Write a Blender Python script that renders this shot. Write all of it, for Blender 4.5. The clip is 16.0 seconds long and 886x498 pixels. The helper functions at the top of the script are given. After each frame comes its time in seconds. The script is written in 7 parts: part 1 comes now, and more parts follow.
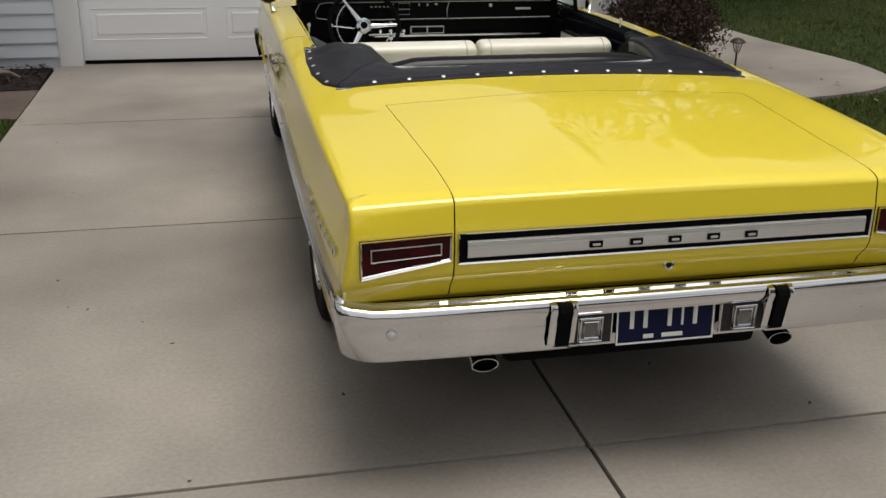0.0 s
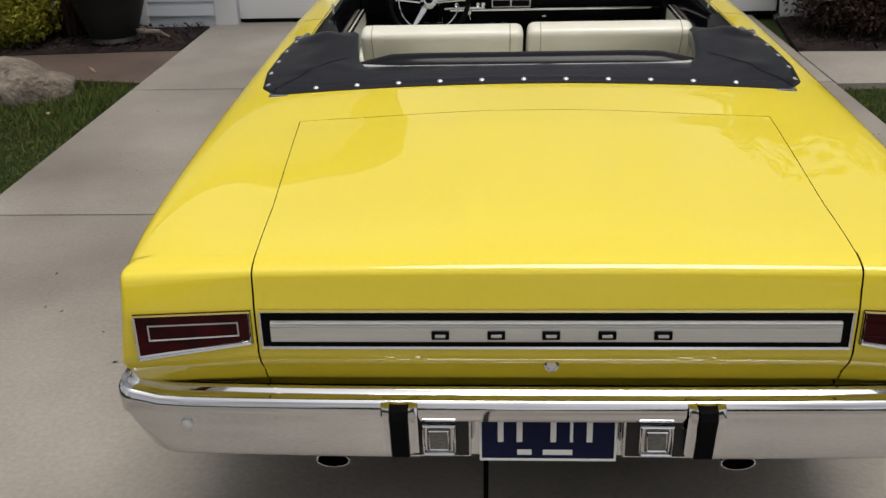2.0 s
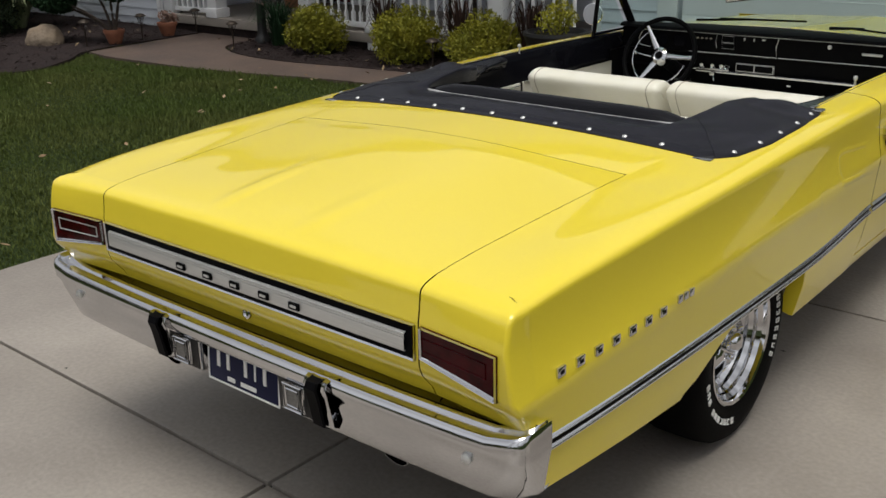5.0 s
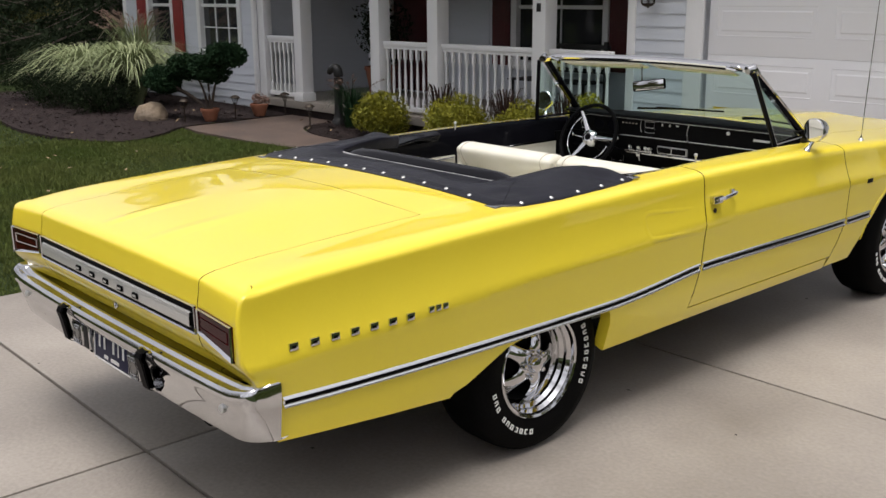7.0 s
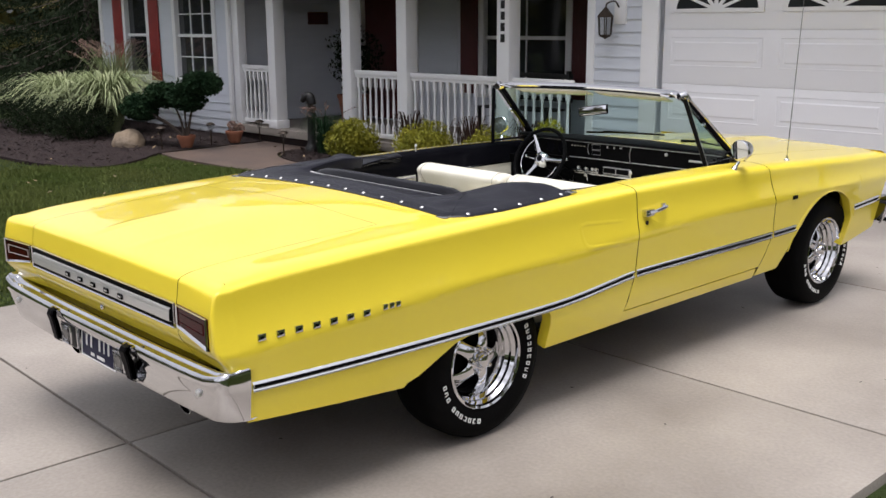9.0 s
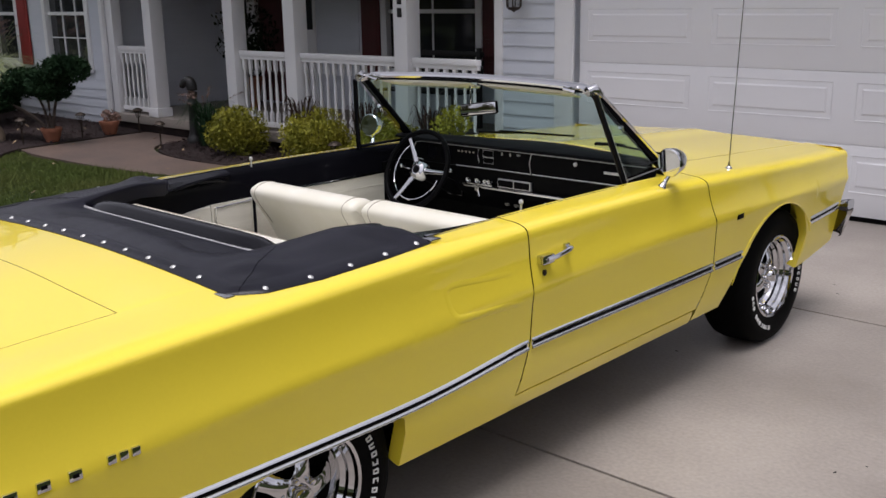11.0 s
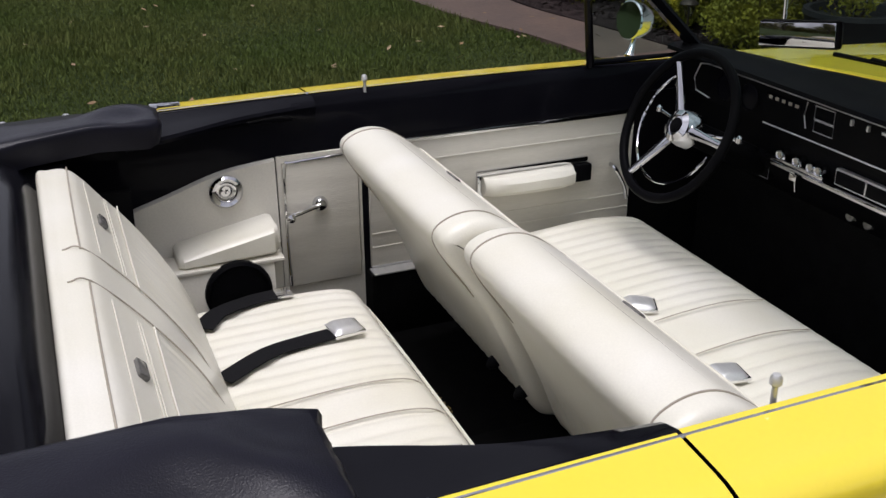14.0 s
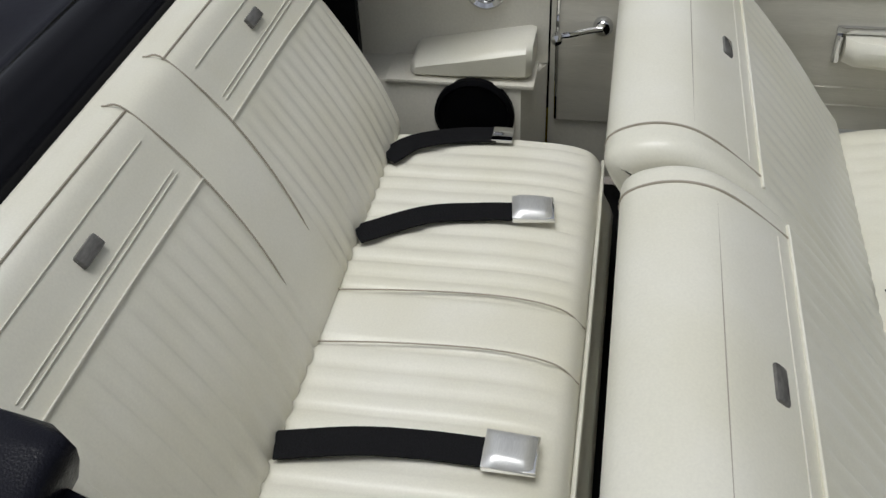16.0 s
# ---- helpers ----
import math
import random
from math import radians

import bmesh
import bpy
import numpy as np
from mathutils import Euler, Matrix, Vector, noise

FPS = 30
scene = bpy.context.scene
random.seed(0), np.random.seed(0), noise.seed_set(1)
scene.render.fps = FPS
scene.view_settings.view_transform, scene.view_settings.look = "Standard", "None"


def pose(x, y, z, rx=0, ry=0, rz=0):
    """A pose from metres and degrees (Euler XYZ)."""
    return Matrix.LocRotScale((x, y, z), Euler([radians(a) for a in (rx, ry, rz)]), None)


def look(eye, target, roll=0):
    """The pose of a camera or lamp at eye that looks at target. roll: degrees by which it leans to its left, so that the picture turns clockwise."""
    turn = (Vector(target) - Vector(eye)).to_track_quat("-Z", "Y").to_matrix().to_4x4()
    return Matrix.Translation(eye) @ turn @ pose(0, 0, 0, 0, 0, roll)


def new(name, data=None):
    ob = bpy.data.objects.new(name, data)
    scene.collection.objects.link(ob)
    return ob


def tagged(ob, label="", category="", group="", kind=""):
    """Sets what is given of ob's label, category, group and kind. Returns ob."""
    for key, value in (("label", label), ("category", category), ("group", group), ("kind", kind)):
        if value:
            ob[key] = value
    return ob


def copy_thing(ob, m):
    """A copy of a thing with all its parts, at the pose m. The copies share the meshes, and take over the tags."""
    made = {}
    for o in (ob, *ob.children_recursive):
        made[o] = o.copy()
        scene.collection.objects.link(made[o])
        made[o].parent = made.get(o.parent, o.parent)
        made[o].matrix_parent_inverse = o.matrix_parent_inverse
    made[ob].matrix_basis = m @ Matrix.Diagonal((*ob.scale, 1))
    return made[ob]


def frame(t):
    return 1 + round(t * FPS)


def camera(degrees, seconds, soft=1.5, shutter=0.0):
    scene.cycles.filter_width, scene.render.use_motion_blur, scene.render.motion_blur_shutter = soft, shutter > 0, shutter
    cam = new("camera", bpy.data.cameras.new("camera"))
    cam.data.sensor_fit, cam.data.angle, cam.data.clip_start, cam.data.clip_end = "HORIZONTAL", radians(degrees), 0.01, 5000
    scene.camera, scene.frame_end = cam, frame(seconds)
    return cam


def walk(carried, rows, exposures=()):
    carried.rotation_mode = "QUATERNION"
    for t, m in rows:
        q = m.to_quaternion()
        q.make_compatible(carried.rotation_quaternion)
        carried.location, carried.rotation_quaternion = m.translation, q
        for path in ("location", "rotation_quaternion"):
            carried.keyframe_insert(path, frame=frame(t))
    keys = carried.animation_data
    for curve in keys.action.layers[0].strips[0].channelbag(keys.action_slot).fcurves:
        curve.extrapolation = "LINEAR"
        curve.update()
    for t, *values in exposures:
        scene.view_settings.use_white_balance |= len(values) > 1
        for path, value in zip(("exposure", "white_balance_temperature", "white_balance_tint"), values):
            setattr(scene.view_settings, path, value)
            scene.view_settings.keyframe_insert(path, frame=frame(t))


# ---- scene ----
cam = camera(48.1, 16.0)
PATH = [
    (0, (-1.209, -3.719, 1.707), (-0.794, -1.896, 0.996), 0.9),
    (0.5, (-0.887, -3.633, 1.759), (-0.598, -1.796, 1.023), 1.0),
    (1, (-0.582, -3.477, 1.786), (-0.416, -1.637, 1.019), 0.7),
    (1.5, (-0.335, -3.289, 1.77), (-0.288, -1.453, 0.978), -0.3),
    (2, (-0.112, -3.154, 1.781), (-0.213, -1.331, 0.964), -1.5),
    (2.5, (0.192, -3.029, 1.736), (-0.14, -1.231, 0.927), -2.8),
    (3, (0.511, -3.012, 1.707), (-0.019, -1.253, 0.919), -2.6),
    (3.5, (0.844, -2.964, 1.687), (0.12, -1.268, 0.914), -2.7),
    (3.7, (0.995, -2.92, 1.671), (0.185, -1.257, 0.909), -2.5),
    (5.8, (2.595, -2.739, 1.747), (1.228, -1.418, 1.125), -0.5),
    (6, (2.721, -2.703, 1.735), (1.329, -1.393, 1.144), 0.0),
    (6.5, (3.019, -2.616, 1.709), (1.586, -1.325, 1.179), 0.4),
    (7, (3.285, -2.632, 1.716), (1.836, -1.347, 1.217), -0.4),
    (7.5, (3.492, -2.776, 1.734), (2.051, -1.475, 1.255), -0.5),
    (8, (3.624, -2.861, 1.745), (2.165, -1.575, 1.28), -0.7),
    (8.5, (3.69, -2.906, 1.745), (2.208, -1.643, 1.292), -0.9),
    (9, (3.661, -2.848, 1.733), (2.234, -1.519, 1.289), -0.3),
    (9.5, (3.572, -2.654, 1.735), (2.23, -1.24, 1.292), -0.1),
    (9.7, (3.509, -2.513, 1.728), (2.19, -1.078, 1.281), -0.1),
    (11.8, (2.485, -1.0, 1.729), (1.125, 0.359, 1.177), -2.1),
    (12, (2.379, -0.84, 1.732), (1.001, 0.492, 1.159), -2.1),
    (12.5, (2.172, -0.5, 1.716), (0.734, 0.741, 1.092), -1.6),
    (13, (1.925, -0.188, 1.68), (0.413, 0.925, 0.992), -1.3),
    (13.5, (1.722, 0.058, 1.656), (0.124, 0.995, 0.901), -0.8),
    (14, (1.583, 0.31, 1.656), (-0.102, 1.007, 0.836), -0.2),
    (14.5, (1.464, 0.494, 1.659), (-0.269, 0.95, 0.772), 0.5),
    (15, (1.32, 0.636, 1.688), (-0.373, 0.864, 0.647), 1.3),
    (15.5, (1.206, 0.797, 1.675), (-0.419, 0.759, 0.51), 0.0),
    (16, (1.085, 0.967, 1.638), (-0.427, 0.65, 0.367), -2.7),
]
walk(cam, [(t, look(eye, target, roll)) for t, eye, target, roll in PATH], [(0, 0.05, 6600, 10), (0.5, -0.11, 6600, 10), (1, -0.28, 6600, 10), (1.5, -0.34, 6550, 10), (2, 0.02, 6500, 10), (2.5, 0.15, 6500, 10), (3.5, 0.18, 6500, 10), (5.8, 0.1, 6400, 10), (6, 0.14, 6400, 10), (6.5, 0.36, 6400, 12), (7, 0.54, 6450, 14), (8, 0.68, 6300, 16), (8.5, 0.76, 6250, 16), (9.0, 0.77, 6250, 16), (9.5, 0.68, 6250, 16), (9.7, 0.58, 6250, 17), (12, 0.30, 6120, 20), (13, 0.40, 6120, 21), (13.5, 0.40, 6100, 21), (14, 0.20, 6080, 19), (15, 0.14, 6200, 10), (16, -0.31, 6100, 10)])

# ---- world and light: an overcast day ----
world = bpy.data.worlds.new("sky")
scene.world = world
world.use_nodes = True
wn, wl = world.node_tree.nodes, world.node_tree.links
sky = wn.new("ShaderNodeTexSky")
sky.sky_type = "NISHITA"
sky.sun_disc = False
sky.sun_elevation, sky.sun_rotation = radians(80), radians(135)
sky.air_density, sky.dust_density, sky.ozone_density = 1.0, 4.0, 1.0
pale = wn.new("ShaderNodeHueSaturation")
pale.inputs["Saturation"].default_value = 0.12
wl.new(sky.outputs[0], pale.inputs["Color"])
# soft cloud cover
wc, cloud, cover, veil = (wn.new(k) for k in ("ShaderNodeTexCoord", "ShaderNodeTexNoise", "ShaderNodeMapRange", "ShaderNodeVectorMath"))
cloud.inputs["Scale"].default_value, cloud.inputs["Detail"].default_value, cloud.inputs["Distortion"].default_value = 2.6, 6, 0.6
cover.inputs["From Min"].default_value, cover.inputs["From Max"].default_value = 0.35, 0.65
cover.inputs["To Min"].default_value, cover.inputs["To Max"].default_value = 0.72, 1.45
veil.operation = "SCALE"
wl.new(wc.outputs["Generated"], cloud.inputs["Vector"]), wl.new(cloud.outputs["Fac"], cover.inputs["Value"])
wl.new(pale.outputs[0], veil.inputs[0]), wl.new(cover.outputs[0], veil.inputs["Scale"])
wl.new(veil.outputs[0], wn["Background"].inputs["Color"])
wn["Background"].inputs["Strength"].default_value = 0.113
sun = new("sun", bpy.data.lights.new("sun", "SUN"))
sun.data.energy, sun.data.angle, sun.data.color = 1.5, radians(30), (1.0, 0.96, 0.88)
sun.matrix_world = look((1.5, -1.5, 12), (0, 0, 0))


# ---- materials ----
def mat(name, color, rough=0.5, metal=0.0, color2=None, scale=8.0, fine=0.0, fine_scale=120.0, bump=0.0, coat=0.0,
        stretch=(1, 1, 1), island=0.0, transmission=0.0, spec=0.5, rough2=None, sheen=0.0):
    """Two scales of variation: broad blotches between color and color2, and fine grain of +-fine; bump in metres."""
    m = bpy.data.materials.new(name)
    m.use_nodes = True
    n, l = m.node_tree.nodes, m.node_tree.links
    b = n["Principled BSDF"]
    b.inputs["Roughness"].default_value, b.inputs["Metallic"].default_value = rough, metal
    b.inputs["Coat Weight"].default_value, b.inputs["Coat Roughness"].default_value = coat, 0.02
    b.inputs["Coat IOR"].default_value = 1.55
    b.inputs["Transmission Weight"].default_value = transmission
    b.inputs["Specular IOR Level"].default_value = spec
    b.inputs["Sheen Weight"].default_value = sheen
    tc, mp = n.new("ShaderNodeTexCoord"), n.new("ShaderNodeMapping")
    mp.inputs["Scale"].default_value = stretch
    l.new(tc.outputs["Object"], mp.inputs["Vector"])
    big, small = n.new("ShaderNodeTexNoise"), n.new("ShaderNodeTexNoise")
    big.inputs["Scale"].default_value, big.inputs["Detail"].default_value = scale, 5
    small.inputs["Scale"].default_value, small.inputs["Detail"].default_value = fine_scale, 3
    l.new(mp.outputs[0], big.inputs["Vector"]), l.new(mp.outputs[0], small.inputs["Vector"])
    ramp = n.new("ShaderNodeMapRange")
    ramp.inputs["From Min"].default_value, ramp.inputs["From Max"].default_value = 0.3, 0.7
    l.new(big.outputs["Fac"], ramp.inputs["Value"])
    mix = n.new("ShaderNodeMix")
    mix.data_type = "RGBA"
    mix.inputs["A"].default_value = (*color, 1)
    mix.inputs["B"].default_value = (*(color2 or color), 1)
    l.new(ramp.outputs[0], mix.inputs["Factor"])
    out = mix.outputs["Result"]
    if fine or island:
        hsv = n.new("ShaderNodeHueSaturation")
        val = n.new("ShaderNodeMapRange")
        val.inputs["From Min"].default_value, val.inputs["From Max"].default_value = 0.25, 0.75
        val.inputs["To Min"].default_value, val.inputs["To Max"].default_value = 1 - fine, 1 + fine
        l.new(small.outputs["Fac"], val.inputs["Value"])
        vout = val.outputs[0]
        if island:
            geo, oi, add, sc, mul = (n.new(k) for k in ("ShaderNodeNewGeometry", "ShaderNodeObjectInfo", "ShaderNodeMath", "ShaderNodeMapRange", "ShaderNodeMath"))
            add.operation, mul.operation = "ADD", "MULTIPLY"
            l.new(geo.outputs["Random Per Island"], add.inputs[0]), l.new(oi.outputs["Random"], add.inputs[1])
            sc.inputs["From Max"].default_value = 2
            sc.inputs["To Min"].default_value, sc.inputs["To Max"].default_value = 1 - island, 1 + island
            l.new(add.outputs[0], sc.inputs["Value"])
            l.new(vout, mul.inputs[0]), l.new(sc.outputs[0], mul.inputs[1])
            vout = mul.outputs[0]
        l.new(vout, hsv.inputs["Value"]), l.new(out, hsv.inputs["Color"])
        out = hsv.outputs[0]
    l.new(out, b.inputs["Base Color"])
    if rough2 is not None:
        rr = n.new("ShaderNodeMapRange")
        rr.inputs["From Min"].default_value, rr.inputs["From Max"].default_value = 0.3, 0.7
        rr.inputs["To Min"].default_value, rr.inputs["To Max"].default_value = rough, rough2
        l.new(big.outputs["Fac"], rr.inputs["Value"]), l.new(rr.outputs[0], b.inputs["Roughness"])
    if bump:
        bp = n.new("ShaderNodeBump")
        bp.inputs["Distance"].default_value, bp.inputs["Strength"].default_value = bump, 1.0
        l.new(small.outputs["Fac"], bp.inputs["Height"]), l.new(bp.outputs[0], b.inputs["Normal"])
    return m


YELLOW = mat("yellow_paint", (0.83, 0.66, 0.04), 0.35, color2=(0.84, 0.67, 0.047), scale=2.0, coat=1.0, fine=0.01, spec=0.15)
CHROME = mat("chrome", (0.66, 0.66, 0.67), 0.03, 1.0, color2=(0.60, 0.60, 0.61), scale=6, rough2=0.07)
BRIGHT_TRIM = mat("polished_trim", (0.90, 0.90, 0.90), 0.10, 1.0, color2=(0.84, 0.84, 0.85), scale=6, rough2=0.16)
BLACK_PAINT = mat("black_paint", (0.004, 0.004, 0.006), 0.10, color2=(0.006, 0.006, 0.008), spec=0.06)
VINYL = mat("navy_black_vinyl", (0.0035, 0.0035, 0.0075), 0.29, color2=(0.006, 0.0058, 0.012), scale=5, fine=0.15, fine_scale=400, bump=0.0005, spec=0.26)
LEATHER = mat("cream_vinyl", (0.755, 0.735, 0.645), 0.30, color2=(0.69, 0.665, 0.545), scale=5, fine=0.035, fine_scale=300, bump=0.00012)
LEATHER_TRIM = mat("cream_trim", (0.66, 0.635, 0.55), 0.45, color2=(0.61, 0.585, 0.50), scale=5, fine=0.05, fine_scale=200, bump=0.0002)
WOODGRAIN_CARD = mat("cream_grained_card", (0.64, 0.615, 0.53), 0.45, color2=(0.53, 0.505, 0.425), scale=3, stretch=(1, 0.6, 9), fine=0.06, fine_scale=60, bump=0.001)
PIPING = mat("grey_seam", (0.30, 0.265, 0.20), 0.6, color2=(0.38, 0.34, 0.27), scale=12)
CARPET = mat("black_carpet", (0.005, 0.005, 0.005), 0.95, color2=(0.008, 0.008, 0.008), scale=20, fine=0.4, fine_scale=600, bump=0.003, spec=0.03)
RUBBER = mat("tyre_rubber", (0.003, 0.003, 0.003), 0.6, color2=(0.0045, 0.0045, 0.0045), scale=6, fine=0.2, bump=0.001, spec=0.04)
BLACK_PLASTIC = mat("black_plastic", (0.003, 0.003, 0.004), 0.42, color2=(0.005, 0.005, 0.005), fine=0.1, spec=0.03)
WHITE_LETTER = mat("white_letter", (0.75, 0.75, 0.72), 0.6)
RED_LENS = mat("red_lens", (0.060, 0.0018, 0.0035), 0.10, color2=(0.014, 0.0006, 0.001), scale=14, spec=0.15)
CLEAR_LENS = mat("clear_lens", (0.16, 0.155, 0.14), 0.12, color2=(0.09, 0.085, 0.08), scale=60, stretch=(1, 1, 5))
PLATE_BLUE = mat("plate_blue", (0.004, 0.006, 0.035), 0.4, color2=(0.005, 0.008, 0.042), spec=0.15)
SILVER = mat("brushed_aluminium", (0.66, 0.66, 0.64), 0.34, 0.55, color2=(0.58, 0.58, 0.57), stretch=(0.4, 6, 30), fine=0.1)
BELT = mat("black_webbing", (0.005, 0.005, 0.006), 0.7, fine=0.3, fine_scale=300, bump=0.001, spec=0.15)
CONCRETE = mat("driveway_concrete", (0.345, 0.312, 0.273), 0.5, color2=(0.180, 0.157, 0.136), scale=0.9, fine=0.12, fine_scale=55, bump=0.002, island=0.03)
JOINT = mat("joint_dirt", (0.02, 0.018, 0.016), 0.95, color2=(0.035, 0.03, 0.027), scale=10)
STAMPED = mat("stamped_walkway", (0.115, 0.080, 0.062), 0.55, color2=(0.070, 0.050, 0.041), scale=2.2, fine=0.2, fine_scale=30, bump=0.004)
GRASS_SOIL = mat("lawn_soil", (0.020, 0.032, 0.009), 0.95, color2=(0.032, 0.044, 0.014), scale=0.6, fine=0.35, fine_scale=60, bump=0.02, spec=0.1)
BLADE = mat("grass_blade", (0.055, 0.085, 0.016), 0.75, color2=(0.094, 0.108, 0.029), scale=0.7, island=0.35, spec=0.15)
MULCH = mat("dark_mulch", (0.020, 0.014, 0.014), 0.95, color2=(0.036, 0.025, 0.023), scale=6, fine=0.4, fine_scale=70, bump=0.02, spec=0.2)
SIDING = mat("grey_siding", (0.61, 0.64, 0.69), 0.55, color2=(0.575, 0.605, 0.655), scale=1.5, fine=0.02, stretch=(1, 1, 6))
WHITE = mat("white_paint", (0.80, 0.80, 0.80), 0.45, color2=(0.76, 0.765, 0.77), scale=2.0, fine=0.015)
GARAGE_WHITE = mat("garage_white", (0.86, 0.86, 0.87), 0.4, color2=(0.83, 0.83, 0.84), scale=1.2, fine=0.015, fine_scale=200, bump=0.0005)
SHUTTER_RED = mat("barn_red_paint", (0.30, 0.035, 0.03), 0.5, color2=(0.25, 0.03, 0.027), fine=0.05)
MAROON = mat("maroon_door_paint", (0.09, 0.012, 0.015), 0.4, color2=(0.07, 0.010, 0.012), fine=0.05)
DARK_PANE = mat("window_pane", (0.02, 0.022, 0.025), 0.04, color2=(0.03, 0.032, 0.035), scale=1.0, spec=0.6)
PORCH_DECK = mat("porch_concrete", (0.30, 0.27, 0.235), 0.8, color2=(0.25, 0.22, 0.19), scale=2, fine=0.1)
TERRACOTTA = mat("terracotta", (0.30, 0.115, 0.06), 0.75, color2=(0.24, 0.09, 0.05), scale=8, fine=0.1, bump=0.001)
BOULDER = mat("boulder_stone", (0.22, 0.165, 0.11), 0.85, color2=(0.16, 0.125, 0.09), scale=3, fine=0.2, fine_scale=25, bump=0.015)
LIMESTONE = mat("grey_stone", (0.25, 0.205, 0.16), 0.9, color2=(0.070, 0.055, 0.043), scale=4, fine=0.35, fine_scale=22, bump=0.035)
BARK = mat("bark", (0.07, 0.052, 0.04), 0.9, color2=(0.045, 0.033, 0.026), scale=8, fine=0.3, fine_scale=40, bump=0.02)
NEEDLE = mat("dark_needles", (0.009, 0.016, 0.008), 0.8, color2=(0.016, 0.023, 0.010), scale=2, island=0.4, spec=0.06)
PINE = mat("pine_needles", (0.010, 0.026, 0.012), 0.7, color2=(0.018, 0.038, 0.016), scale=4, island=0.35, spec=0.06)
GOLD_LEAF = mat("golden_foliage", (0.27, 0.25, 0.022), 0.65, color2=(0.15, 0.16, 0.018), scale=5, island=0.4, spec=0.2)
DARK_SHRUB = mat("burgundy_foliage", (0.050, 0.026, 0.020), 0.7, color2=(0.035, 0.022, 0.016), scale=5, island=0.4, spec=0.2)
REED = mat("variegated_reed", (0.33, 0.36, 0.20), 0.65, color2=(0.17, 0.22, 0.09), scale=3, island=0.35, spec=0.2)
PLUME = mat("pink_plume", (0.30, 0.20, 0.16), 0.9, color2=(0.22, 0.14, 0.11), island=0.3)
WELL_BLACK = mat("matt_black", (0.004, 0.004, 0.005), 0.7, color2=(0.006, 0.006, 0.007), fine=0.1, spec=0.0)
WELL_GLOSS = mat("gloss_black_vinyl", (0.004, 0.004, 0.006), 0.12, color2=(0.006, 0.006, 0.008), scale=7, spec=0.16, rough2=0.16)
GOLD_THREAD = mat("gold_thread", (0.30, 0.21, 0.06), 0.5)
IRON = mat("black_iron", (0.012, 0.012, 0.012), 0.5, 0.2, fine=0.1)
BRONZE = mat("aged_bronze", (0.045, 0.032, 0.022), 0.5, 0.6, color2=(0.03, 0.022, 0.016), fine=0.1)
ROOFING = mat("roof_shingle", (0.10, 0.095, 0.09), 0.9, color2=(0.07, 0.066, 0.062), scale=4, fine=0.2, bump=0.004)
LEAF_TREE = mat("tree_leaf", (0.055, 0.075, 0.020), 0.6, color2=(0.11, 0.085, 0.02), scale=0.5, island=0.4, spec=0.25)


def glass_material(name, tint, rough=0.0):
    """A thin sheet: tinted see-through, with a gloss that grows at grazing angles."""
    m = bpy.data.materials.new(name)
    m.use_nodes = True
    n, l = m.node_tree.nodes, m.node_tree.links
    n.remove(n["Principled BSDF"])
    tr, gl, mx, lw, pw, ad = (n.new(k) for k in ("ShaderNodeBsdfTransparent", "ShaderNodeBsdfGlossy", "ShaderNodeMixShader", "ShaderNodeLayerWeight", "ShaderNodeMath", "ShaderNodeMath"))
    tr.inputs["Color"].default_value = (*tint, 1)
    gl.inputs["Roughness"].default_value = rough
    pw.operation, ad.operation = "POWER", "MULTIPLY_ADD"
    pw.inputs[1].default_value, ad.inputs[1].default_value, ad.inputs[2].default_value = 4.5, 0.8, 0.04
    l.new(lw.outputs["Facing"], pw.inputs[0]), l.new(pw.outputs[0], ad.inputs[0]), l.new(ad.outputs[0], mx.inputs[0])
    l.new(tr.outputs[0], mx.inputs[1]), l.new(gl.outputs[0], mx.inputs[2])
    l.new(mx.outputs[0], n["Material Output"].inputs["Surface"])
    return m


GLASS = glass_material("tinted_glass", (0.68, 0.84, 0.80))
LAMP_GLASS = glass_material("lamp_glass", (0.85, 0.85, 0.85), 0.1)


# ---- mesh helpers ----
def finish(name, bm, material, parent=None, label="", smooth=True, angle=40):
    bmesh.ops.recalc_face_normals(bm, faces=bm.faces)
    me = bpy.data.meshes.new(name)
    bm.to_mesh(me)
    bm.free()
    me.materials.append(material)
    if smooth:
        me.shade_smooth()
        me.set_sharp_from_angle(angle=radians(angle))
    ob = new(name, me)
    if parent is not None:
        ob.parent = parent
    if label:
        ob["label"] = label
    return ob


def part(name, bm, material, parent, label="", smooth=True, angle=40):
    return finish(name, bm, material, parent, label, smooth, angle)


def empty(name, at=(0, 0, 0)):
    ob = new(name)
    ob.empty_display_size = 0.1
    ob.location = at
    return ob


def box(bm, x0, x1, y0, y1, z0, z1, bevel=0.0, m=None):
    r = bmesh.ops.create_cube(bm, size=1)
    bmesh.ops.scale(bm, vec=(abs(x1 - x0), abs(y1 - y0), abs(z1 - z0)), verts=r["verts"])
    bmesh.ops.translate(bm, vec=((x0 + x1) / 2, (y0 + y1) / 2, (z0 + z1) / 2), verts=r["verts"])
    vs = r["verts"]
    if bevel:
        es = list({e for v in vs for e in v.link_edges})
        q = bmesh.ops.bevel(bm, geom=es, offset=bevel, segments=2, affect="EDGES", profile=0.6)
        vs = list({v for f in q["faces"] for v in f.verts} | {v for v in vs if v.is_valid})
    if m is not None:
        bmesh.ops.transform(bm, matrix=m, verts=vs)
    return vs


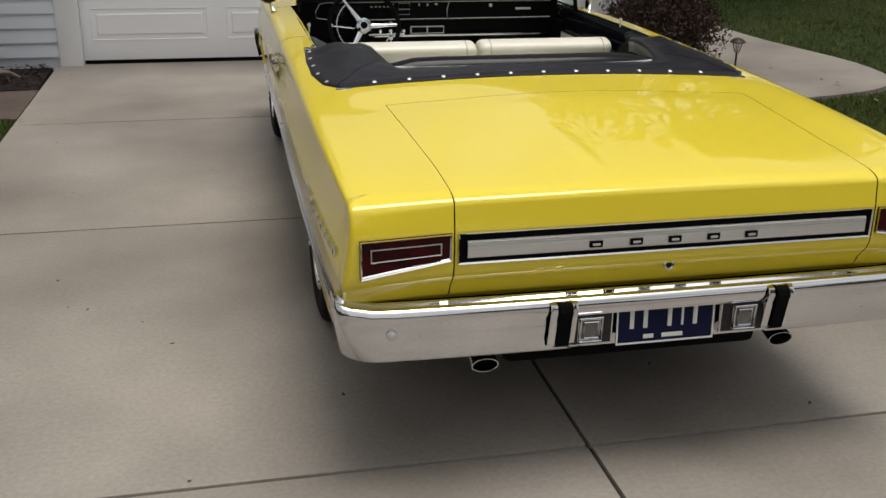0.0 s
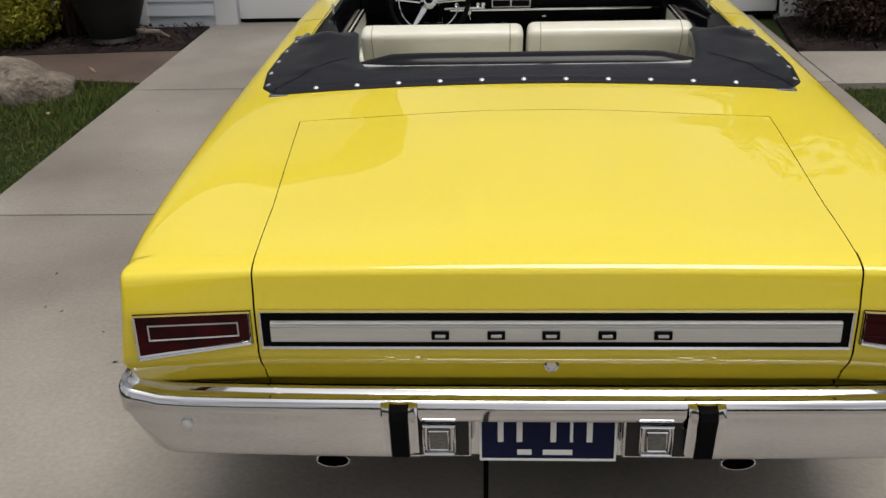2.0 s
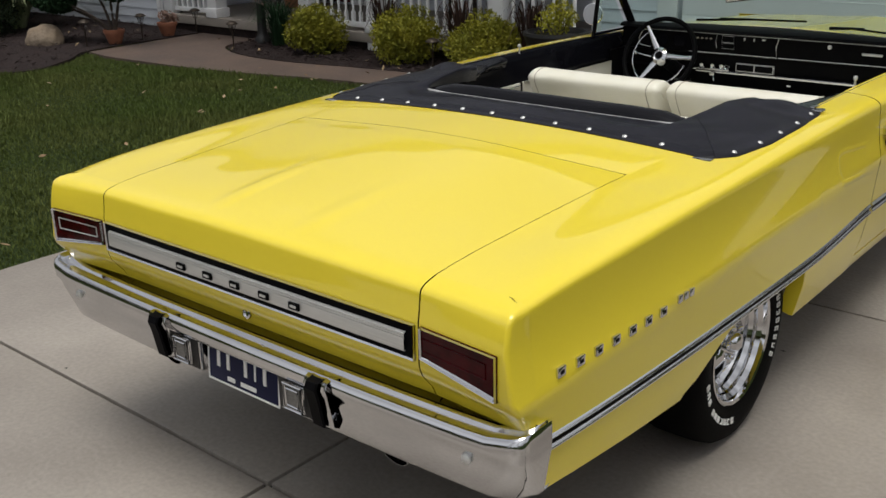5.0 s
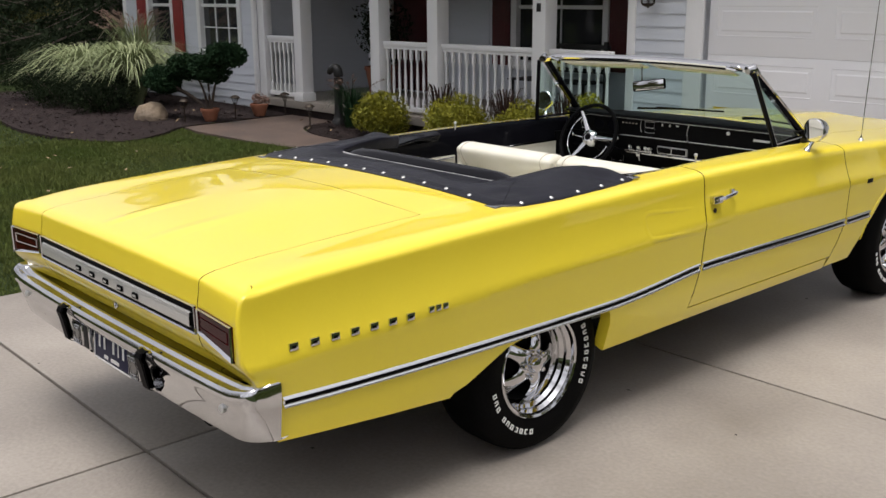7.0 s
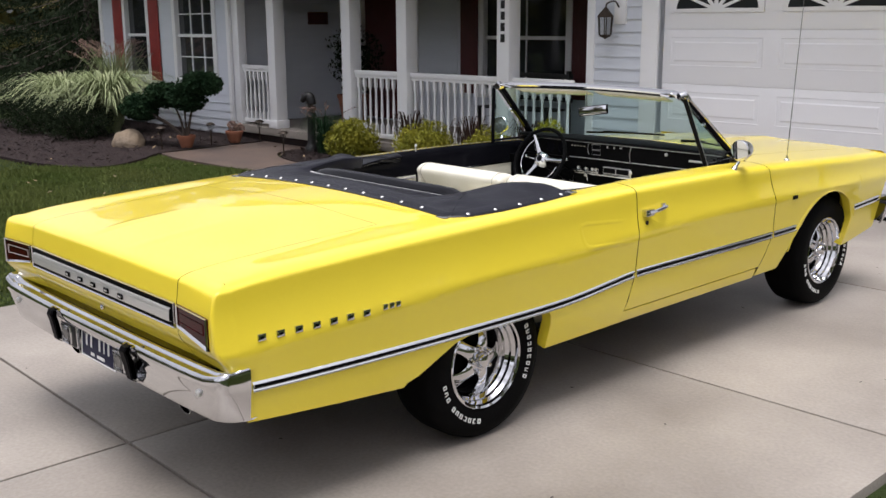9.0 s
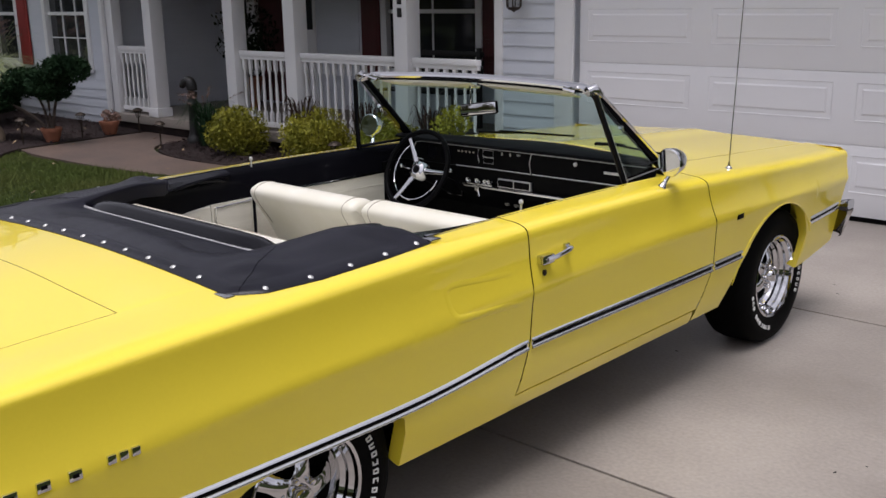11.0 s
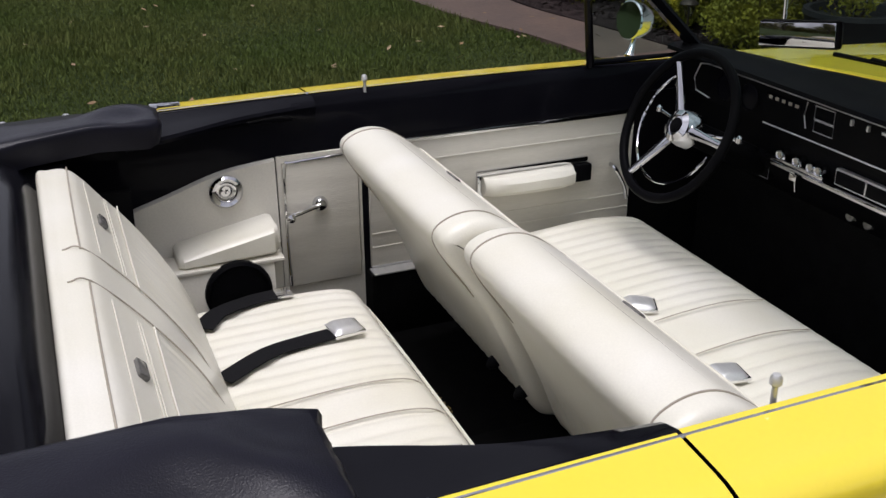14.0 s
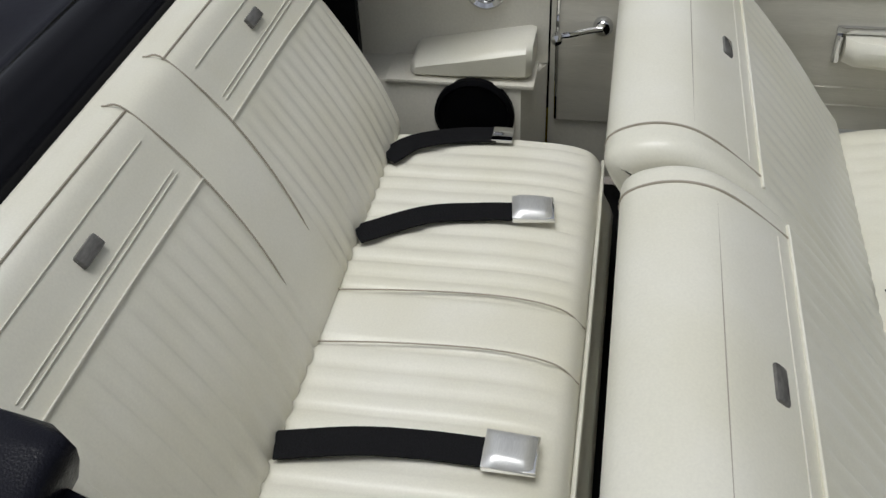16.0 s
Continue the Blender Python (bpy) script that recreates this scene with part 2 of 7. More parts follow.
def boxed(x0, x1, y0, y1, z0, z1, bevel=0.0):
    bm = bmesh.new()
    box(bm, x0, x1, y0, y1, z0, z1, bevel)
    return bm


def cone(bm, r0, r1, h, seg=20, m=None, caps=True):
    """A frustum along +z from the origin."""
    r = bmesh.ops.create_cone(bm, cap_ends=caps, segments=seg, radius1=r0, radius2=r1, depth=h)
    bmesh.ops.translate(bm, vec=(0, 0, h / 2), verts=r["verts"])
    if m is not None:
        bmesh.ops.transform(bm, matrix=m, verts=r["verts"])
    return r["verts"]


def along(a, b):
    """The pose that lays +z from a to b."""
    d = Vector(b) - Vector(a)
    return Matrix.Translation(a) @ d.to_track_quat("Z", "Y").to_matrix().to_4x4()


def rod(bm, a, b, r, r1=None, seg=10):
    return cone(bm, r, r if r1 is None else r1, (Vector(b) - Vector(a)).length, seg, along(a, b))


def lathe(bm, prof, seg=24, m=None, caps=True):
    """Revolves (radius, height) pairs about z."""
    rings = []
    for r, z in prof:
        rings.append([bm.verts.new((r * math.cos(2 * math.pi * i / seg), r * math.sin(2 * math.pi * i / seg), z)) for i in range(seg)])
    for a, b in zip(rings, rings[1:]):
        for i in range(seg):
            j = (i + 1) % seg
            bm.faces.new((a[i], a[j], b[j], b[i]))
    for ring in ((rings[0], rings[-1]) if caps else ()):
        if prof[rings.index(ring)][0] > 1e-4:
            bm.faces.new(ring)
    vs = [v for ring in rings for v in ring]
    if m is not None:
        bmesh.ops.transform(bm, matrix=m, verts=vs)
    return vs


def grid(bm, rows, close=False):
    """A surface through rows of points."""
    vs = [[bm.verts.new(p) for p in row] for row in rows]
    for a, b in zip(vs, vs[1:]):
        n = len(a)
        for i in range(n if close else n - 1):
            j = (i + 1) % n
            bm.faces.new((a[i], a[j], b[j], b[i]))
    return vs


def spline(pts, n):
    """Catmull-Rom through points, n steps a span."""
    p = [Vector(q) for q in pts]
    p = [2 * p[0] - p[1]] + p + [2 * p[-1] - p[-2]]
    out = []
    for i in range(1, len(p) - 2):
        for k in range(n):
            t = k / n
            out.append(0.5 * (2 * p[i] + (p[i + 1] - p[i - 1]) * t + (2 * p[i - 1] - 5 * p[i] + 4 * p[i + 1] - p[i + 2]) * t * t
                              + (3 * p[i] - p[i - 1] - 3 * p[i + 1] + p[i + 2]) * t ** 3))
    out.append(p[-2].copy())
    return out


def tube(bm, pts, r, seg=8, closed=False):
    """A round bar through points; r may be a list."""
    pts = [Vector(p) for p in pts]
    n = len(pts)
    rings, up = [], Vector((0, 0, 1))
    for i, p in enumerate(pts):
        d = (pts[(i + 1) % n] - pts[i - 1]) if closed else (pts[min(i + 1, n - 1)] - pts[max(i - 1, 0)])
        d.normalize()
        s = d.cross(up)
        if s.length < 0.05:
            s = d.cross(Vector((1, 0, 0)))
        s.normalize()
        u = s.cross(d)
        rad = r[i] if isinstance(r, (list, tuple)) else r
        rings.append([p + rad * (math.cos(2 * math.pi * k / seg) * s + math.sin(2 * math.pi * k / seg) * u) for k in range(seg)])
    if closed:
        rings.append(rings[0])
    vs = grid(bm, rings, close=True)
    if not closed:
        bm.faces.new(vs[0]), bm.faces.new(vs[-1])
    else:
        bmesh.ops.remove_doubles(bm, verts=vs[0] + vs[-1], dist=1e-6)


def interp(table, x):
    """Smooth interpolation in (x, value) pairs."""
    if x <= table[0][0]:
        return table[0][1]
    for (a, u), (b, v) in zip(table, table[1:]):
        if x <= b:
            t = (x - a) / (b - a)
            return u + (v - u) * t
    return table[-1][1]


def smooth_table(table, steps=8):
    """The same table rounded by a spline."""
    return [(p[0], p[1]) for p in spline([(a, b, 0) for a, b in table], steps)]


def lerp(a, b, t):
    return a + (b - a) * t


# ---- ground ----
def flat(points, z, thickness=0.0):
    """A polygon in plan, as a slab down from z."""
    bm = bmesh.new()
    f = bm.faces.new([bm.verts.new((x, y, z)) for x, y in points])
    if thickness:
        r = bmesh.ops.extrude_face_region(bm, geom=[f])
        bmesh.ops.translate(bm, vec=(0, 0, -thickness), verts=[v for v in r["geom"] if isinstance(v, bmesh.types.BMVert)])
    return bm


def curve2(points, n=6):
    return [(p.x, p.y) for p in spline([(x, y, 0) for x, y in points], n)]


GROUND_Z = -0.05
tagged(finish("ground", flat([(-400, -400), (400, -400), (400, 400), (-400, 400)], GROUND_Z), GRASS_SOIL, smooth=False), "green lawn soil under mown grass", "lawn", kind="structure")

driveway = tagged(empty("driveway"), "light grey broom-finished concrete driveway with saw-cut joints", "driveway", kind="structure")
part("joint_bed", flat([(-2.64, -14), (2.19, -14), (2.19, 5.9), (-2.64, 5.9)], -0.022, 0.1), JOINT, driveway, smooth=False)
SLAB_X = (-2.66, -0.135, 2.21)
SLAB_Y = (-14.0, -11.0, -8.4, -6.0, -3.54, -1.145, 1.245, 3.58, 5.92)
for x0, x1 in zip(SLAB_X, SLAB_X[1:]):
    for y0, y1 in zip(SLAB_Y, SLAB_Y[1:]):
        part("slab", boxed(x0 + 0.007, x1 - 0.007, y0 + 0.007, y1 - 0.007, -0.12, 0.0, 0.005), CONCRETE, driveway)

# the stamped path along the porch bed, and the concrete path on the other side
lawn_edge = curve2([(-2.67, 3.82), (-4.0, 4.05), (-5.2, 3.97), (-6.2, 3.75), (-7.0, 3.63), (-7.7, 3.6), (-8.5, 3.58), (-9.05, 3.66)])
bed_edge = [(-9.25, 5.49), (-8.06, 5.49)] + curve2([(-8.05, 5.3), (-7.95, 4.85), (-7.3, 4.52), (-6.4, 4.46), (-5.0, 4.66), (-2.67, 4.85)])
path = tagged(empty("walkway"), "brown stamped concrete walkway curving to the porch step", "walkway", kind="structure")
part("walkway_slab", flat(lawn_edge + bed_edge, -0.012, 0.1), STAMPED, path, smooth=False)
side = tagged(empty("side_path"), "plain grey concrete path curving away from the driveway", "path", kind="structure")
outer = curve2([(2.22, 3.55), (3.6, 3.6), (4.6, 4.0), (4.95, 5.0), (4.75, 7.6), (5.2, 14)])
inner = curve2([(3.9, 14), (3.5, 7.6), (3.55, 5.3), (3.2, 4.55), (2.22, 4.5)])
part("path_slab", flat(outer + inner, -0.006, 0.1), CONCRETE, side, smooth=False)


def bed(name, outline, z, label):
    """A mulched bed with a lumpy top and many bark chips."""
    bm = flat(outline, z, 0.12)
    ob = tagged(finish(name, bm, MULCH, smooth=False), label, "flower bed", kind="structure")
    return ob


porch_bed = curve2([(-2.69, 4.88), (-5.0, 4.69), (-6.4, 4.49), (-7.28, 4.55), (-7.92, 4.88), (-8.02, 5.3)]) + [(-8.02, 5.49), (-2.69, 5.84)]
side_bed = curve2([(-9.28, 5.3), (-9.2, 4.5), (-9.08, 3.64), (-8.7, 3.2), (-8.35, 2.6), (-8.6, 2.2), (-9.9, 1.95), (-11.4, 2.05), (-16, 2.8)]) + [(-16, 5.7), (-10.2, 5.58), (-9.28, 5.47)]
right_bed = curve2([(2.23, 4.53), (3.15, 4.58), (3.48, 5.3), (3.43, 7.6)]) + [(3.1, 7.6), (3.1, 5.84), (2.4, 5.84)]
bed("mulch_porch", porch_bed, -0.01, "dark shredded bark mulch bed before the porch")
bed("mulch_side", side_bed, -0.005, "dark mulch bed with fallen leaves below the window")
bed("mulch_right", right_bed, -0.01, "dark mulch bed between garage and side path")

# ---- house ----
GY = 5.85        # the garage front
PY = 5.57        # the porch posts
BY = 7.6         # the porch back wall
house = tagged(empty("house"), "pale grey sided house with white trim, covered porch and garage", "house")


def wall_mesh(x0, x1, y0, y1, z0, z1, holes=()):
    """A wall of boxes around rectangular holes (x0, x1, z0, z1), which run through it."""
    bm = bmesh.new()
    xs = sorted({x0, x1, *[h[0] for h in holes], *[h[1] for h in holes]})
    for a, b in zip(xs, xs[1:]):
        cuts = sorted([(h[2], h[3]) for h in holes if h[0] <= a and h[1] >= b])
        z = z0
        for c, d in cuts:
            if c > z:
                box(bm, a, b, y0, y1, z, c)
            z = d
        if z < z1:
            box(bm, a, b, y0, y1, z, z1)
    return bm


def siding(x0, x1, y, z0, z1, holes=(), pitch=0.115, front=True, axis="x"):
    """Lapped boards on a wall face at y, cut round holes; each board leans out at its foot."""
    z = z0
    while z < z1 - 0.01:
        top = min(z + pitch, z1)
        spans = [(x0, x1)]
        for h in holes:
            if h[2] < top - 0.01 and h[3] > z + 0.01:
                spans = [s for a, b in spans for s in ((a, min(b, h[0])), (max(a, h[1]), b)) if s[1] - s[0] > 0.02]
        for a, b in spans:
            bm = bmesh.new()
            sec = [(0, z), (-0.016, z), (-0.016, z + 0.008), (-0.004, top), (0, top)]
            ends = []
            for u in (a, b):
                ends.append([bm.verts.new((u, y + d, zz) if axis == "x" else (y - d, u, zz)) for d, zz in sec])
            for i in range(5):
                j = (i + 1) % 5
                bm.faces.new((ends[0][i], ends[0][j], ends[1][j], ends[1][i]))
            bm.faces.new(ends[0]), bm.faces.new(ends[1])
            part("siding_board", bm, SIDING, house, smooth=False)
        z = top


DX0, DX1, DZ1 = -2.42, 2.42, 2.2
gh = [(DX0, DX1, -0.1, DZ1)]
part("garage_wall", wall_mesh(-3.32, 3.1, GY, GY + 0.18, -0.1, 2.8, gh), SIDING, house, smooth=False)
part("garage_side_wall", boxed(-3.3, -3.14, GY + 0.18, BY + 0.2, -0.1, 2.8), SIDING, house, smooth=False)
part("garage_far_wall", boxed(2.92, 3.08, GY + 0.18, 12.0, -0.1, 2.8), SIDING, house, smooth=False)
siding(-3.24, DX0 - 0.20, GY, 0.083, 2.75, pitch=0.129)
siding(DX1 + 0.20, 3.02, GY, 0.083, 2.75, pitch=0.129)
part("corner_board", boxed(-3.34, -3.24, GY - 0.025, GY + 0.1, -0.02, 2.75, 0.004), WHITE, house)
part("corner_board", boxed(3.02, 3.12, GY - 0.025, GY + 0.1, -0.02, 2.75, 0.004), WHITE, house)
part("garage_trim", boxed(DX0 - 0.20, DX0, GY - 0.03, GY + 0.12, 0.0, DZ1 + 0.14, 0.004), WHITE, house)
part("garage_trim", boxed(DX1, DX1 + 0.20, GY - 0.03, GY + 0.12, 0.0, DZ1 + 0.14, 0.004), WHITE, house)
part("garage_trim", boxed(DX0, DX1, GY - 0.03, GY + 0.12, DZ1, DZ1 + 0.14, 0.004), WHITE, house)

gdoor = part("garage_door", boxed(DX0, DX1, GY + 0.1, GY + 0.13, 0.02, DZ1), GARAGE_WHITE, house, "white sectional garage door with raised panels and sunburst windows")
part("door_seal", boxed(DX0, DX1, GY + 0.085, GY + 0.12, 0.0, 0.03), BLACK_PLASTIC, gdoor)
SECT = (DZ1 - 0.03) / 4
COLS = 4
CW = (DX1 - DX0) / COLS
for k in range(4):
    z0 = 0.03 + k * SECT
    part("door_section", boxed(DX0, DX1, GY + 0.085, GY + 0.1, z0 + 0.0015, z0 + SECT - 0.0015, 0.002), GARAGE_WHITE, gdoor)
    for c in range(COLS):
        x0 = DX0 + c * CW + 0.09
        x1 = DX0 + (c + 1) * CW - 0.09
        za, zb = z0 + 0.185, z0 + SECT - 0.078
        bm = bmesh.new()
        if k < 3:
            rings = []
            for d, h in ((0, 0), (0.012, 0.010), (0.03, 0.010), (0.055, -0.004)):
                y = GY + 0.085 + h * (1 if h > 0 else 1)
                y = GY + 0.0845 - (0.004 if d == 0 else 0) + (0.006 if 0 < d < 0.04 else 0) - (0.006 if d > 0.04 else 0)
                rings.append([(x0 + d, y, za + d), (x1 - d, y, za + d), (x1 - d, y, zb - d), (x0 + d, y, zb - d)])
            vs = grid(bm, rings, close=True)
            bm.faces.new(vs[-1])
            part("raised_panel", bm, GARAGE_WHITE, gdoor, smooth=False)
        else:
            za, zb = z0 + 0.165, z0 + SECT - 0.03
            part("window_frame", boxed(x0, x1, GY + 0.068, GY + 0.086, za, zb, 0.004), GARAGE_WHITE, gdoor)
            cx, R, H = (x0 + x1) / 2, (x1 - x0) / 2 - 0.06, zb - za - 0.05
            for q in range(6):
                a0, a1 = math.pi * q / 6 + 0.035, math.pi * (q + 1) / 6 - 0.035
                pts = [(cx + 0.2 * R * math.cos((a0 + a1) / 2), za + 0.025 + 0.2 * H * math.sin((a0 + a1) / 2))]
                pts += [(cx + R * math.cos(lerp(a0, a1, i / 6)), za + 0.025 + H * math.sin(lerp(a0, a1, i / 6))) for i in range(7)]
                bm = bmesh.new()
                f = bm.faces.new([bm.verts.new((x, GY + 0.066, z)) for x, z in pts])
                r = bmesh.ops.extrude_face_region(bm, geom=[f])
                bmesh.ops.translate(bm, vec=(0, 0.012, 0), verts=[v for v in r["geom"] if isinstance(v, bmesh.types.BMVert)])
                part("pane", bm, DARK_PANE, gdoor, smooth=False)
part("garage_inside", boxed(-3.14, 2.92, GY + 0.19, GY + 0.22, 0, 2.8), BLACK_PLASTIC, house, smooth=False)

# porch
part("porch_floor", boxed(-10.1, -3.34, PY - 0.07, BY, 0.085, 0.2, 0.01), PORCH_DECK, house)
# set-back footing; the shadow under the deck edge is put into its dark colour
part("dark_footing", boxed(-10.1, -3.34, PY - 0.02, BY, -0.1, 0.085), MULCH, house, smooth=False)
DOORX = (-9.51, -8.45)
wins = [(-6.70, -5.06, 0.75, 2.3)]
ph = [(DOORX[0], DOORX[1], 0.2, 2.3)] + wins
part("porch_back_wall", wall_mesh(-10.1, -3.3, BY, BY + 0.18, -0.1, 2.8, ph), SIDING, house, smooth=False)
siding(-10.0, -3.34, BY, 0.22, 2.6, [(DOORX[0] - 0.42, DOORX[1] + 0.42, 0.2, 2.4), (-7.2, -4.6, 0.65, 2.4)], pitch=0.129)
# unseen ceiling, coloured dark so less light bounces onto the porch wall
part("unseen_dark_ceiling", boxed(-10.1, -3.34, PY - 0.1, BY, 2.45, 2.5), BARK, house, smooth=False)
# eave added out of view to keep sky light off the porch wall
part("shading_eave", boxed(-10.2, -3.34, PY - 0.62, PY - 0.1, 2.43, 2.53, 0.004), WHITE, house)
part("porch_beam", boxed(-10.1, -3.34, PY - 0.08, PY + 0.1, 2.2, 2.45, 0.004), WHITE, house)
part("front_door", boxed(DOORX[0] + 0.05, DOORX[1] - 0.05, BY + 0.05, BY + 0.1, 0.22, 2.25, 0.004), MAROON, house, "dark maroon front door in a white frame")
for x0, x1 in ((DOORX[0] - 0.08, DOORX[0] + 0.05), (DOORX[1] - 0.05, DOORX[1] + 0.08)):
    part("door_frame", boxed(x0, x1, BY - 0.03, BY + 0.12, 0.2, 2.35, 0.004), WHITE, house)
for x0, x1 in ((DOORX[0] - 0.36, DOORX[0] - 0.10), (DOORX[1] + 0.10, DOORX[1] + 0.36)):
    side_light = part("sidelight", boxed(x0, x1, BY - 0.02, BY + 0.02, 0.2, 2.35, 0.003), WHITE, house)
    part("pane", boxed(x0 + 0.05, x1 - 0.05, BY - 0.024, BY - 0.0205, 1.28, 2.3, 0.001), DARK_PANE, side_light, smooth=False)
part("door_plaque", boxed(-10.098, -10.075, 6.95, 7.35, 1.72, 1.92, 0.004), MAROON, house, "dark wooden plaque")


def window(x0, x1, y, z0, z1, shutters=None, cols=3, rows=4, name="window"):
    """A sash window facing -y with frame, sill, glazing bars and panes; shutters in a paint on both sides."""
    w = part(name, boxed(x0 + 0.05, x1 - 0.05, y + 0.06, y + 0.075, z0 + 0.05, z1 - 0.05), DARK_PANE, house, "white sash window with dark reflecting panes", smooth=False)
    for a in ((x0 - 0.05, x0 + 0.05, z0 - 0.05, z1 + 0.05), (x1 - 0.05, x1 + 0.05, z0 - 0.05, z1 + 0.05), (x0 + 0.05, x1 - 0.05, z1 - 0.05, z1 + 0.05), (x0 + 0.05, x1 - 0.05, z0 - 0.05, z0 + 0.05)):
        part("frame", boxed(a[0], a[1], y - 0.03, y + 0.08, a[2], a[3], 0.004), WHITE, w)
    part("sill", boxed(x0 - 0.08, x1 + 0.08, y - 0.06, y - 0.0302, z0 - 0.08, z0 - 0.02, 0.005), WHITE, w)
    zm = (z0 + z1) / 2
    part("meeting_rail", boxed(x0 + 0.05, x1 - 0.05, y + 0.02, y + 0.058, zm - 0.025, zm + 0.025, 0.003), WHITE, w)
    for i in range(1, cols):
        x = lerp(x0 + 0.05, x1 - 0.05, i / cols)
        part("glazing_bar", boxed(x - 0.009, x + 0.009, y + 0.04, y + 0.058, z0 + 0.05, z1 - 0.05), WHITE, w, smooth=False)
    for i in range(1, rows):
        if i * 2 == rows:
            continue
        z = lerp(z0 + 0.05, z1 - 0.05, i / rows)
        part("glazing_bar", boxed(x0 + 0.05, x1 - 0.05, y + 0.042, y + 0.056, z - 0.009, z + 0.009), WHITE, w, smooth=False)
    if shutters:
        for a, b in ((x0 - 0.42, x0 - 0.07), (x1 + 0.07, x1 + 0.42)):
            s = part("shutter", boxed(a, b, y - 0.035, y - 0.017, z0 - 0.03, z1 + 0.03, 0.004), shutters, w)
            k = z0 + 0.06
            while k < z1 - 0.08:
                part("slat", boxed(a + 0.05, b - 0.05, y - 0.042, y - 0.036, k, k + 0.03), shutters, w, smooth=False)
                k += 0.045
    return w


window(-6.70, -5.06, BY, 0.75, 2.3, MAROON, 2, 2)

# the wing beside the porch
WY = 5.6
wh = [(-12.05, -10.75, 0.8, 2.3), (-13.9, -13.0, 0.8, 2.3)]
part("wing_wall", wall_mesh(-14.9, -10.1, WY, WY + 0.18, -0.1, 2.8, wh), SIDING, house, smooth=False)
part("wing_side_wall", boxed(-10.28, -10.1, WY + 0.18, BY + 0.18, -0.1, 2.8), SIDING, house, smooth=False)
part("wing_end_wall", boxed(-14.9, -14.72, WY + 0.18, 12, -0.1, 2.8), SIDING, house, smooth=False)
siding(-14.8, -10.2, WY, 0.1, 2.75, pitch=0.129, holes=[(-12.13, -10.67, 0.72, 2.4), (-14.35, -12.55, 0.72, 2.4)])
siding(WY + 0.1, BY, -10.1, 0.22, 2.45, pitch=0.129, axis="y")
part("corner_board", boxed(-10.2, -10.085, WY - 0.025, WY + 0.1, -0.02, 2.75, 0.004), WHITE, house)
part("corner_board", boxed(-14.92, -14.8, WY - 0.025, WY + 0.1, -0.02, 2.75, 0.004), WHITE, house)
window(-12.05, -10.75, WY, 0.8, 2.3, None, 3, 4)
window(-13.9, -13.0, WY, 0.8, 2.3, SHUTTER_RED, 1, 2)
part("wing_inside", boxed(-14.7, -10.3, WY + 0.4, WY + 0.42, 0, 2.8), BLACK_PLASTIC, house, smooth=False)


def gable(x0, x1, y0, y1, z0, rise):
    """A roof with its ridge along x and eaves that overhang."""
    bm = bmesh.new()
    ym = (y0 + y1) / 2
    pr = [(y0 - 0.4, z0), (ym, z0 + rise), (y1 + 0.4, z0), (y1 + 0.4, z0 - 0.18), (ym, z0 + rise - 0.18), (y0 - 0.4, z0 - 0.18)]
    a = [bm.verts.new((x0 - 0.3, y, z)) for y, z in pr]
    b = [bm.verts.new((x1 + 0.3, y, z)) for y, z in pr]
    for i in range(6):
        j = (i + 1) % 6
        bm.faces.new((a[i], a[j], b[j], b[i]))
    bm.faces.new(a), bm.faces.new(b)
    return bm


def lean_to(x0, x1, y0, z0, y1, z1, name):
    """A single roof slope from the eaves up to a wall."""
    bm = bmesh.new()
    a, b = ([bm.verts.new((x, y, z)) for y, z in ((y0, z0), (y1, z1), (y1, z1 - 0.15), (y0, z0 - 0.15))] for x in (x0, x1))
    for i in range(4):
        j = (i + 1) % 4
        bm.faces.new((a[i], a[j], b[j], b[i]))
    bm.faces.new(a), bm.faces.new(b)
    part(name, bm, ROOFING, house, smooth=False)


lean_to(-15.2, -3.3, PY - 0.62, 2.70, BY + 0.15, 3.30, "porch_roof")
part("upper_wall", boxed(-14.9, -2.3, BY + 0.1, BY + 0.28, 2.8, 5.2), SIDING, house, smooth=False)
part("upper_side_wall", boxed(-2.48, -2.3, BY + 0.28, 12.2, 2.8, 5.2), SIDING, house, smooth=False)
part("roof", gable(-14.9, -2.3, BY + 0.3, 13.0, 5.35, 1.3), ROOFING, house, smooth=False)
part("roof", gable(-3.3, 3.1, GY, 12.5, 2.96, 1.2), ROOFING, house, smooth=False)
part("back_wall", boxed(-14.9, 3.08, 12, 12.2, -0.1, 5.2), SIDING, house, smooth=False)

POSTS = (-9.03, -7.22, -6.07, -4.30)
for x in POSTS:
    p = part("porch_post", boxed(x - 0.095, x + 0.095, PY - 0.06, PY + 0.13, 0.2 if x < -7 else 0.0, 2.2, 0.006), WHITE, house)
    part("post_base", boxed(x - 0.115, x + 0.115, PY - 0.08, PY + 0.15, 0.2, 0.32, 0.006), WHITE, p)
part("porch_post", boxed(-10.06, -9.95, PY - 0.04, PY + 0.1, 0.2, 2.2, 0.006), WHITE, house)


def baluster():
    bm = bmesh.new()
    box(bm, -0.019, 0.019, -0.019, 0.019, 0.0, 0.12)
    box(bm, -0.019, 0.019, -0.019, 0.019, 0.60, 0.74)
    lathe(bm, [(0.012, 0.115), (0.019, 0.13), (0.012, 0.145), (0.02, 0.24), (0.018, 0.38), (0.013, 0.56), (0.019, 0.58), (0.013, 0.605)], 8)
    return bm


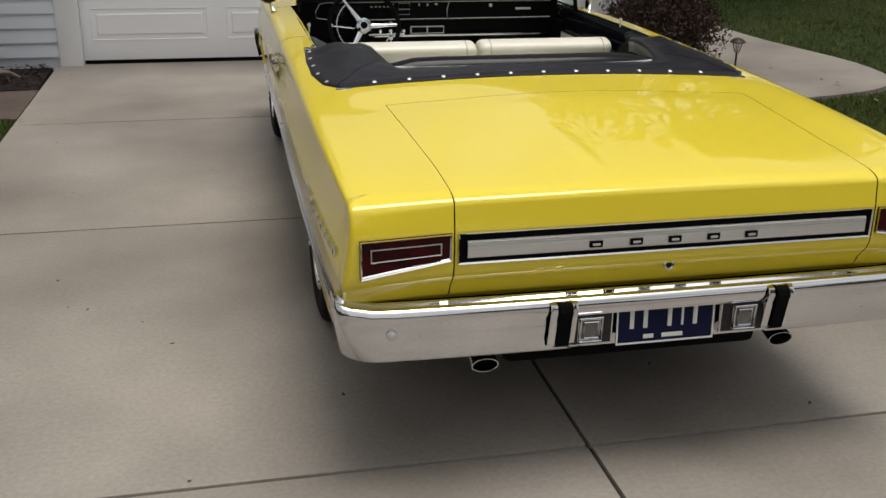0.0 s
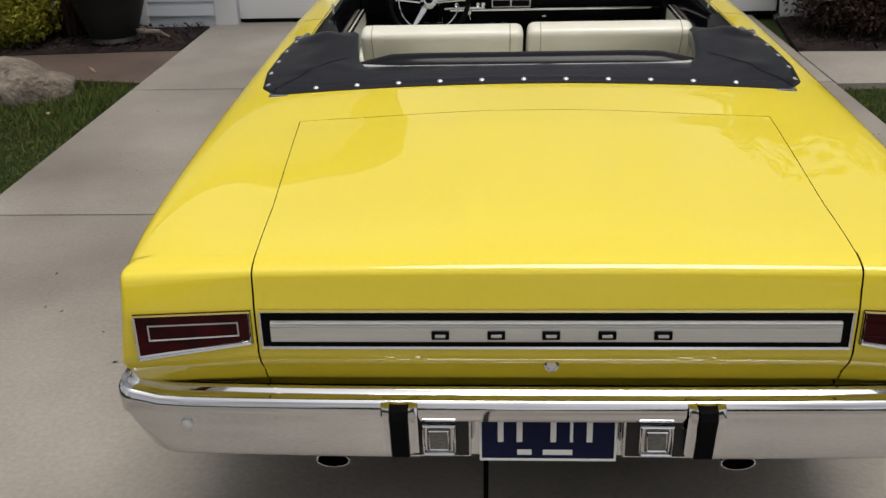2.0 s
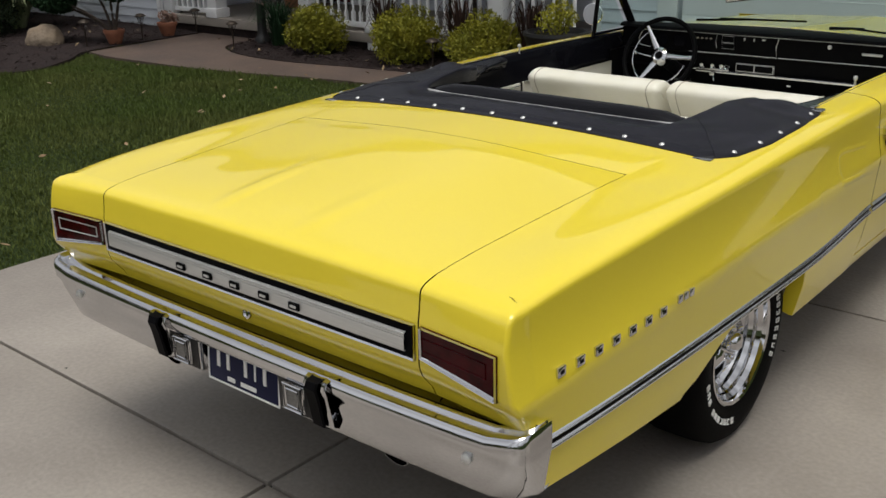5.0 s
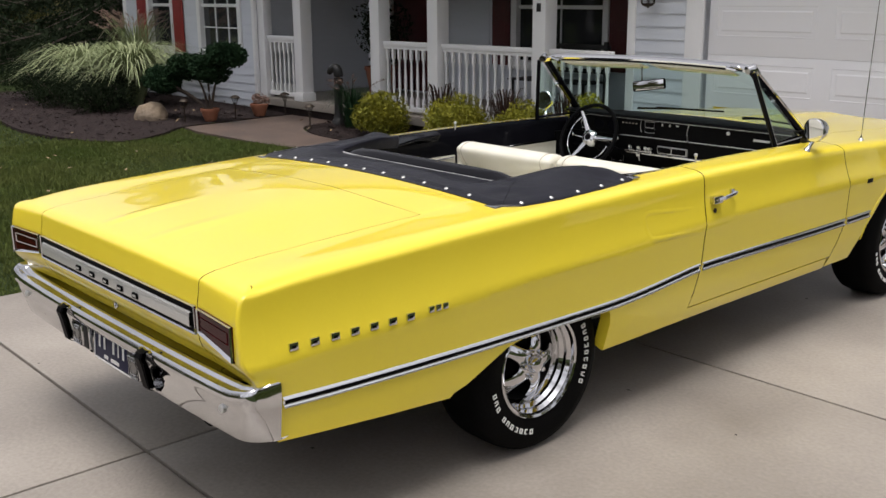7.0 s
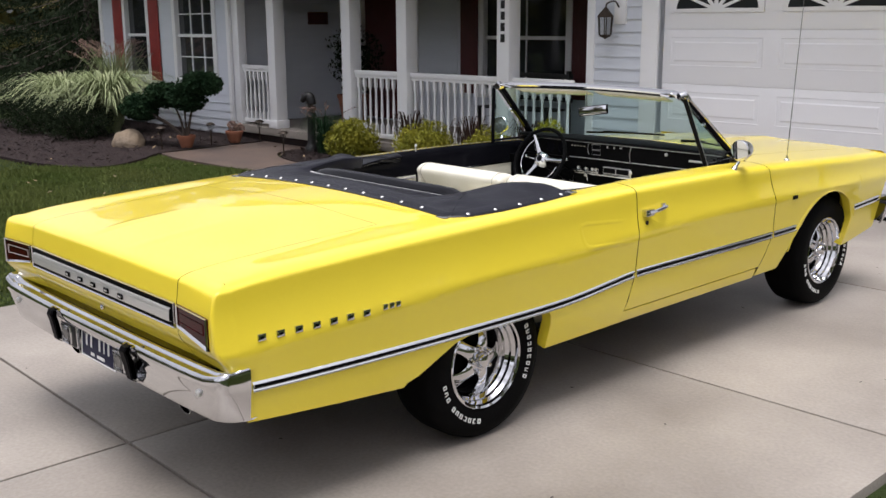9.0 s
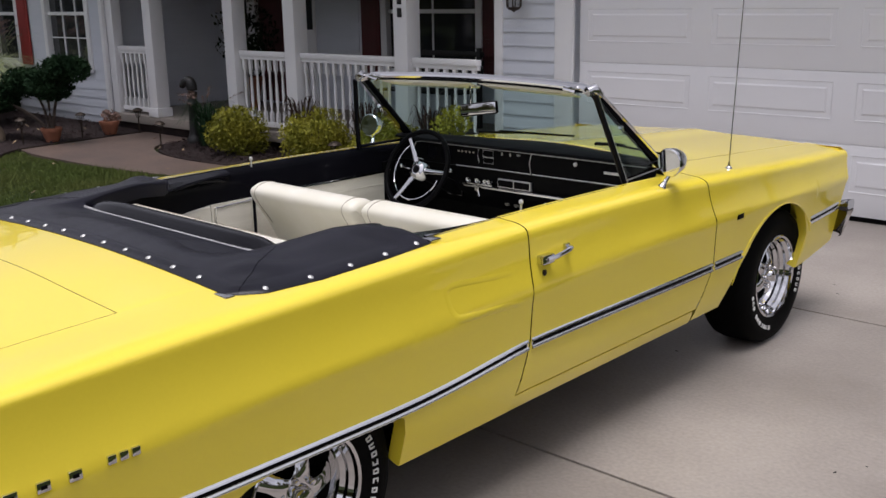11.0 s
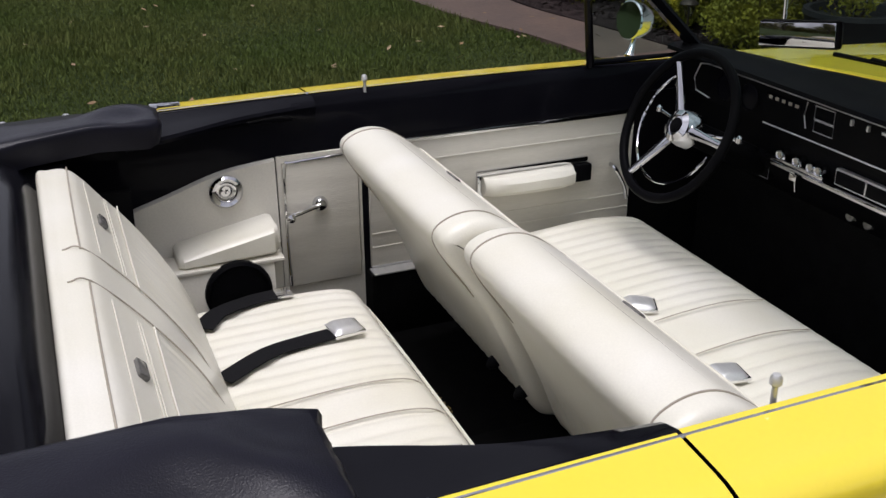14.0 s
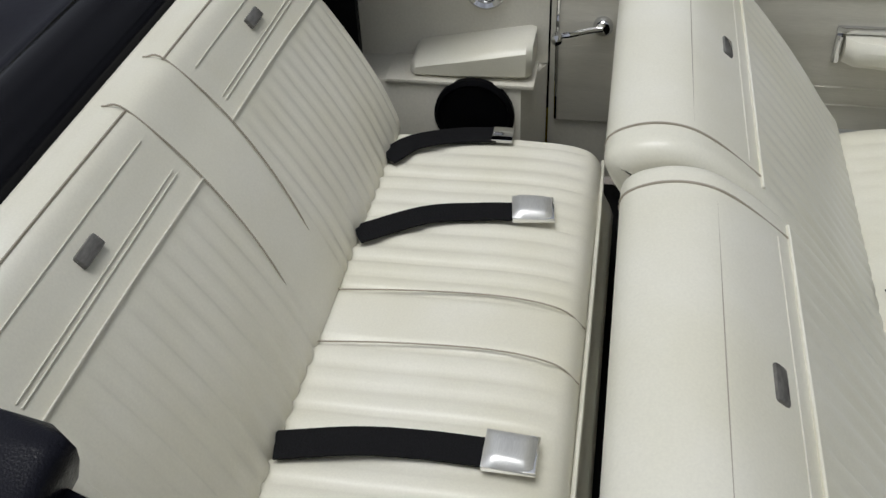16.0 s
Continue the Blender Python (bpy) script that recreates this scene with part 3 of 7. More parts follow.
def railing(x0, x1):
    r = part("railing", boxed(x0, x1, PY, PY + 0.07, 1.06, 1.12, 0.008), WHITE, house, "white painted porch railing with turned balusters")
    part("top_rail_mould", boxed(x0, x1, PY + 0.015, PY + 0.055, 1.02, 1.06, 0.004), WHITE, r)
    part("bottom_rail", boxed(x0, x1, PY + 0.01, PY + 0.06, 0.24, 0.30, 0.006), WHITE, r)
    n = max(1, round((x1 - x0) / 0.125))
    first = None
    for i in range(n):
        x = lerp(x0, x1, (i + 0.5) / n)
        if first is None:
            first = part("baluster", baluster(), WHITE, r)
            ob = first
        else:
            ob = new("baluster", first.data)
            ob.parent = r
        ob.location = (x, PY + 0.035, 0.295)


railing(-9.95, -9.125)
railing(-7.125, -6.165)
railing(-5.975, -4.395)
railing(-4.205, -3.34)


# ---- the car: body shape ----
car = tagged(empty("car"), "bright yellow 1960s two-door convertible with its top folded down", "car")
ZSH = smooth_table([(-1.33, 0.882), (-1.22, 0.903), (-1.0, 0.925), (-0.5, 0.950), (0.0, 0.966), (0.45, 0.978), (1.0, 0.985), (1.5, 0.983), (2.0, 0.972), (2.6, 0.945), (3.2, 0.915), (3.75, 0.89)])
ROCK = [(-1.33, 0.422), (-1.2, 0.417), (-0.47, 0.362), (0.3, 0.329), (2.2, 0.340), (3.3, 0.355), (3.8, 0.42)]
STRIP = smooth_table([(-1.3, 0.548), (-0.9, 0.538), (-0.4, 0.529), (0.1, 0.525), (0.35, 0.526), (0.55, 0.536), (0.75, 0.554), (0.95, 0.568), (1.4, 0.568), (2.0, 0.566), (2.6, 0.572), (3.2, 0.590), (3.7, 0.605)])
WIDTH = smooth_table([(-1.33, 0.925), (-1.0, 0.943), (-0.5, 0.953), (0.5, 0.957), (1.5, 0.958), (2.5, 0.955), (3.2, 0.945), (3.75, 0.915)])


def z_shoulder(y):
    return interp(ZSH, y)


def z_low(y):
    """The lower edge of the flank: the rocker line, raised over the wheels."""
    z = interp(ROCK, y)
    if -0.50 < y < 0.352:
        t = [(-0.50, 0.378), (-0.44, 0.395), (-0.34, 0.445), (-0.25, 0.490), (-0.16, 0.507), (0.0, 0.510), (0.30, 0.510), (0.335, 0.49), (0.352, 0.43)]
        z = interp(t, y)
    if 2.2 < y < 3.26:
        r = 1 - ((y - 2.86) / 0.44) ** 2
        if r > 0:
            z = max(z, 0.36 + 0.375 * r ** 0.55)
    return z


CREASE = smooth_table([(-1.35, 0.665), (-0.8, 0.698), (-0.5, 0.715), (-0.2, 0.730), (0.15, 0.737), (0.5, 0.742), (0.8, 0.752), (1.2, 0.765), (2.2, 0.775), (3.75, 0.74)])


def x_side(y, z):
    """Half width of the flank: widest at a crease that rises forward, leaning in above it and tucked under below it."""
    zs, w, zc = z_shoulder(y), interp(WIDTH, y), interp(CREASE, y)
    if z >= zc:
        d = (zs - z) * interp([(-1.3, 1.9), (-0.4, 1.3), (0.4, 1.0)], y)
        u = min(1.0, (z - zc) / max(0.03, zs - 0.040 - zc))
        lean = 0.024 * (1 - (1 - u) ** 2)
        if d < 0.040:
            lean += interp([(0.0, 0.061), (0.0012, 0.050), (0.004, 0.037), (0.009, 0.023), (0.016, 0.011), (0.026, 0.003), (0.040, 0.0)], d)
        return w - lean
    return w - interp([(0.0, 0.0), (0.010, 0.0016), (0.05, 0.007), (0.14, 0.014), (0.24, 0.021), (0.31, 0.028), (0.40, 0.046), (0.52, 0.085)], zc - z)


def smooth_step(t):
    t = max(0.0, min(1.0, t))
    return t * t * (3 - 2 * t)


def z_top(x, y):
    """Height of the upper skin across the car, inside the shoulders."""
    zs, w = z_shoulder(y), interp(WIDTH, y) - 0.085
    crown = interp([(-1.33, 0.003), (-1.0, 0.014), (-0.5, 0.032), (0.0, 0.036), (2.0, 0.045), (3.7, 0.03)], y)
    u = min(1.0, abs(x) / w)
    dip = smooth_step((1 - u) / 0.22) * smooth_step((u - 0.1) / 0.5) * smooth_step((-0.18 - y) / 0.3) * smooth_step((y + 1.32) / 0.4)
    return zs + crown * (1 - u ** 2) - 0.009 * dip


def flank(y0, y1, ny, nz=26, zmin=None, inner=None, front=None, back=None):
    """Rows of points of one body side from its lower edge to the shoulder and on to the inner edge x = inner(y)."""
    rows = []
    for i in range(ny + 1):
        s = i / ny
        yn = lerp(y0, y1, s)
        zb = zmin if zmin is not None else z_low(yn)
        zs = z_shoulder(yn)
        row = []
        zz = [lerp(zb, zs - 0.042, k / (nz - 6)) for k in range(nz - 5)] + [zs - d for d in (0.034, 0.026, 0.020, 0.0145, 0.0095, 0.0055, 0.0025, 0.0)]
        zz = sorted(z for z in zz if z <= zs)
        for z in zz[:nz + 3]:
            ya = y0 if back is None else back(z)
            yb = y1 if front is None else front(z)
            y = lerp(ya, yb, s)
            row.append((x_side(y, z), y, z - (zs - z_shoulder(y)) * 0))
        xi = inner(yn) if inner else 0.80
        xa, ya = row[-1][0], row[-1][1]
        if xi < xa:
            for k in range(1, 9):
                x = lerp(xa, xi, k / 8)
                row.append((x, ya, z_top(x, ya)))
        low = row[0]
        row = [(low[0] - 0.05, low[1], low[2] + 0.012), (low[0] - 0.012, low[1], low[2] - 0.001)] + row
        rows.append(row)
    return rows


def body_panel(name, rows, label="", sides=(1, -1)):
    for s in sides:
        bm = bmesh.new()
        grid(bm, [[(s * x, y, z) for x, y, z in r] for r in rows])
        part(name, bm, YELLOW, car, label, angle=50)


def door_back(z):
    return interp([(0.34, 0.86), (0.40, 0.885), (0.57, 0.932), (0.78, 0.932), (0.92, 0.932), (0.95, 0.928), (0.99, 0.928)], z)


def door_front(z):
    return interp([(0.34, 2.10), (0.40, 2.13), (0.57, 2.215), (0.75, 2.20), (0.95, 2.14), (0.99, 2.13)], z)


def lid_edge(y, s):
    """Edge of the trunk opening on side s; the lid hangs a little off centre at its back."""
    return interp([(-1.3, 0.636), (-1.0, 0.640), (-0.42, 0.667)], y) + s * interp([(-1.3, 0.012), (-0.42, 0.0)], y)


def recess(x):
    """The tail panel is set in a little between the lamps."""
    return 0.018 * max(0.0, min(1.0, (0.90 - abs(x - 0.012)) / 0.26))


DECK_EDGE = [(-0.42, 0.667), (-0.12, 0.70), (0.05, 0.795), (1.0, 0.80)]


for s in (1, -1):
    body_panel("quarter_panel", flank(-1.222, 0.92, 120, back=lambda z: -1.222 if z > 0.60 else -1.19, inner=lambda y: lid_edge(y, s) if y < -0.42 else interp(DECK_EDGE, y), front=lambda z: door_back(z) - 0.003), sides=(s,))
body_panel("door_skin", flank(0.92, 2.15, 50, zmin=0.392, inner=lambda y: 0.795, back=lambda z: door_back(z) + 0.003, front=lambda z: door_front(z) - 0.003))
body_panel("front_fender", flank(2.15, 3.72, 90, inner=lambda y: 0.66, back=lambda z: door_front(z) + 0.003, front=lambda z: interp([(0.36, 3.58), (0.60, 3.66), (0.78, 3.735), (0.87, 3.75), (0.91, 3.74)], z)))
bm = bmesh.new()
rows = []
for i in range(31):
    y = lerp(0.862, 2.098, i / 30)
    rows.append([(0.80, y, 0.315), (x_side(y, 0.330) - 0.004, y, 0.330), (x_side(y, 0.36), y, 0.36), (x_side(y, 0.386), y, 0.386), (0.86, y, 0.389)])
body_panel("rocker_panel", rows)

# black inner shell added behind the panel gaps in place of the shade there
for s in (1, -1):
    bm = bmesh.new()
    rows = []
    for i in range(60):
        y = lerp(-1.18, 3.68, i / 59)
        zb = max(z_low(y) + 0.02, 0.42)
        rows.append([(s * (x_side(y, z) - 0.022), y, z) for z in [lerp(zb, z_shoulder(y) - 0.03, k / 8) for k in range(9)]] + [(s * 0.80, y, z_shoulder(y) - 0.02)])
    grid(bm, rows)
    part("gap_backing", bm, BLACK_PAINT, car)

# ---- trunk lid, rear deck, hood ----
REAR = [(-1.222, 0.0), (-1.2475, -0.0048), (-1.267, -0.0103), (-1.279, -0.016), (-1.2865, -0.0225), (-1.291, -0.0305), (-1.295, -0.042), (-1.3008, -0.068)]
REAR_LOW = [(-1.305, 0.812), (-1.306, 0.800), (-1.307, 0.700), (-1.304, 0.690), (-1.297, 0.672), (-1.284, 0.655), (-1.264, 0.632), (-1.252, 0.606), (-1.238, 0.592), (-1.20, 0.588)]


def lid_crease(x, y):
    """Two faint ridges that run back along the lid."""
    fade = max(0.0, min(1.0, (-0.75 - y) * 4)) * max(0.0, min(1.0, (y + 1.262) * 6))
    return 0.007 * fade * math.exp(-((abs(x) - 0.18) / 0.014) ** 2)


def across(y):
    return [lerp(-lid_edge(y, -1) + 0.0021, lid_edge(y, 1) - 0.0021, k / 48) for k in range(49)]


bm = bmesh.new()
rows = []
for i in range(40):
    y = lerp(-0.4178, -1.222, i / 40)
    rows.append([(x, y, z_top(x, y) + lid_crease(x, y)) for x in across(y)])
for j, (y, dz) in enumerate(REAR):
    rows.append([(x, y + recess(x) * j / 7, z_top(x, -1.222) + dz) for x in across(y)])
for y, z in REAR_LOW:
    rows.append([(x, y + recess(x), z) for x in across(y)])
grid(bm, rows)
trunk = part("trunk_lid", bm, YELLOW, car, "wide flat yellow trunk lid with two faint creases", angle=60)

# the quarter end caps, which hold the tail lamps
for s in (1, -1):
    bm = bmesh.new()
    rows = []
    levels = [(y, z_top(0.75, -1.222) + dz, dz) for y, dz in REAR] + [(y, z, -1) for y, z in REAR_LOW]
    for j, (yr, z, dz) in enumerate(levels):
        top = j < len(REAR)
        W = x_side(-1.23, min(z, z_shoulder(-1.23) - 0.0005)) if not top else x_side(-1.23, z_shoulder(-1.23) + dz * 1.0)
        r = min(0.013, -1.205 - yr + 0.001) if yr < -1.215 else 0.010
        inset = j / 7 if top else 1.0
        xs = [lerp(lid_edge(-1.3, s) + 0.0021, W - r, k / 10) for k in range(11)]
        row = [(x, yr + recess(s * x) * inset, (z_top(x, -1.222) + dz) if top else z) for x in xs]
        zc = row[-1][2]
        for k in range(1, 7):
            a = k / 6 * math.pi / 2
            row.append((W - r + r * math.sin(a), yr + r - r * math.cos(a), zc))
        row.append((W, -1.219, zc))
        rows.append([(s * x, y, zz) for x, y, zz in row])
    grid(bm, rows)
    part("quarter_end_cap", bm, YELLOW, car, angle=60)

bm = bmesh.new()
rows = []
for i in range(14):
    y = lerp(-0.4155, 0.02, i / 13)
    w = interp(DECK_EDGE, y)
    row = [(lerp(-w, w, k / 32), y, z_top(lerp(-w, w, k / 32), y)) for k in range(33)]
    rows.append([(-w - 0.02, y, z_top(w, y) - 0.003)] + row + [(w + 0.02, y, z_top(w, y) - 0.003)])
grid(bm, rows)
part("rear_deck", bm, YELLOW, car, angle=60)
bm = bmesh.new()
rows = []
for i in range(25):
    y = lerp(2.12, 3.70, i / 24)
    rows.append([(x, y, z_top(x, y) + 0.010 * math.exp(-(x / 0.12) ** 2)) for x in [lerp(-0.657, 0.657, k / 32) for k in range(33)]])
grid(bm, rows)
part("hood", bm, YELLOW, car, "long yellow hood with a centre ridge", angle=60)
bm = bmesh.new()
grid(bm, [[(x, y, z_top(x, y) - 0.022) for x in [lerp(-0.74, 0.74, k / 20) for k in range(21)]] for y in (2.06, 2.08, 2.10, 2.115)])
part("cowl", bm, YELLOW, car, angle=60)
# black boxes added under lid and hood, so that their gaps stay dark
part("trunk_backing", boxed(-0.72, 0.72, -1.18, -0.1, 0.5, 0.8), BLACK_PAINT, car)
part("hood_backing", boxed(-0.66, 0.66, 2.3, 3.6, 0.4, 0.84), BLACK_PAINT, car)
part("floor_pan", boxed(-0.70, 0.70, -0.55, 3.4, 0.275, 0.30), BLACK_PLASTIC, car)
part("fuel_tank", boxed(-0.42, 0.42, -1.12, -0.50, 0.30, 0.46, 0.03), BLACK_PLASTIC, car)
for s in (1, -1):
    for y0, y1 in ((-0.62, 0.46), (2.2, 3.4)):
        part("wheel_well", boxed(s * 0.62, s * 0.64, y0, y1, 0.25, 0.86), BLACK_PLASTIC, car)

# front end
bm = bmesh.new()
grid(bm, [[(x, 3.72 + d, z) for x in [lerp(-0.87, 0.87, k / 20) for k in range(21)]] for d, z in ((-0.02, 0.900), (0.010, 0.885), (0.014, 0.84), (-0.055, 0.62), (-0.10, 0.5))])
part("front_panel", bm, YELLOW, car)
part("grille", boxed(-0.82, 0.82, 3.70, 3.742, 0.62, 0.80, 0.01), BLACK_PLASTIC, car)
for x in (-0.7, -0.5, 0.5, 0.7):
    bm = bmesh.new()
    lathe(bm, [(0.09, 0), (0.085, 0.02), (0.07, 0.02), (0.04, 0.03), (0.0, 0.034)], 20, Matrix.Translation((x, 3.742, 0.71)) @ pose(0, 0, 0, -90, 0, 0))
    part("headlamp", bm, CLEAR_LENS, car)


# ---- bumpers ----
def bumper(yc, face, name, label):
    """A pressed chrome bar whose ends wrap round the corners; face is -1 at the rear, +1 at the front."""
    bm = bmesh.new()
    sec = [(0.125, 0.588), (0.082, 0.591), (0.074, 0.597), (0.067, 0.599), (0.060, 0.596), (0.055, 0.589), (0.042, 0.584), (0.030, 0.586), (0.022, 0.593), (0.014, 0.597), (0.004, 0.590), (0.0, 0.577), (0.003, 0.560), (0.012, 0.545), (0.015, 0.52), (0.030, 0.44), (0.036, 0.432), (0.06, 0.436)]
    rows = []
    for d, z in sec:
        row = []
        hw = 0.952 - d * 0.2 - max(0, 0.545 - z) * 0.15
        r = 0.036 + max(0, 0.56 - z) * 0.5
        pts = [(-hw, max(0.132, d + r + 0.01))] + [(-hw + r - r * math.cos(a), d + r - r * math.sin(a)) for a in [i / 8 * math.pi / 2 for i in range(9)]]
        right = [(-x, y) for x, y in reversed(pts)]
        mid = [(lerp(-hw + r, hw - r, i / 30), d) for i in range(1, 30)]
        bow = lambda x: 0.020 * (abs(x) / 0.95) ** 3
        for x, y in pts + mid + right:
            row.append((x, yc - face * (y + bow(x) * (1 if y < 0.1 else 0.4)), z + 0.026 * max(0.0, (abs(x) - 0.83) / 0.12) ** 1.5 * (1 if z > 0.56 else 0)))
        rows.append(row)
    grid(bm, rows)
    if face < 0:
        gone = [f for f in bm.faces if abs(f.calc_center_median().x - 0.012) < 0.30 and f.calc_center_median().z < 0.548]
        bmesh.ops.delete(bm, geom=gone, context="FACES")
    return part(name, bm, CHROME, car, label, angle=50)


rear_bumper = bumper(-1.335, -1, "rear_bumper", "polished chrome rear bumper with black-faced guards")
bumper(3.79, 1, "front_bumper", "chrome front bumper")
for x in (-0.80, 0.80):
    bm = bmesh.new()
    lathe(bm, [(0.014, 0), (0.014, 0.004), (0.009, 0.008), (0.0, 0.009)], 14, Matrix.Translation((x, -1.309, 0.525)) @ pose(0, 0, 0, 90, 0, 0))
    part("bolt", bm, SILVER, rear_bumper)
# guards with black rubber faces
for x in (-0.318, 0.345):
    bm = bmesh.new()
    pr = [(-1.30, 0.586), (-1.330, 0.596), (-1.350, 0.590), (-1.358, 0.573), (-1.350, 0.545), (-1.342, 0.50), (-1.335, 0.462), (-1.318, 0.452), (-1.29, 0.455)]
    grid(bm, [[(x + dx, y + (0.012 if abs(dx) > 0.03 else 0), z) for y, z in pr] for dx in (-0.04, -0.032, 0.0, 0.032, 0.04)])
    g = part("bumper_guard", bm, CHROME, rear_bumper)
    bm = bmesh.new()
    grid(bm, [[(x + dx, y - 0.005 + (0.006 if abs(dx) > 0.02 else 0), z) for y, z in pr[:8]] for dx in (-0.021, -0.018, 0.0, 0.018, 0.021)])
    part("rubber_face", bm, BLACK_PLASTIC, rear_bumper, "black rubber facing")
for x in (-0.233, 0.243):
    part("reverse_lamp_recess", boxed(x - 0.072, x + 0.072, -1.318, -1.28, 0.448, 0.552, 0.006), CHROME, rear_bumper)
    part("reverse_lamp_bezel", boxed(x - 0.038, x + 0.038, -1.328, -1.317, 0.462, 0.540, 0.006), CHROME, rear_bumper)
    part("reverse_lamp_lens", boxed(x - 0.026, x + 0.026, -1.332, -1.327, 0.474, 0.530, 0.004), CLEAR_LENS, rear_bumper)
    for hx, hz in ((0.034, 0.036), (0.021, 0.024)):
        bm = bmesh.new()
        tube(bm, [(x - hx, -1.332, 0.502 - hz), (x - hx, -1.332, 0.502 + hz), (x + hx, -1.332, 0.502 + hz), (x + hx, -1.332, 0.502 - hz)], 0.0038, 6, closed=True)
        part("reverse_lamp_frame", bm, CHROME, rear_bumper)
    # dark plate stands in for the dark reflection in the chrome recess
    part("dark_reflection_plate", boxed(x - 0.066, x + 0.066, -1.3205, -1.317, 0.454, 0.546, 0.002), IRON, rear_bumper)
part("plate_pocket", boxed(-0.30, 0.32, -1.27, -1.255, 0.42, 0.57, 0.004), CHROME, rear_bumper)
PLM = Matrix.Translation((0.008, -1.300, 0.502)) @ pose(0, 0, 0, 90 - 4, 0, 0)
plate = tagged(empty("licence_plate"), "dark blue embossed licence plate with white marks", "licence plate")
bm = boxed(-0.152, 0.152, -0.070, 0.070, -0.002, 0.002, 0.0015)
bmesh.ops.transform(bm, matrix=PLM, verts=bm.verts)
part("plate_sheet", bm, PLATE_BLUE, plate)
for a in ((-0.152, 0.152, 0.0645, 0.070), (-0.152, 0.152, -0.070, -0.0645), (-0.152, -0.147, -0.0645, 0.0645), (0.147, 0.152, -0.0645, 0.0645)):
    bm = boxed(a[0], a[1], a[2], a[3], 0.0015, 0.0045, 0.001)
    bmesh.ops.transform(bm, matrix=PLM, verts=bm.verts)
    part("plate_rim", bm, WHITE_LETTER, plate)
for x, w in ((-0.105, 0.013), (-0.063, 0.013), (0.012, 0.013), (0.052, 0.007), (0.092, 0.013)):
    bm = boxed(x - w / 2, x + w / 2, -0.022, 0.052, 0.0015, 0.0045, 0.001)
    bmesh.ops.transform(bm, matrix=PLM, verts=bm.verts)
    part("plate_mark", bm, WHITE_LETTER, plate)
for x, w in ((-0.052, 0.032), (0.022, 0.066)):
    bm = boxed(x - w / 2, x + w / 2, -0.055, -0.042, 0.0015, 0.004, 0.001)
    bmesh.ops.transform(bm, matrix=PLM, verts=bm.verts)
    part("plate_mark", bm, WHITE_LETTER, plate)

# ---- tail lamps, centre trim, badges ----
YR = -1.307
YT = -1.289


def frame_strip(bm, pts, w, y, depth=0.006):
    """A closed moulding along points (x, z) on the rear face, y(x) deep."""
    n = len(pts)
    cx = sum(p[0] for p in pts) / n
    cz = sum(p[1] for p in pts) / n
    outer, inner_ = [], []
    for x, z in pts:
        outer.append((x, z))
        dx, dz = (1 if x < cx else -1), (1 if z < cz else -1)
        inner_.append((x + dx * w, z + dz * w))
    rows = [[(x, y(x), z) for x, z in outer], [(x, y(x) - depth, z) for x, z in [(lerp(a[0], b[0], 0.3), lerp(a[1], b[1], 0.3)) for a, b in zip(outer, inner_)]],
            [(x, y(x) - depth * 0.6, z) for x, z in inner_], [(x, y(x), z) for x, z in inner_]]
    grid(bm, rows, close=True)


for s in (1, -1):
    lamp = empty("tail_lamp")
    lamp.parent = car
    lamp["label"] = "deep red tail lamp in a chrome bezel"
    xi = s * 0.644 + 0.012
    q = [(xi, 0.724), (s * 0.884, 0.691), (s * 0.884, 0.801), (xi, 0.803)]
    bm = bmesh.new()
    f = bm.faces.new([bm.verts.new((x, YR + recess(x) - 0.004, z)) for x, z in q])
    r = bmesh.ops.extrude_face_region(bm, geom=[f])
    bmesh.ops.translate(bm, vec=(0, 0.02, 0), verts=[v for v in r["geom"] if isinstance(v, bmesh.types.BMVert)])
    part("lens", bm, RED_LENS, lamp, smooth=False)
    bm = bmesh.new()
    frame_strip(bm, q, 0.006, lambda x: YR + recess(x) - 0.001, 0.010)
    part("bezel", bm, CHROME, lamp)
    bm = bmesh.new()
    f = bm.faces.new([bm.verts.new(p) for p in ((xi + s * 0.006, YT - 0.009, 0.730), (s * 0.878, YR - 0.007, 0.698), (s * 0.878, YR - 0.002, 0.703), (xi + s * 0.006, YT - 0.0035, 0.733))])
    part("lower_bevel", bm, CHROME, lamp, smooth=False)
    if s < 0:
        bm = bmesh.new()
        frame_strip(bm, [(s * 0.66, 0.744), (s * 0.855, 0.738), (s * 0.855, 0.776), (s * 0.66, 0.778)], 0.003, lambda x: YR + recess(x) - 0.0045, 0.003)
        part("lens_outline", bm, SILVER, lamp)
    else:
        bm = bmesh.new()
        frame_strip(bm, [(s * 0.66, 0.744), (s * 0.855, 0.738), (s * 0.855, 0.776), (s * 0.66, 0.778)], 0.002, lambda x: YR + recess(x) - 0.0045, 0.002)
        part("lens_outline", bm, RED_LENS, lamp)

part("trim_panel", boxed(-0.612, 0.636, YT - 0.004, YT + 0.004, 0.716, 0.800, 0.001), BLACK_PLASTIC, trunk, "black panel across the tail")
bm = bmesh.new()
frame_strip(bm, [(-0.616, 0.712), (0.640, 0.712), (0.640, 0.804), (-0.616, 0.804)], 0.006, lambda x: YT - 0.001, 0.009)
part("trim_bezel", bm, CHROME, trunk)
bm = bmesh.new()
rows = []
for z, d in ((0.731, 0.004), (0.733, 0.012), (0.738, 0.013), (0.760, 0.013), (0.766, 0.0125), (0.7665, 0.010), (0.768, 0.0125), (0.7715, 0.0125), (0.772, 0.010), (0.7735, 0.012), (0.777, 0.012), (0.780, 0.004)):
    rows.append([(x, YT - d, z) for x in (-0.590, -0.2, 0.2, 0.614)])
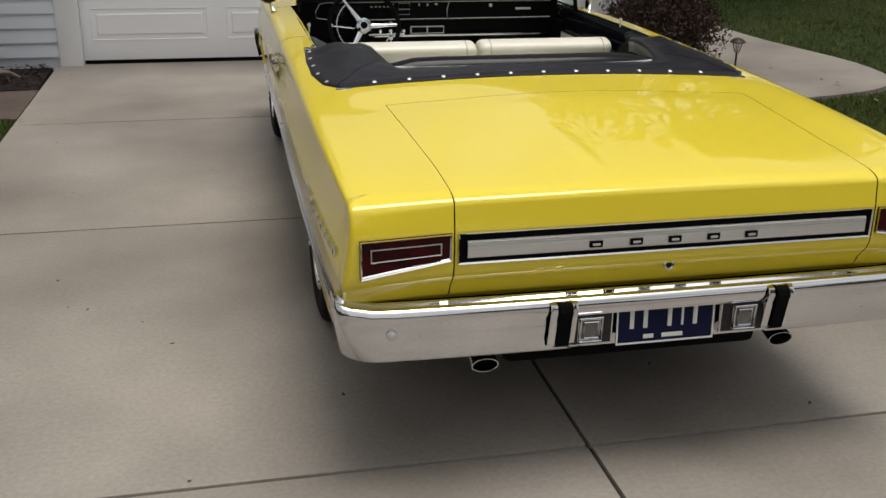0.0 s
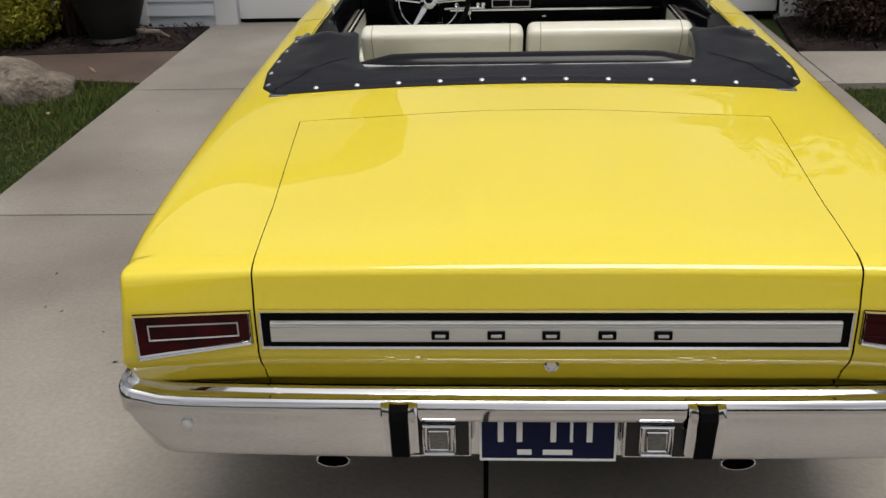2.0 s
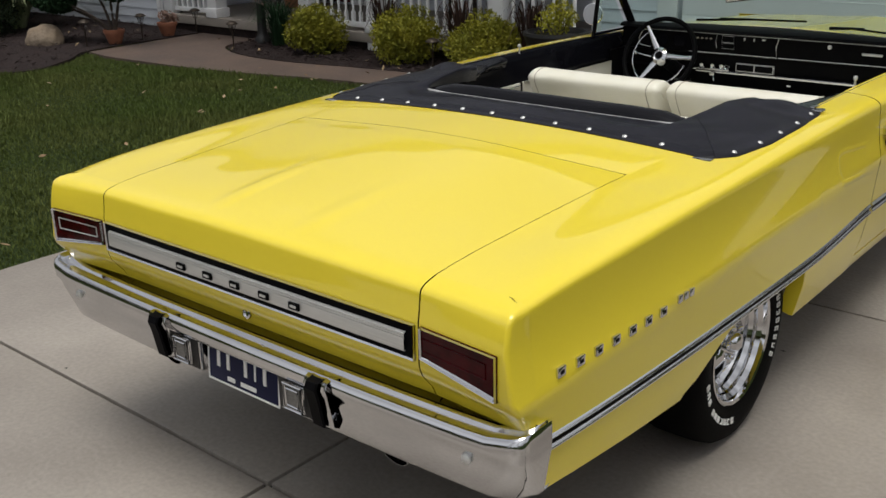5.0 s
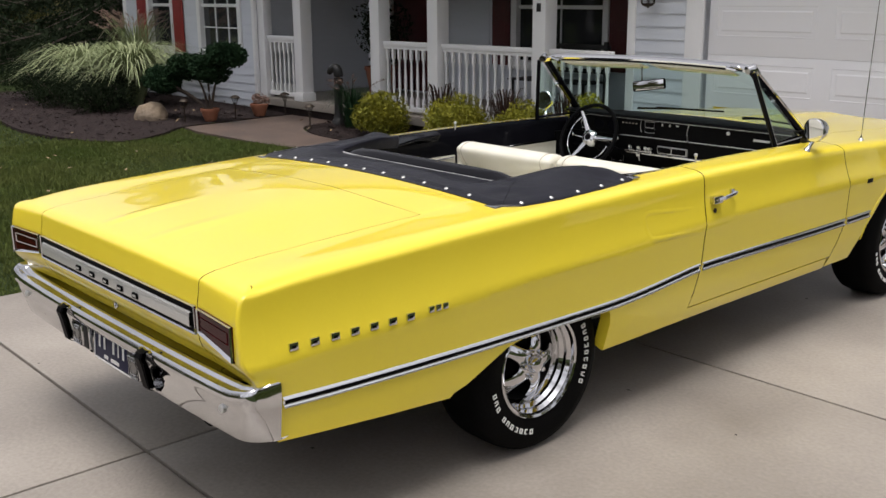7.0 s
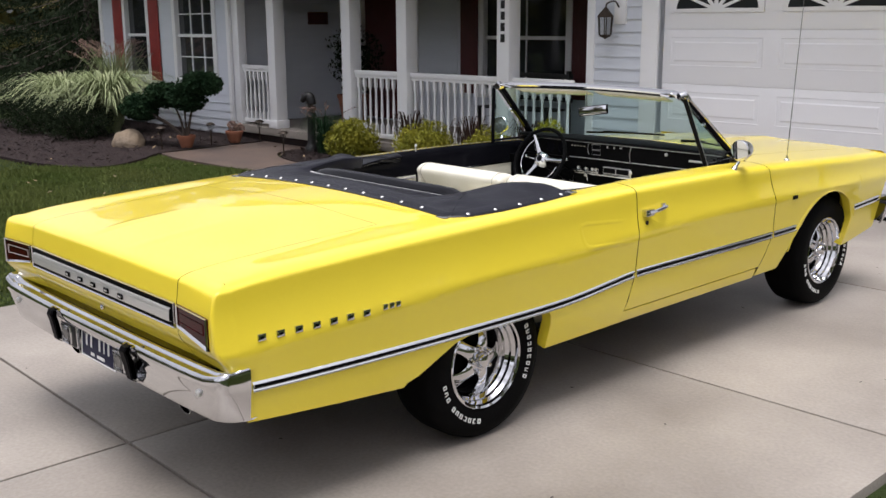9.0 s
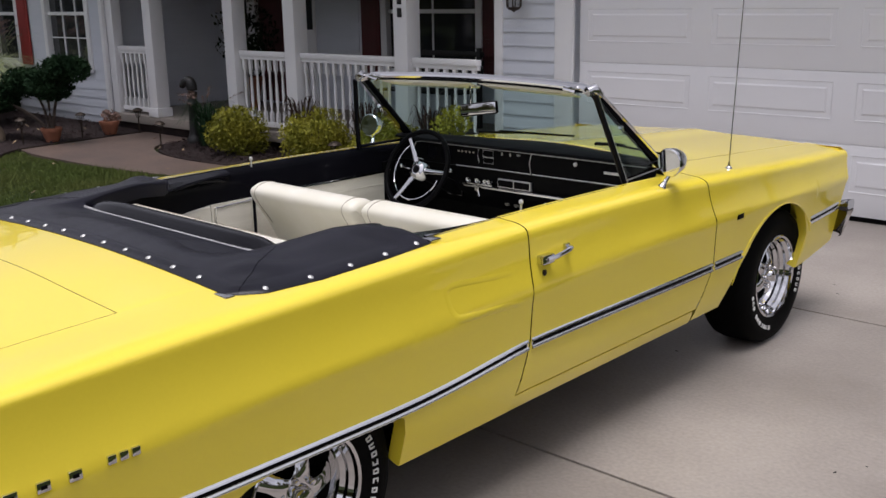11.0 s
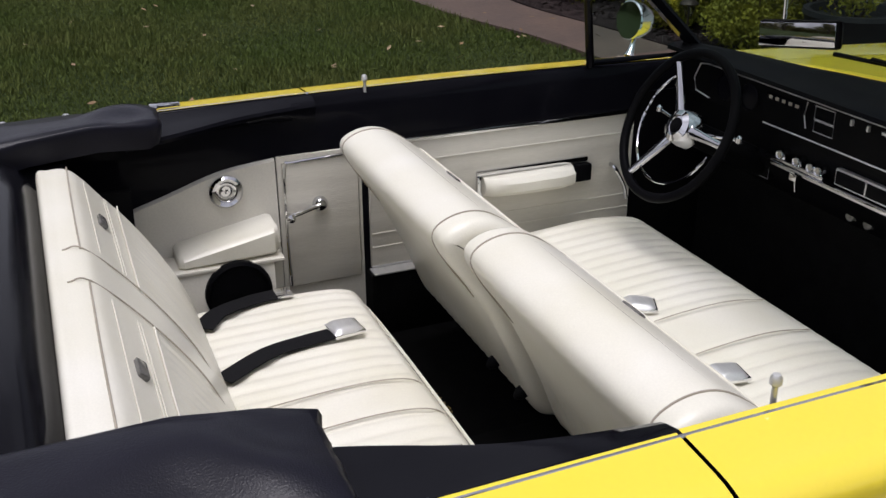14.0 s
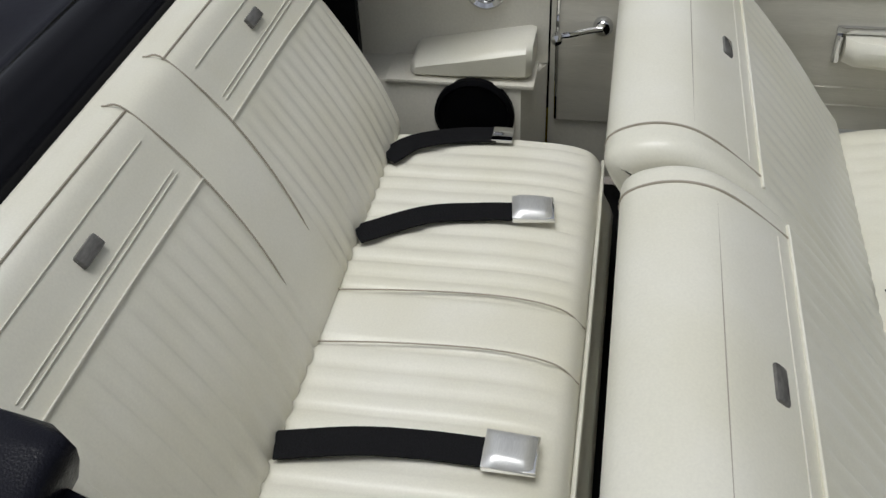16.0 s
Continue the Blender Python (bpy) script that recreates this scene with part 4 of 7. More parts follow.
grid(bm, rows)
part("silver_bar", bm, SILVER, trunk, "brushed silver bar", angle=25)
for x in (-0.225, -0.106, 0.010, 0.128, 0.245):
    m = part("badge_block", boxed(x - 0.019, x + 0.019, YT - 0.019, YT - 0.012, 0.741, 0.760, 0.002), BLACK_PLASTIC, trunk)
    part("badge_block_face", boxed(x - 0.011, x + 0.011, YT - 0.0205, YT - 0.0185, 0.747, 0.754, 0.0006), SILVER, trunk)
bm = bmesh.new()
lathe(bm, [(0.016, 0), (0.016, 0.005), (0.011, 0.007), (0.011, 0.003), (0.0, 0.003)], 18, Matrix.Translation((0.014, -1.272, 0.660)) @ pose(0, 0, 0, 78, 0, 0))
part("key_lock", bm, CHROME, trunk)

# side strip: two chrome rails with a dark channel between
RAILS = ((-1.0, -0.15), (-0.97, 0.6), (-0.86, 0.95), (-0.70, 0.98), (-0.52, 0.82), (-0.34, 0.40), (-0.32, 0.25), (0.32, 0.25), (0.36, 0.70), (0.48, 0.88), (0.64, 0.75), (0.82, 0.42), (1.0, -0.15))
FLAT = ((-1.0, -0.15), (-0.8, 1.0), (0.0, 1.1), (0.8, 1.0), (1.0, -0.15))


def along_side(y0, y1, z_of, h, d, material, name, parent, n=60, section=FLAT):
    for s in (1, -1):
        bm = bmesh.new()
        rows = []
        for i in range(n + 1):
            y = lerp(y0, y1, i / n)
            z = z_of(y)
            x = x_side(y, z)
            rows.append([(s * (x + d * k), y, z + h * q) for q, k in section])
        vs = grid(bm, rows)
        bm.faces.new(vs[0]), bm.faces.new(vs[-1])
        part(name, bm, material, parent, angle=50)


zs = lambda y: interp(STRIP, y)
for y0, y1 in ((-1.175, 0.918), (0.938, 2.20), (2.222, 2.475), (3.225, 3.62)):
    along_side(y0, y1, zs, 0.0195, 0.0105, BRIGHT_TRIM, "side_moulding", car, max(6, int((y1 - y0) * 30)), RAILS)
    along_side(y0 + 0.008, y1 - 0.008, lambda y: zs(y), 0.0066, 0.0036, BLACK_PLASTIC, "moulding_insert", car, max(6, int((y1 - y0) * 30)))
# rolled wheel lip at the front arch, pressed panels on the quarter, door handles, mirrors, side badges
for s in (1, -1):
    bm = bmesh.new()
    ang = [lerp(2.43, 3.245, i / 30) for i in range(31)]
    tube(bm, [(s * (x_side(y, z_low(y)) + 0.001), y, z_low(y) + 0.003) for y in ang], 0.0032, 6)
    part("arch_moulding", bm, YELLOW, car)
    # the pressed dummy vent: a rounded outline that fades towards the door
    tops = [(0.90, 0.832, 0.0), (0.78, 0.841, 0.35), (0.66, 0.851, 0.8), (0.57, 0.859, 1.0), (0.535, 0.856, 1.0), (0.522, 0.842, 1.0), (0.532, 0.795, 0.9), (0.545, 0.772, 0.9), (0.57, 0.757, 1.0), (0.66, 0.748, 1.0), (0.78, 0.737, 0.6), (0.90, 0.726, 0.0)]
    run = spline([(y, z, w) for y, z, w in tops], 5)
    bm = bmesh.new()
    rows = []
    for k, p in enumerate(run):
        d = run[min(k + 1, len(run) - 1)] - run[max(k - 1, 0)]
        nn = Vector((-d.y, d.x)).normalized()
        sec = []
        for q, h in ((-0.020, -0.0015), (-0.010, 0.0005), (0.0, 0.0012), (0.008, 0.0004), (0.014, -0.0015)):
            yy, zz = p.x + nn.x * q, p.y + nn.y * q
            sec.append((s * (x_side(yy, zz) + (h if h < 0 else h * p.z)), yy, zz))
        rows.append(sec)
    grid(bm, rows)
    part("pressed_outline", bm, YELLOW, car, angle=80)
    h = empty("door_handle")
    h.parent = car
    h["label"] = "chrome pull handle with a push button"
    xh = x_side(1.05, 0.86)
    bm = bmesh.new()
    tube(bm, spline([(s * (xh), 1.135, 0.872), (s * (xh + 0.026), 1.13, 0.872), (s * (xh + 0.034), 1.09, 0.868), (s * (xh + 0.034), 1.03, 0.860), (s * (xh + 0.026), 0.995, 0.856)], 5), 0.0085, 8)
    part("grip", bm, CHROME, h)
    bm = bmesh.new()
    box(bm, s * (xh - 0.004), s * (xh + 0.028), 0.968, 1.035, 0.838, 0.872, 0.008)
    part("button_housing", bm, CHROME, h)
    bm = bmesh.new()
    box(bm, s * (xh - 0.004), s * (xh + 0.012), 1.118, 1.145, 0.862, 0.884, 0.005)
    part("handle_foot", bm, CHROME, h)
    bm = bmesh.new()
    lathe(bm, [(0.011, 0), (0.011, 0.004), (0.0, 0.005)], 12, Matrix.Translation((s * (x_side(1.0, 0.806) - 0.001), 1.0, 0.806)) @ pose(0, 0, 0, 0, 90 * s, 0))
    part("door_lock", bm, BRONZE, car)
    mi = empty("wing_mirror")
    mi.parent = car
    mi["label"] = "round chrome wing mirror on a short stalk"
    dy = 0.0 if s > 0 else 0.11
    c = Vector((s * 0.925, 1.835 + dy, 1.070))
    bm = bmesh.new()
    lathe(bm, [(0.0, 0.075), (0.02, 0.073), (0.04, 0.060), (0.052, 0.035), (0.057, 0.008), (0.058, 0.0), (0.054, -0.004)], 24, Matrix.Translation(c) @ pose(0, 0, 0, -86 if s > 0 else -97, 0, s * -8))
    part("shell", bm, CHROME, mi)
    bm = bmesh.new()
    lathe(bm, [(0.054, -0.003), (0.0, -0.0025)], 24, Matrix.Translation(c) @ pose(0, 0, 0, -86 if s > 0 else -97, 0, s * -8))
    part("mirror_glass", bm, CHROME, mi)
    bm = bmesh.new()
    tube(bm, spline([(s * 0.900, 1.825 + dy, 0.968), (s * 0.908, 1.838 + dy, 0.992), (s * 0.922, 1.852 + dy, 1.022)], 4), [0.017, 0.015, 0.012, 0.010, 0.009, 0.008, 0.008, 0.008, 0.008], 10)
    part("stalk", bm, CHROME, mi)
    for yy in (-1.135, -1.063, -0.991, -0.919, -0.847, -0.775, -0.703):
        bm = bmesh.new()
        box(bm, s * (x_side(yy, 0.712) - 0.002), s * (x_side(yy, 0.712) + 0.007), yy - 0.016, yy + 0.016, 0.701, 0.726, 0.003)
        part("badge_block", bm, CHROME, car)
        bm = bmesh.new()
        box(bm, s * (x_side(yy, 0.712) + 0.006), s * (x_side(yy, 0.712) + 0.008), yy - 0.007, yy + 0.007, 0.709, 0.718)
        part("badge_block_face", bm, BLACK_PLASTIC, car)
    for y in (-0.615, -0.585, -0.555):
        bm = bmesh.new()
        box(bm, s * (x_side(y, 0.72) - 0.002), s * (x_side(y, 0.72) + 0.007), y - 0.011, y + 0.011, 0.708, 0.730, 0.003)
        part("badge_block", bm, CHROME, car)
    bm = bmesh.new()
    box(bm, s * (x_side(2.42, 0.755) - 0.002), s * (x_side(2.42, 0.755) + 0.005), 2.385, 2.44, 0.745, 0.768, 0.003)
    part("badge_block", bm, BLACK_PLASTIC, car)
# aerial on the fender
bm = bmesh.new()
lathe(bm, [(0.016, 0), (0.014, 0.006), (0.006, 0.012), (0.004, 0.03)], 12, Matrix.Translation((0.855, 2.47, z_top(0.855, 2.47) - 0.001)))
rod(bm, (0.855, 2.47, z_top(0.855, 2.47) + 0.02), (0.875, 2.50, 1.86), 0.0028, 0.0016, 6)
part("radio_aerial", bm, CHROME, car, "thin chrome radio aerial")
# exhaust tips: chrome, flattened and cut aslant
for x in (-0.50, 0.465):
    bm = bmesh.new()
    vs = lathe(bm, [(0.028, 0.0), (0.029, 0.20), (0.034, 0.24), (0.036, 0.30), (0.033, 0.30), (0.030, 0.24), (0.0, 0.22)], 20, Matrix.Diagonal((1.15, 0.72, 1.0, 1.0)))
    bmesh.ops.transform(bm, matrix=along((x, -0.90, 0.42), (x, -1.22, 0.335)), verts=bm.verts)
    part("exhaust_tip", bm, CHROME, car, "flattened chrome exhaust tip")
    # black plug closes the pipe, in place of the shade in its hollow
    bm = bmesh.new()
    lathe(bm, [(0.0315, 0.262), (0.0, 0.260)], 20, Matrix.Diagonal((1.15, 0.72, 1.0, 1.0)))
    bmesh.ops.transform(bm, matrix=along((x, -0.90, 0.42), (x, -1.22, 0.335)), verts=bm.verts)
    part("exhaust_plug", bm, BLACK_PLASTIC, car)


# ---- wheels ----
def wheel(y, s):
    w = empty("wheel")
    w.parent = car
    w["label"] = "polished five-spoke wheel on a raised-white-letter tyre"
    m = Matrix.Translation((s * 0.762, y, 0.343)) @ pose(0, 0, 0, 0, 90 * s, 0) @ Matrix.Diagonal((1.025, 1.025, 1.0, 1.0))
    R = 0.335
    bm = bmesh.new()
    lathe(bm, [(0.195, -0.115), (0.215, -0.122), (0.27, -0.128), (0.31, -0.118), (0.328, -0.095), (0.335, -0.06), (0.335, 0.06), (0.328, 0.095), (0.312, 0.116), (0.272, 0.127), (0.218, 0.121), (0.200, 0.112), (0.190, 0.108)], 56, m, caps=False)
    part("tyre", bm, RUBBER, w, "black tyre with white sidewall marks", angle=70)
    for a0, n in ((-78, 3), (-52, 7), (62, 9)):
        for i in range(n):
            a = radians(a0 + i * 6.6)
            bm = bmesh.new()
            rr, t0 = (0.241, 0.260), radians(1.8)
            ring = []
            for dr, da in ((0, 0), (0.0038, radians(0.82))):
                q = [(rr[0] + dr, a - t0 + da), (rr[1] - dr, a - t0 + da), (rr[1] - dr, a + t0 - da), (rr[0] + dr, a + t0 - da)]
                ring.append([bm.verts.new((r * math.cos(b), r * math.sin(b), 0.1225 + 0.0035 * min(1, (r - 0.22) / 0.045))) for r, b in q])
            for k in range(4):
                if k != (i % 3 if i % 2 else 9):
                    bm.faces.new((ring[0][k], ring[0][(k + 1) % 4], ring[1][(k + 1) % 4], ring[1][k]))
            e = bmesh.ops.extrude_face_region(bm, geom=list(bm.faces))
            bmesh.ops.translate(bm, vec=(0, 0, 0.0035), verts=[v for v in e["geom"] if isinstance(v, bmesh.types.BMVert)])
            bmesh.ops.transform(bm, matrix=m, verts=bm.verts)
            part("sidewall_mark", bm, WHITE_LETTER, w, smooth=False)
    bm = bmesh.new()
    lathe(bm, [(0.197, 0.112), (0.203, 0.118), (0.199, 0.121), (0.190, 0.117), (0.187, 0.103), (0.177, 0.088), (0.175, 0.076), (0.165, 0.062), (0.163, 0.050), (0.154, 0.034)], 48, m, caps=False)
    part("rim", bm, CHROME, w, "polished chrome rim", angle=14)
    # the rim's inside: shade between the spokes is put into its dark colour
    bm = bmesh.new()
    lathe(bm, [(0.156, 0.036), (0.152, -0.02), (0.150, -0.10)], 48, m, caps=False)
    part("barrel", bm, IRON, w, "inner barrel, coloured dark for the shade behind the spokes")
    for k in range(5):
        a = radians(90 + 72 * k)
        bm = bmesh.new()
        rows = []
        for r, wd, z, th in ((0.045, 0.034, 0.080, 0.03), (0.070, 0.027, 0.082, 0.030), (0.10, 0.025, 0.070, 0.030), (0.13, 0.032, 0.050, 0.028), (0.158, 0.046, 0.030, 0.03)):
            sec = [(-wd, z - th), (-wd, z - 0.010), (-wd * 0.6, z - 0.001), (0, z), (wd * 0.6, z - 0.001), (wd, z - 0.010), (wd, z - th)]
            rows.append([(r * math.cos(a) - q * math.sin(a), r * math.sin(a) + q * math.cos(a), zz) for q, zz in sec])
        grid(bm, rows)
        bmesh.ops.transform(bm, matrix=m, verts=bm.verts)
        part("spoke", bm, CHROME, w, angle=50)
    bm = bmesh.new()
    lathe(bm, [(0.062, 0.03), (0.062, 0.074), (0.055, 0.080), (0.036, 0.080), (0.034, 0.095), (0.026, 0.108), (0.014, 0.113), (0.0, 0.114)], 28, m)
    part("hub_cap", bm, CHROME, w, angle=35)
    for k in range(5):
        a = radians(126 + 72 * k)
        bm = bmesh.new()
        lathe(bm, [(0.011, 0.07), (0.011, 0.092), (0.007, 0.098), (0.0, 0.099)], 8, m @ Matrix.Translation((0.051 * math.cos(a), 0.051 * math.sin(a), 0)))
        part("wheel_nut", bm, CHROME, w)
    bm = bmesh.new()
    lathe(bm, [(0.157, -0.02), (0.05, -0.018), (0.0, -0.018)], 32, m)
    part("brake_drum", bm, BLACK_PLASTIC, w)


for y in (-0.008, 2.975):
    for s in (1, -1):
        wheel(y, s)


# ---- cockpit ----
def pad(name, prof, x0, x1, material, parent, flutes=(), weight=None, r=0.035, nx=None, label="", steps=5, depth=0.008, seams=()):
    """A stuffed pad: a closed profile of (y, z) swept along x, rounded at its ends, with stitched flutes (xa, xb, n) and cross seams at x."""
    loop = [(p.x, p.y) for p in spline([(a, b, 0) for a, b in prof] + [(*prof[0], 0)], steps)][:-1]
    n = len(loop)
    cz = sum(p[1] for p in loop) / n
    area = sum(loop[i][0] * loop[(i + 1) % n][1] - loop[(i + 1) % n][0] * loop[i][1] for i in range(n))
    nor = []
    for i in range(n):
        a, b = loop[i - 1], loop[(i + 1) % n]
        d = Vector((b[1] - a[1], a[0] - b[0]))
        d.normalize()
        nor.append(d if area > 0 else -d)
    nx = nx or max(16, int((x1 - x0) / 0.008))
    rows = []
    xs = [x0 + r * (1 - math.cos(k / 6 * math.pi / 2)) for k in range(6)] + [lerp(x0 + r, x1 - r, k / nx) for k in range(nx + 1)] + [x1 - r * (1 - math.cos(k / 6 * math.pi / 2)) for k in range(5, -1, -1)]
    for x in xs:
        e = min(x - x0, x1 - x)
        ins = 0.0 if e >= r else r - math.sqrt(max(0.0, r * r - (r - e) ** 2))
        g = 0.0
        for xa, xb, k in flutes:
            if xa <= x <= xb:
                g = max(g, 1 - abs(math.sin(math.pi * k * (x - xa) / (xb - xa))) ** 0.55)
        for sx in seams:
            g = max(g, math.exp(-((x - sx) / 0.006) ** 2))
        row = []
        for i, (y, z) in enumerate(loop):
            w = 1.0 if weight is None else weight(y, z)
            k = ins + depth * g * w
            row.append((x, y - nor[i].x * k, z - nor[i].y * k))
        rows.append(row)
    bm = bmesh.new()
    vs = grid(bm, rows, close=True)
    bm.faces.new(vs[0]), bm.faces.new(vs[-1])
    return part(name, bm, material, parent, label, angle=80)


def seam(points, parent, r=0.0014, name="piping", material=None):
    bm = bmesh.new()
    tube(bm, spline(points, 6), r, 6)
    return part(name, bm, material or PIPING, parent)


part("carpet", boxed(-0.77, 0.77, 0.3, 2.14, 0.301, 0.311), CARPET, car, "black loop carpet")
part("carpet", boxed(-0.12, 0.12, 0.95, 2.05, 0.31, 0.36, 0.02), CARPET, car)

# a gold stitched mark on the carpet
bm = bmesh.new()
tube(bm, [(-0.425 + 0.0075 * k, 1.085 + 0.011 * math.sin(k * 2.0) + 0.0009 * k, 0.3125) for k in range(20)], 0.0022, 5)
part("carpet_mark", bm, GOLD_THREAD, car, "small gold stitched mark")

# rear bench
rear_seat = empty("rear_seat")
rear_seat.parent = car
rear_seat["label"] = "cream pleated vinyl rear bench"
prof = [(0.50, 0.40), (0.50, 0.55), (0.545, 0.585), (0.68, 0.590), (0.82, 0.592), (0.91, 0.583), (0.948, 0.555), (0.955, 0.50), (0.945, 0.40)]
pad("cushion", prof, -0.52, 0.535, LEATHER, rear_seat, [(-0.49, -0.045, 11), (0.072, 0.505, 10)], lambda y, z: max(0.0, min(1.0, (z - 0.52) * 16)) * (1 if 0.53 < y < 0.92 else 0.25), r=0.03, seams=(-0.050, 0.068))
prof = [(0.50, 0.50), (0.556, 0.575), (0.540, 0.65), (0.497, 0.74), (0.442, 0.83), (0.392, 0.895), (0.360, 0.938), (0.334, 0.962), (0.298, 0.966), (0.270, 0.950), (0.285, 0.80), (0.36, 0.55), (0.42, 0.48)]
pad("backrest", prof, -0.545, 0.545, LEATHER, rear_seat, [(-0.515, -0.080, 13), (0.055, 0.515, 13)], lambda y, z: (max(0.0, min(1.0, (0.862 - z) * 22)) if y > 0.36 and z > 0.5 else 0.0), r=0.03)


def back_y(z):
    """Front face of the rear backrest."""
    return interp([(0.575, 0.557), (0.65, 0.541), (0.74, 0.498), (0.83, 0.443), (0.895, 0.393), (0.938, 0.361), (0.962, 0.335)], z)


for x, xl, xc in ((-0.080, -0.042, -0.040), (0.055, 0.078, 0.078)):
    seam([(x, 0.300, 0.9672), (x, 0.335, 0.9635), (x, back_y(0.87) + 0.003, 0.871), (lerp(x, xl, 0.55), back_y(0.75) + 0.003, 0.751), (xl, back_y(0.60) + 0.002, 0.6)], rear_seat)
    seam([(xc, 0.552, 0.590), (xc - 0.012, 0.68, 0.592), (xc - 0.015, 0.82, 0.594), (xc - 0.008, 0.91, 0.585), (xc, 0.95, 0.555)], rear_seat)
for a, b in ((-0.53, -0.080), (0.055, 0.53)):
    seam([(a, back_y(0.862) + 0.003, 0.862), (lerp(a, b, 0.5), back_y(0.868) + 0.004, 0.868), (b, back_y(0.869) + 0.003, 0.869)], rear_seat, 0.0019, material=LEATHER_TRIM)
    seam([(a, 0.333, 0.9635), (lerp(a, b, 0.5), 0.330, 0.9645), (b, 0.329, 0.9645)], rear_seat, 0.0018)
    for z in (0.887, 0.893, 0.938):
        seam([(a + 0.03, back_y(z) + 0.0005, z), (b - 0.03, back_y(z) + 0.0005, z)], rear_seat, 0.0011, "stitch_line", LEATHER_TRIM)
    c = (a + b) / 2
    bm = bmesh.new()
    box(bm, -0.024, 0.024, -0.010, 0.010, -0.004, 0.006, 0.004)
    bmesh.ops.transform(bm, matrix=Matrix.Translation((c - 0.006, back_y(0.917) + 0.002, 0.917)) @ pose(0, 0, 0, -47, 0, 0), verts=bm.verts)
    part("crest", bm, CLEAR_LENS, rear_seat, "small grey metal crest")
seam([(-0.53, 0.953, 0.535), (-0.3, 0.956, 0.548), (0.3, 0.956, 0.548), (0.53, 0.953, 0.535)], rear_seat, 0.004, material=LEATHER)


def belt(name, pts, w, buckle, side=None):
    """A lap belt with a chrome buckle at its end."""
    b = tagged(empty(name), "black webbing lap belt with a square chrome buckle", "seat belt", group="lap belts")
    bm = bmesh.new()
    p = spline(pts, 6)
    rows = []
    for i, q in enumerate(p):
        d = p[min(i + 1, len(p) - 1)] - p[max(i - 1, 0)]
        sd = Vector((-d.y, d.x, 0)).normalized() if Vector((d.x, d.y)).length > 1e-4 else Vector((1, 0, 0))
        rows.append([q - sd * w / 2, q + sd * w / 2, q + sd * w / 2 + Vector((0, 0, 0.003)), q - sd * w / 2 + Vector((0, 0, 0.003))])
    vs = grid(bm, rows, close=True)
    bm.faces.new(vs[0]), bm.faces.new(vs[-1])
    part("webbing", bm, BELT, b, smooth=False)
    if buckle:
        e = p[-1]
        d = p[-1] - p[-3]
        mm = Matrix.Translation(e + Vector((0, 0, 0.008))) @ pose(0, 0, 0, 0, 0, math.degrees(math.atan2(d.y, d.x)))
        # a pillowed cover over a plain base
        base = part("buckle", boxed(-0.010, 0.062, -0.031, 0.031, -0.007, 0.002, 0.002), BRIGHT_TRIM, b, "polished chrome buckle")
        base.matrix_local = mm
        bm = bmesh.new()
        rows = []
        for i in range(9):
            u = lerp(-1, 1, i / 8)
            rows.append([(0.026 + 0.036 * u, 0.032 * lerp(-1, 1, j / 8), 0.001 + 0.012 * ((1 - u ** 4) * (1 - lerp(-1, 1, j / 8) ** 4)) ** 0.5 - 0.003 * u) for j in range(9)])
        grid(bm, rows)
        bmesh.ops.transform(bm, matrix=mm, verts=bm.verts)
        part("buckle_cover", bm, SILVER, b)
    return b


ZC = 0.597
belt("lap_belt", [(-0.17, 0.556, ZC), (-0.235, 0.66, ZC + 0.002), (-0.258, 0.75, ZC + 0.001), (-0.268, 0.818, ZC)], 0.048, True)
belt("lap_belt", [(0.285, 0.556, ZC), (0.264, 0.66, ZC + 0.002), (0.256, 0.75, ZC + 0.001), (0.256, 0.845, ZC)], 0.048, True)
tongue_belt = belt("lap_belt", [(-0.40, 0.556, ZC), (-0.455, 0.60, ZC + 0.003), (-0.49, 0.68, ZC + 0.002), (-0.50, 0.75, ZC + 0.002)], 0.048, False)
part("belt_tongue", boxed(-0.522, -0.476, 0.742, 0.782, ZC + 0.001, ZC + 0.008, 0.002), CHROME, tongue_belt, "chrome tongue")

# front bench
front_seat = empty("front_seat")
front_seat.parent = car
front_seat["label"] = "cream pleated vinyl split front bench"
prof = [(1.36, 0.42), (1.38, 0.53), (1.44, 0.562), (1.58, 0.578), (1.72, 0.582), (1.83, 0.565), (1.87, 0.52), (1.86, 0.42)]
pad("cushion", prof, -0.70, 0.70, LEATHER, front_seat, [(-0.66, -0.08, 13), (0.08, 0.66, 13)], lambda y, z: max(0.0, min(1.0, (z - 0.52) * 16)) * (1 if 1.42 < y < 1.83 else 0.3), r=0.06, seams=(-0.08, 0.08))
FB = [(1.245, 0.44), (1.33, 0.47), (1.405, 0.56), (1.36, 0.64), (1.27, 0.76), (1.18, 0.86), (1.105, 0.918), (1.055, 0.936), (1.005, 0.930), (0.972, 0.905), (0.985, 0.86), (1.06, 0.75), (1.135, 0.60), (1.19, 0.47)]
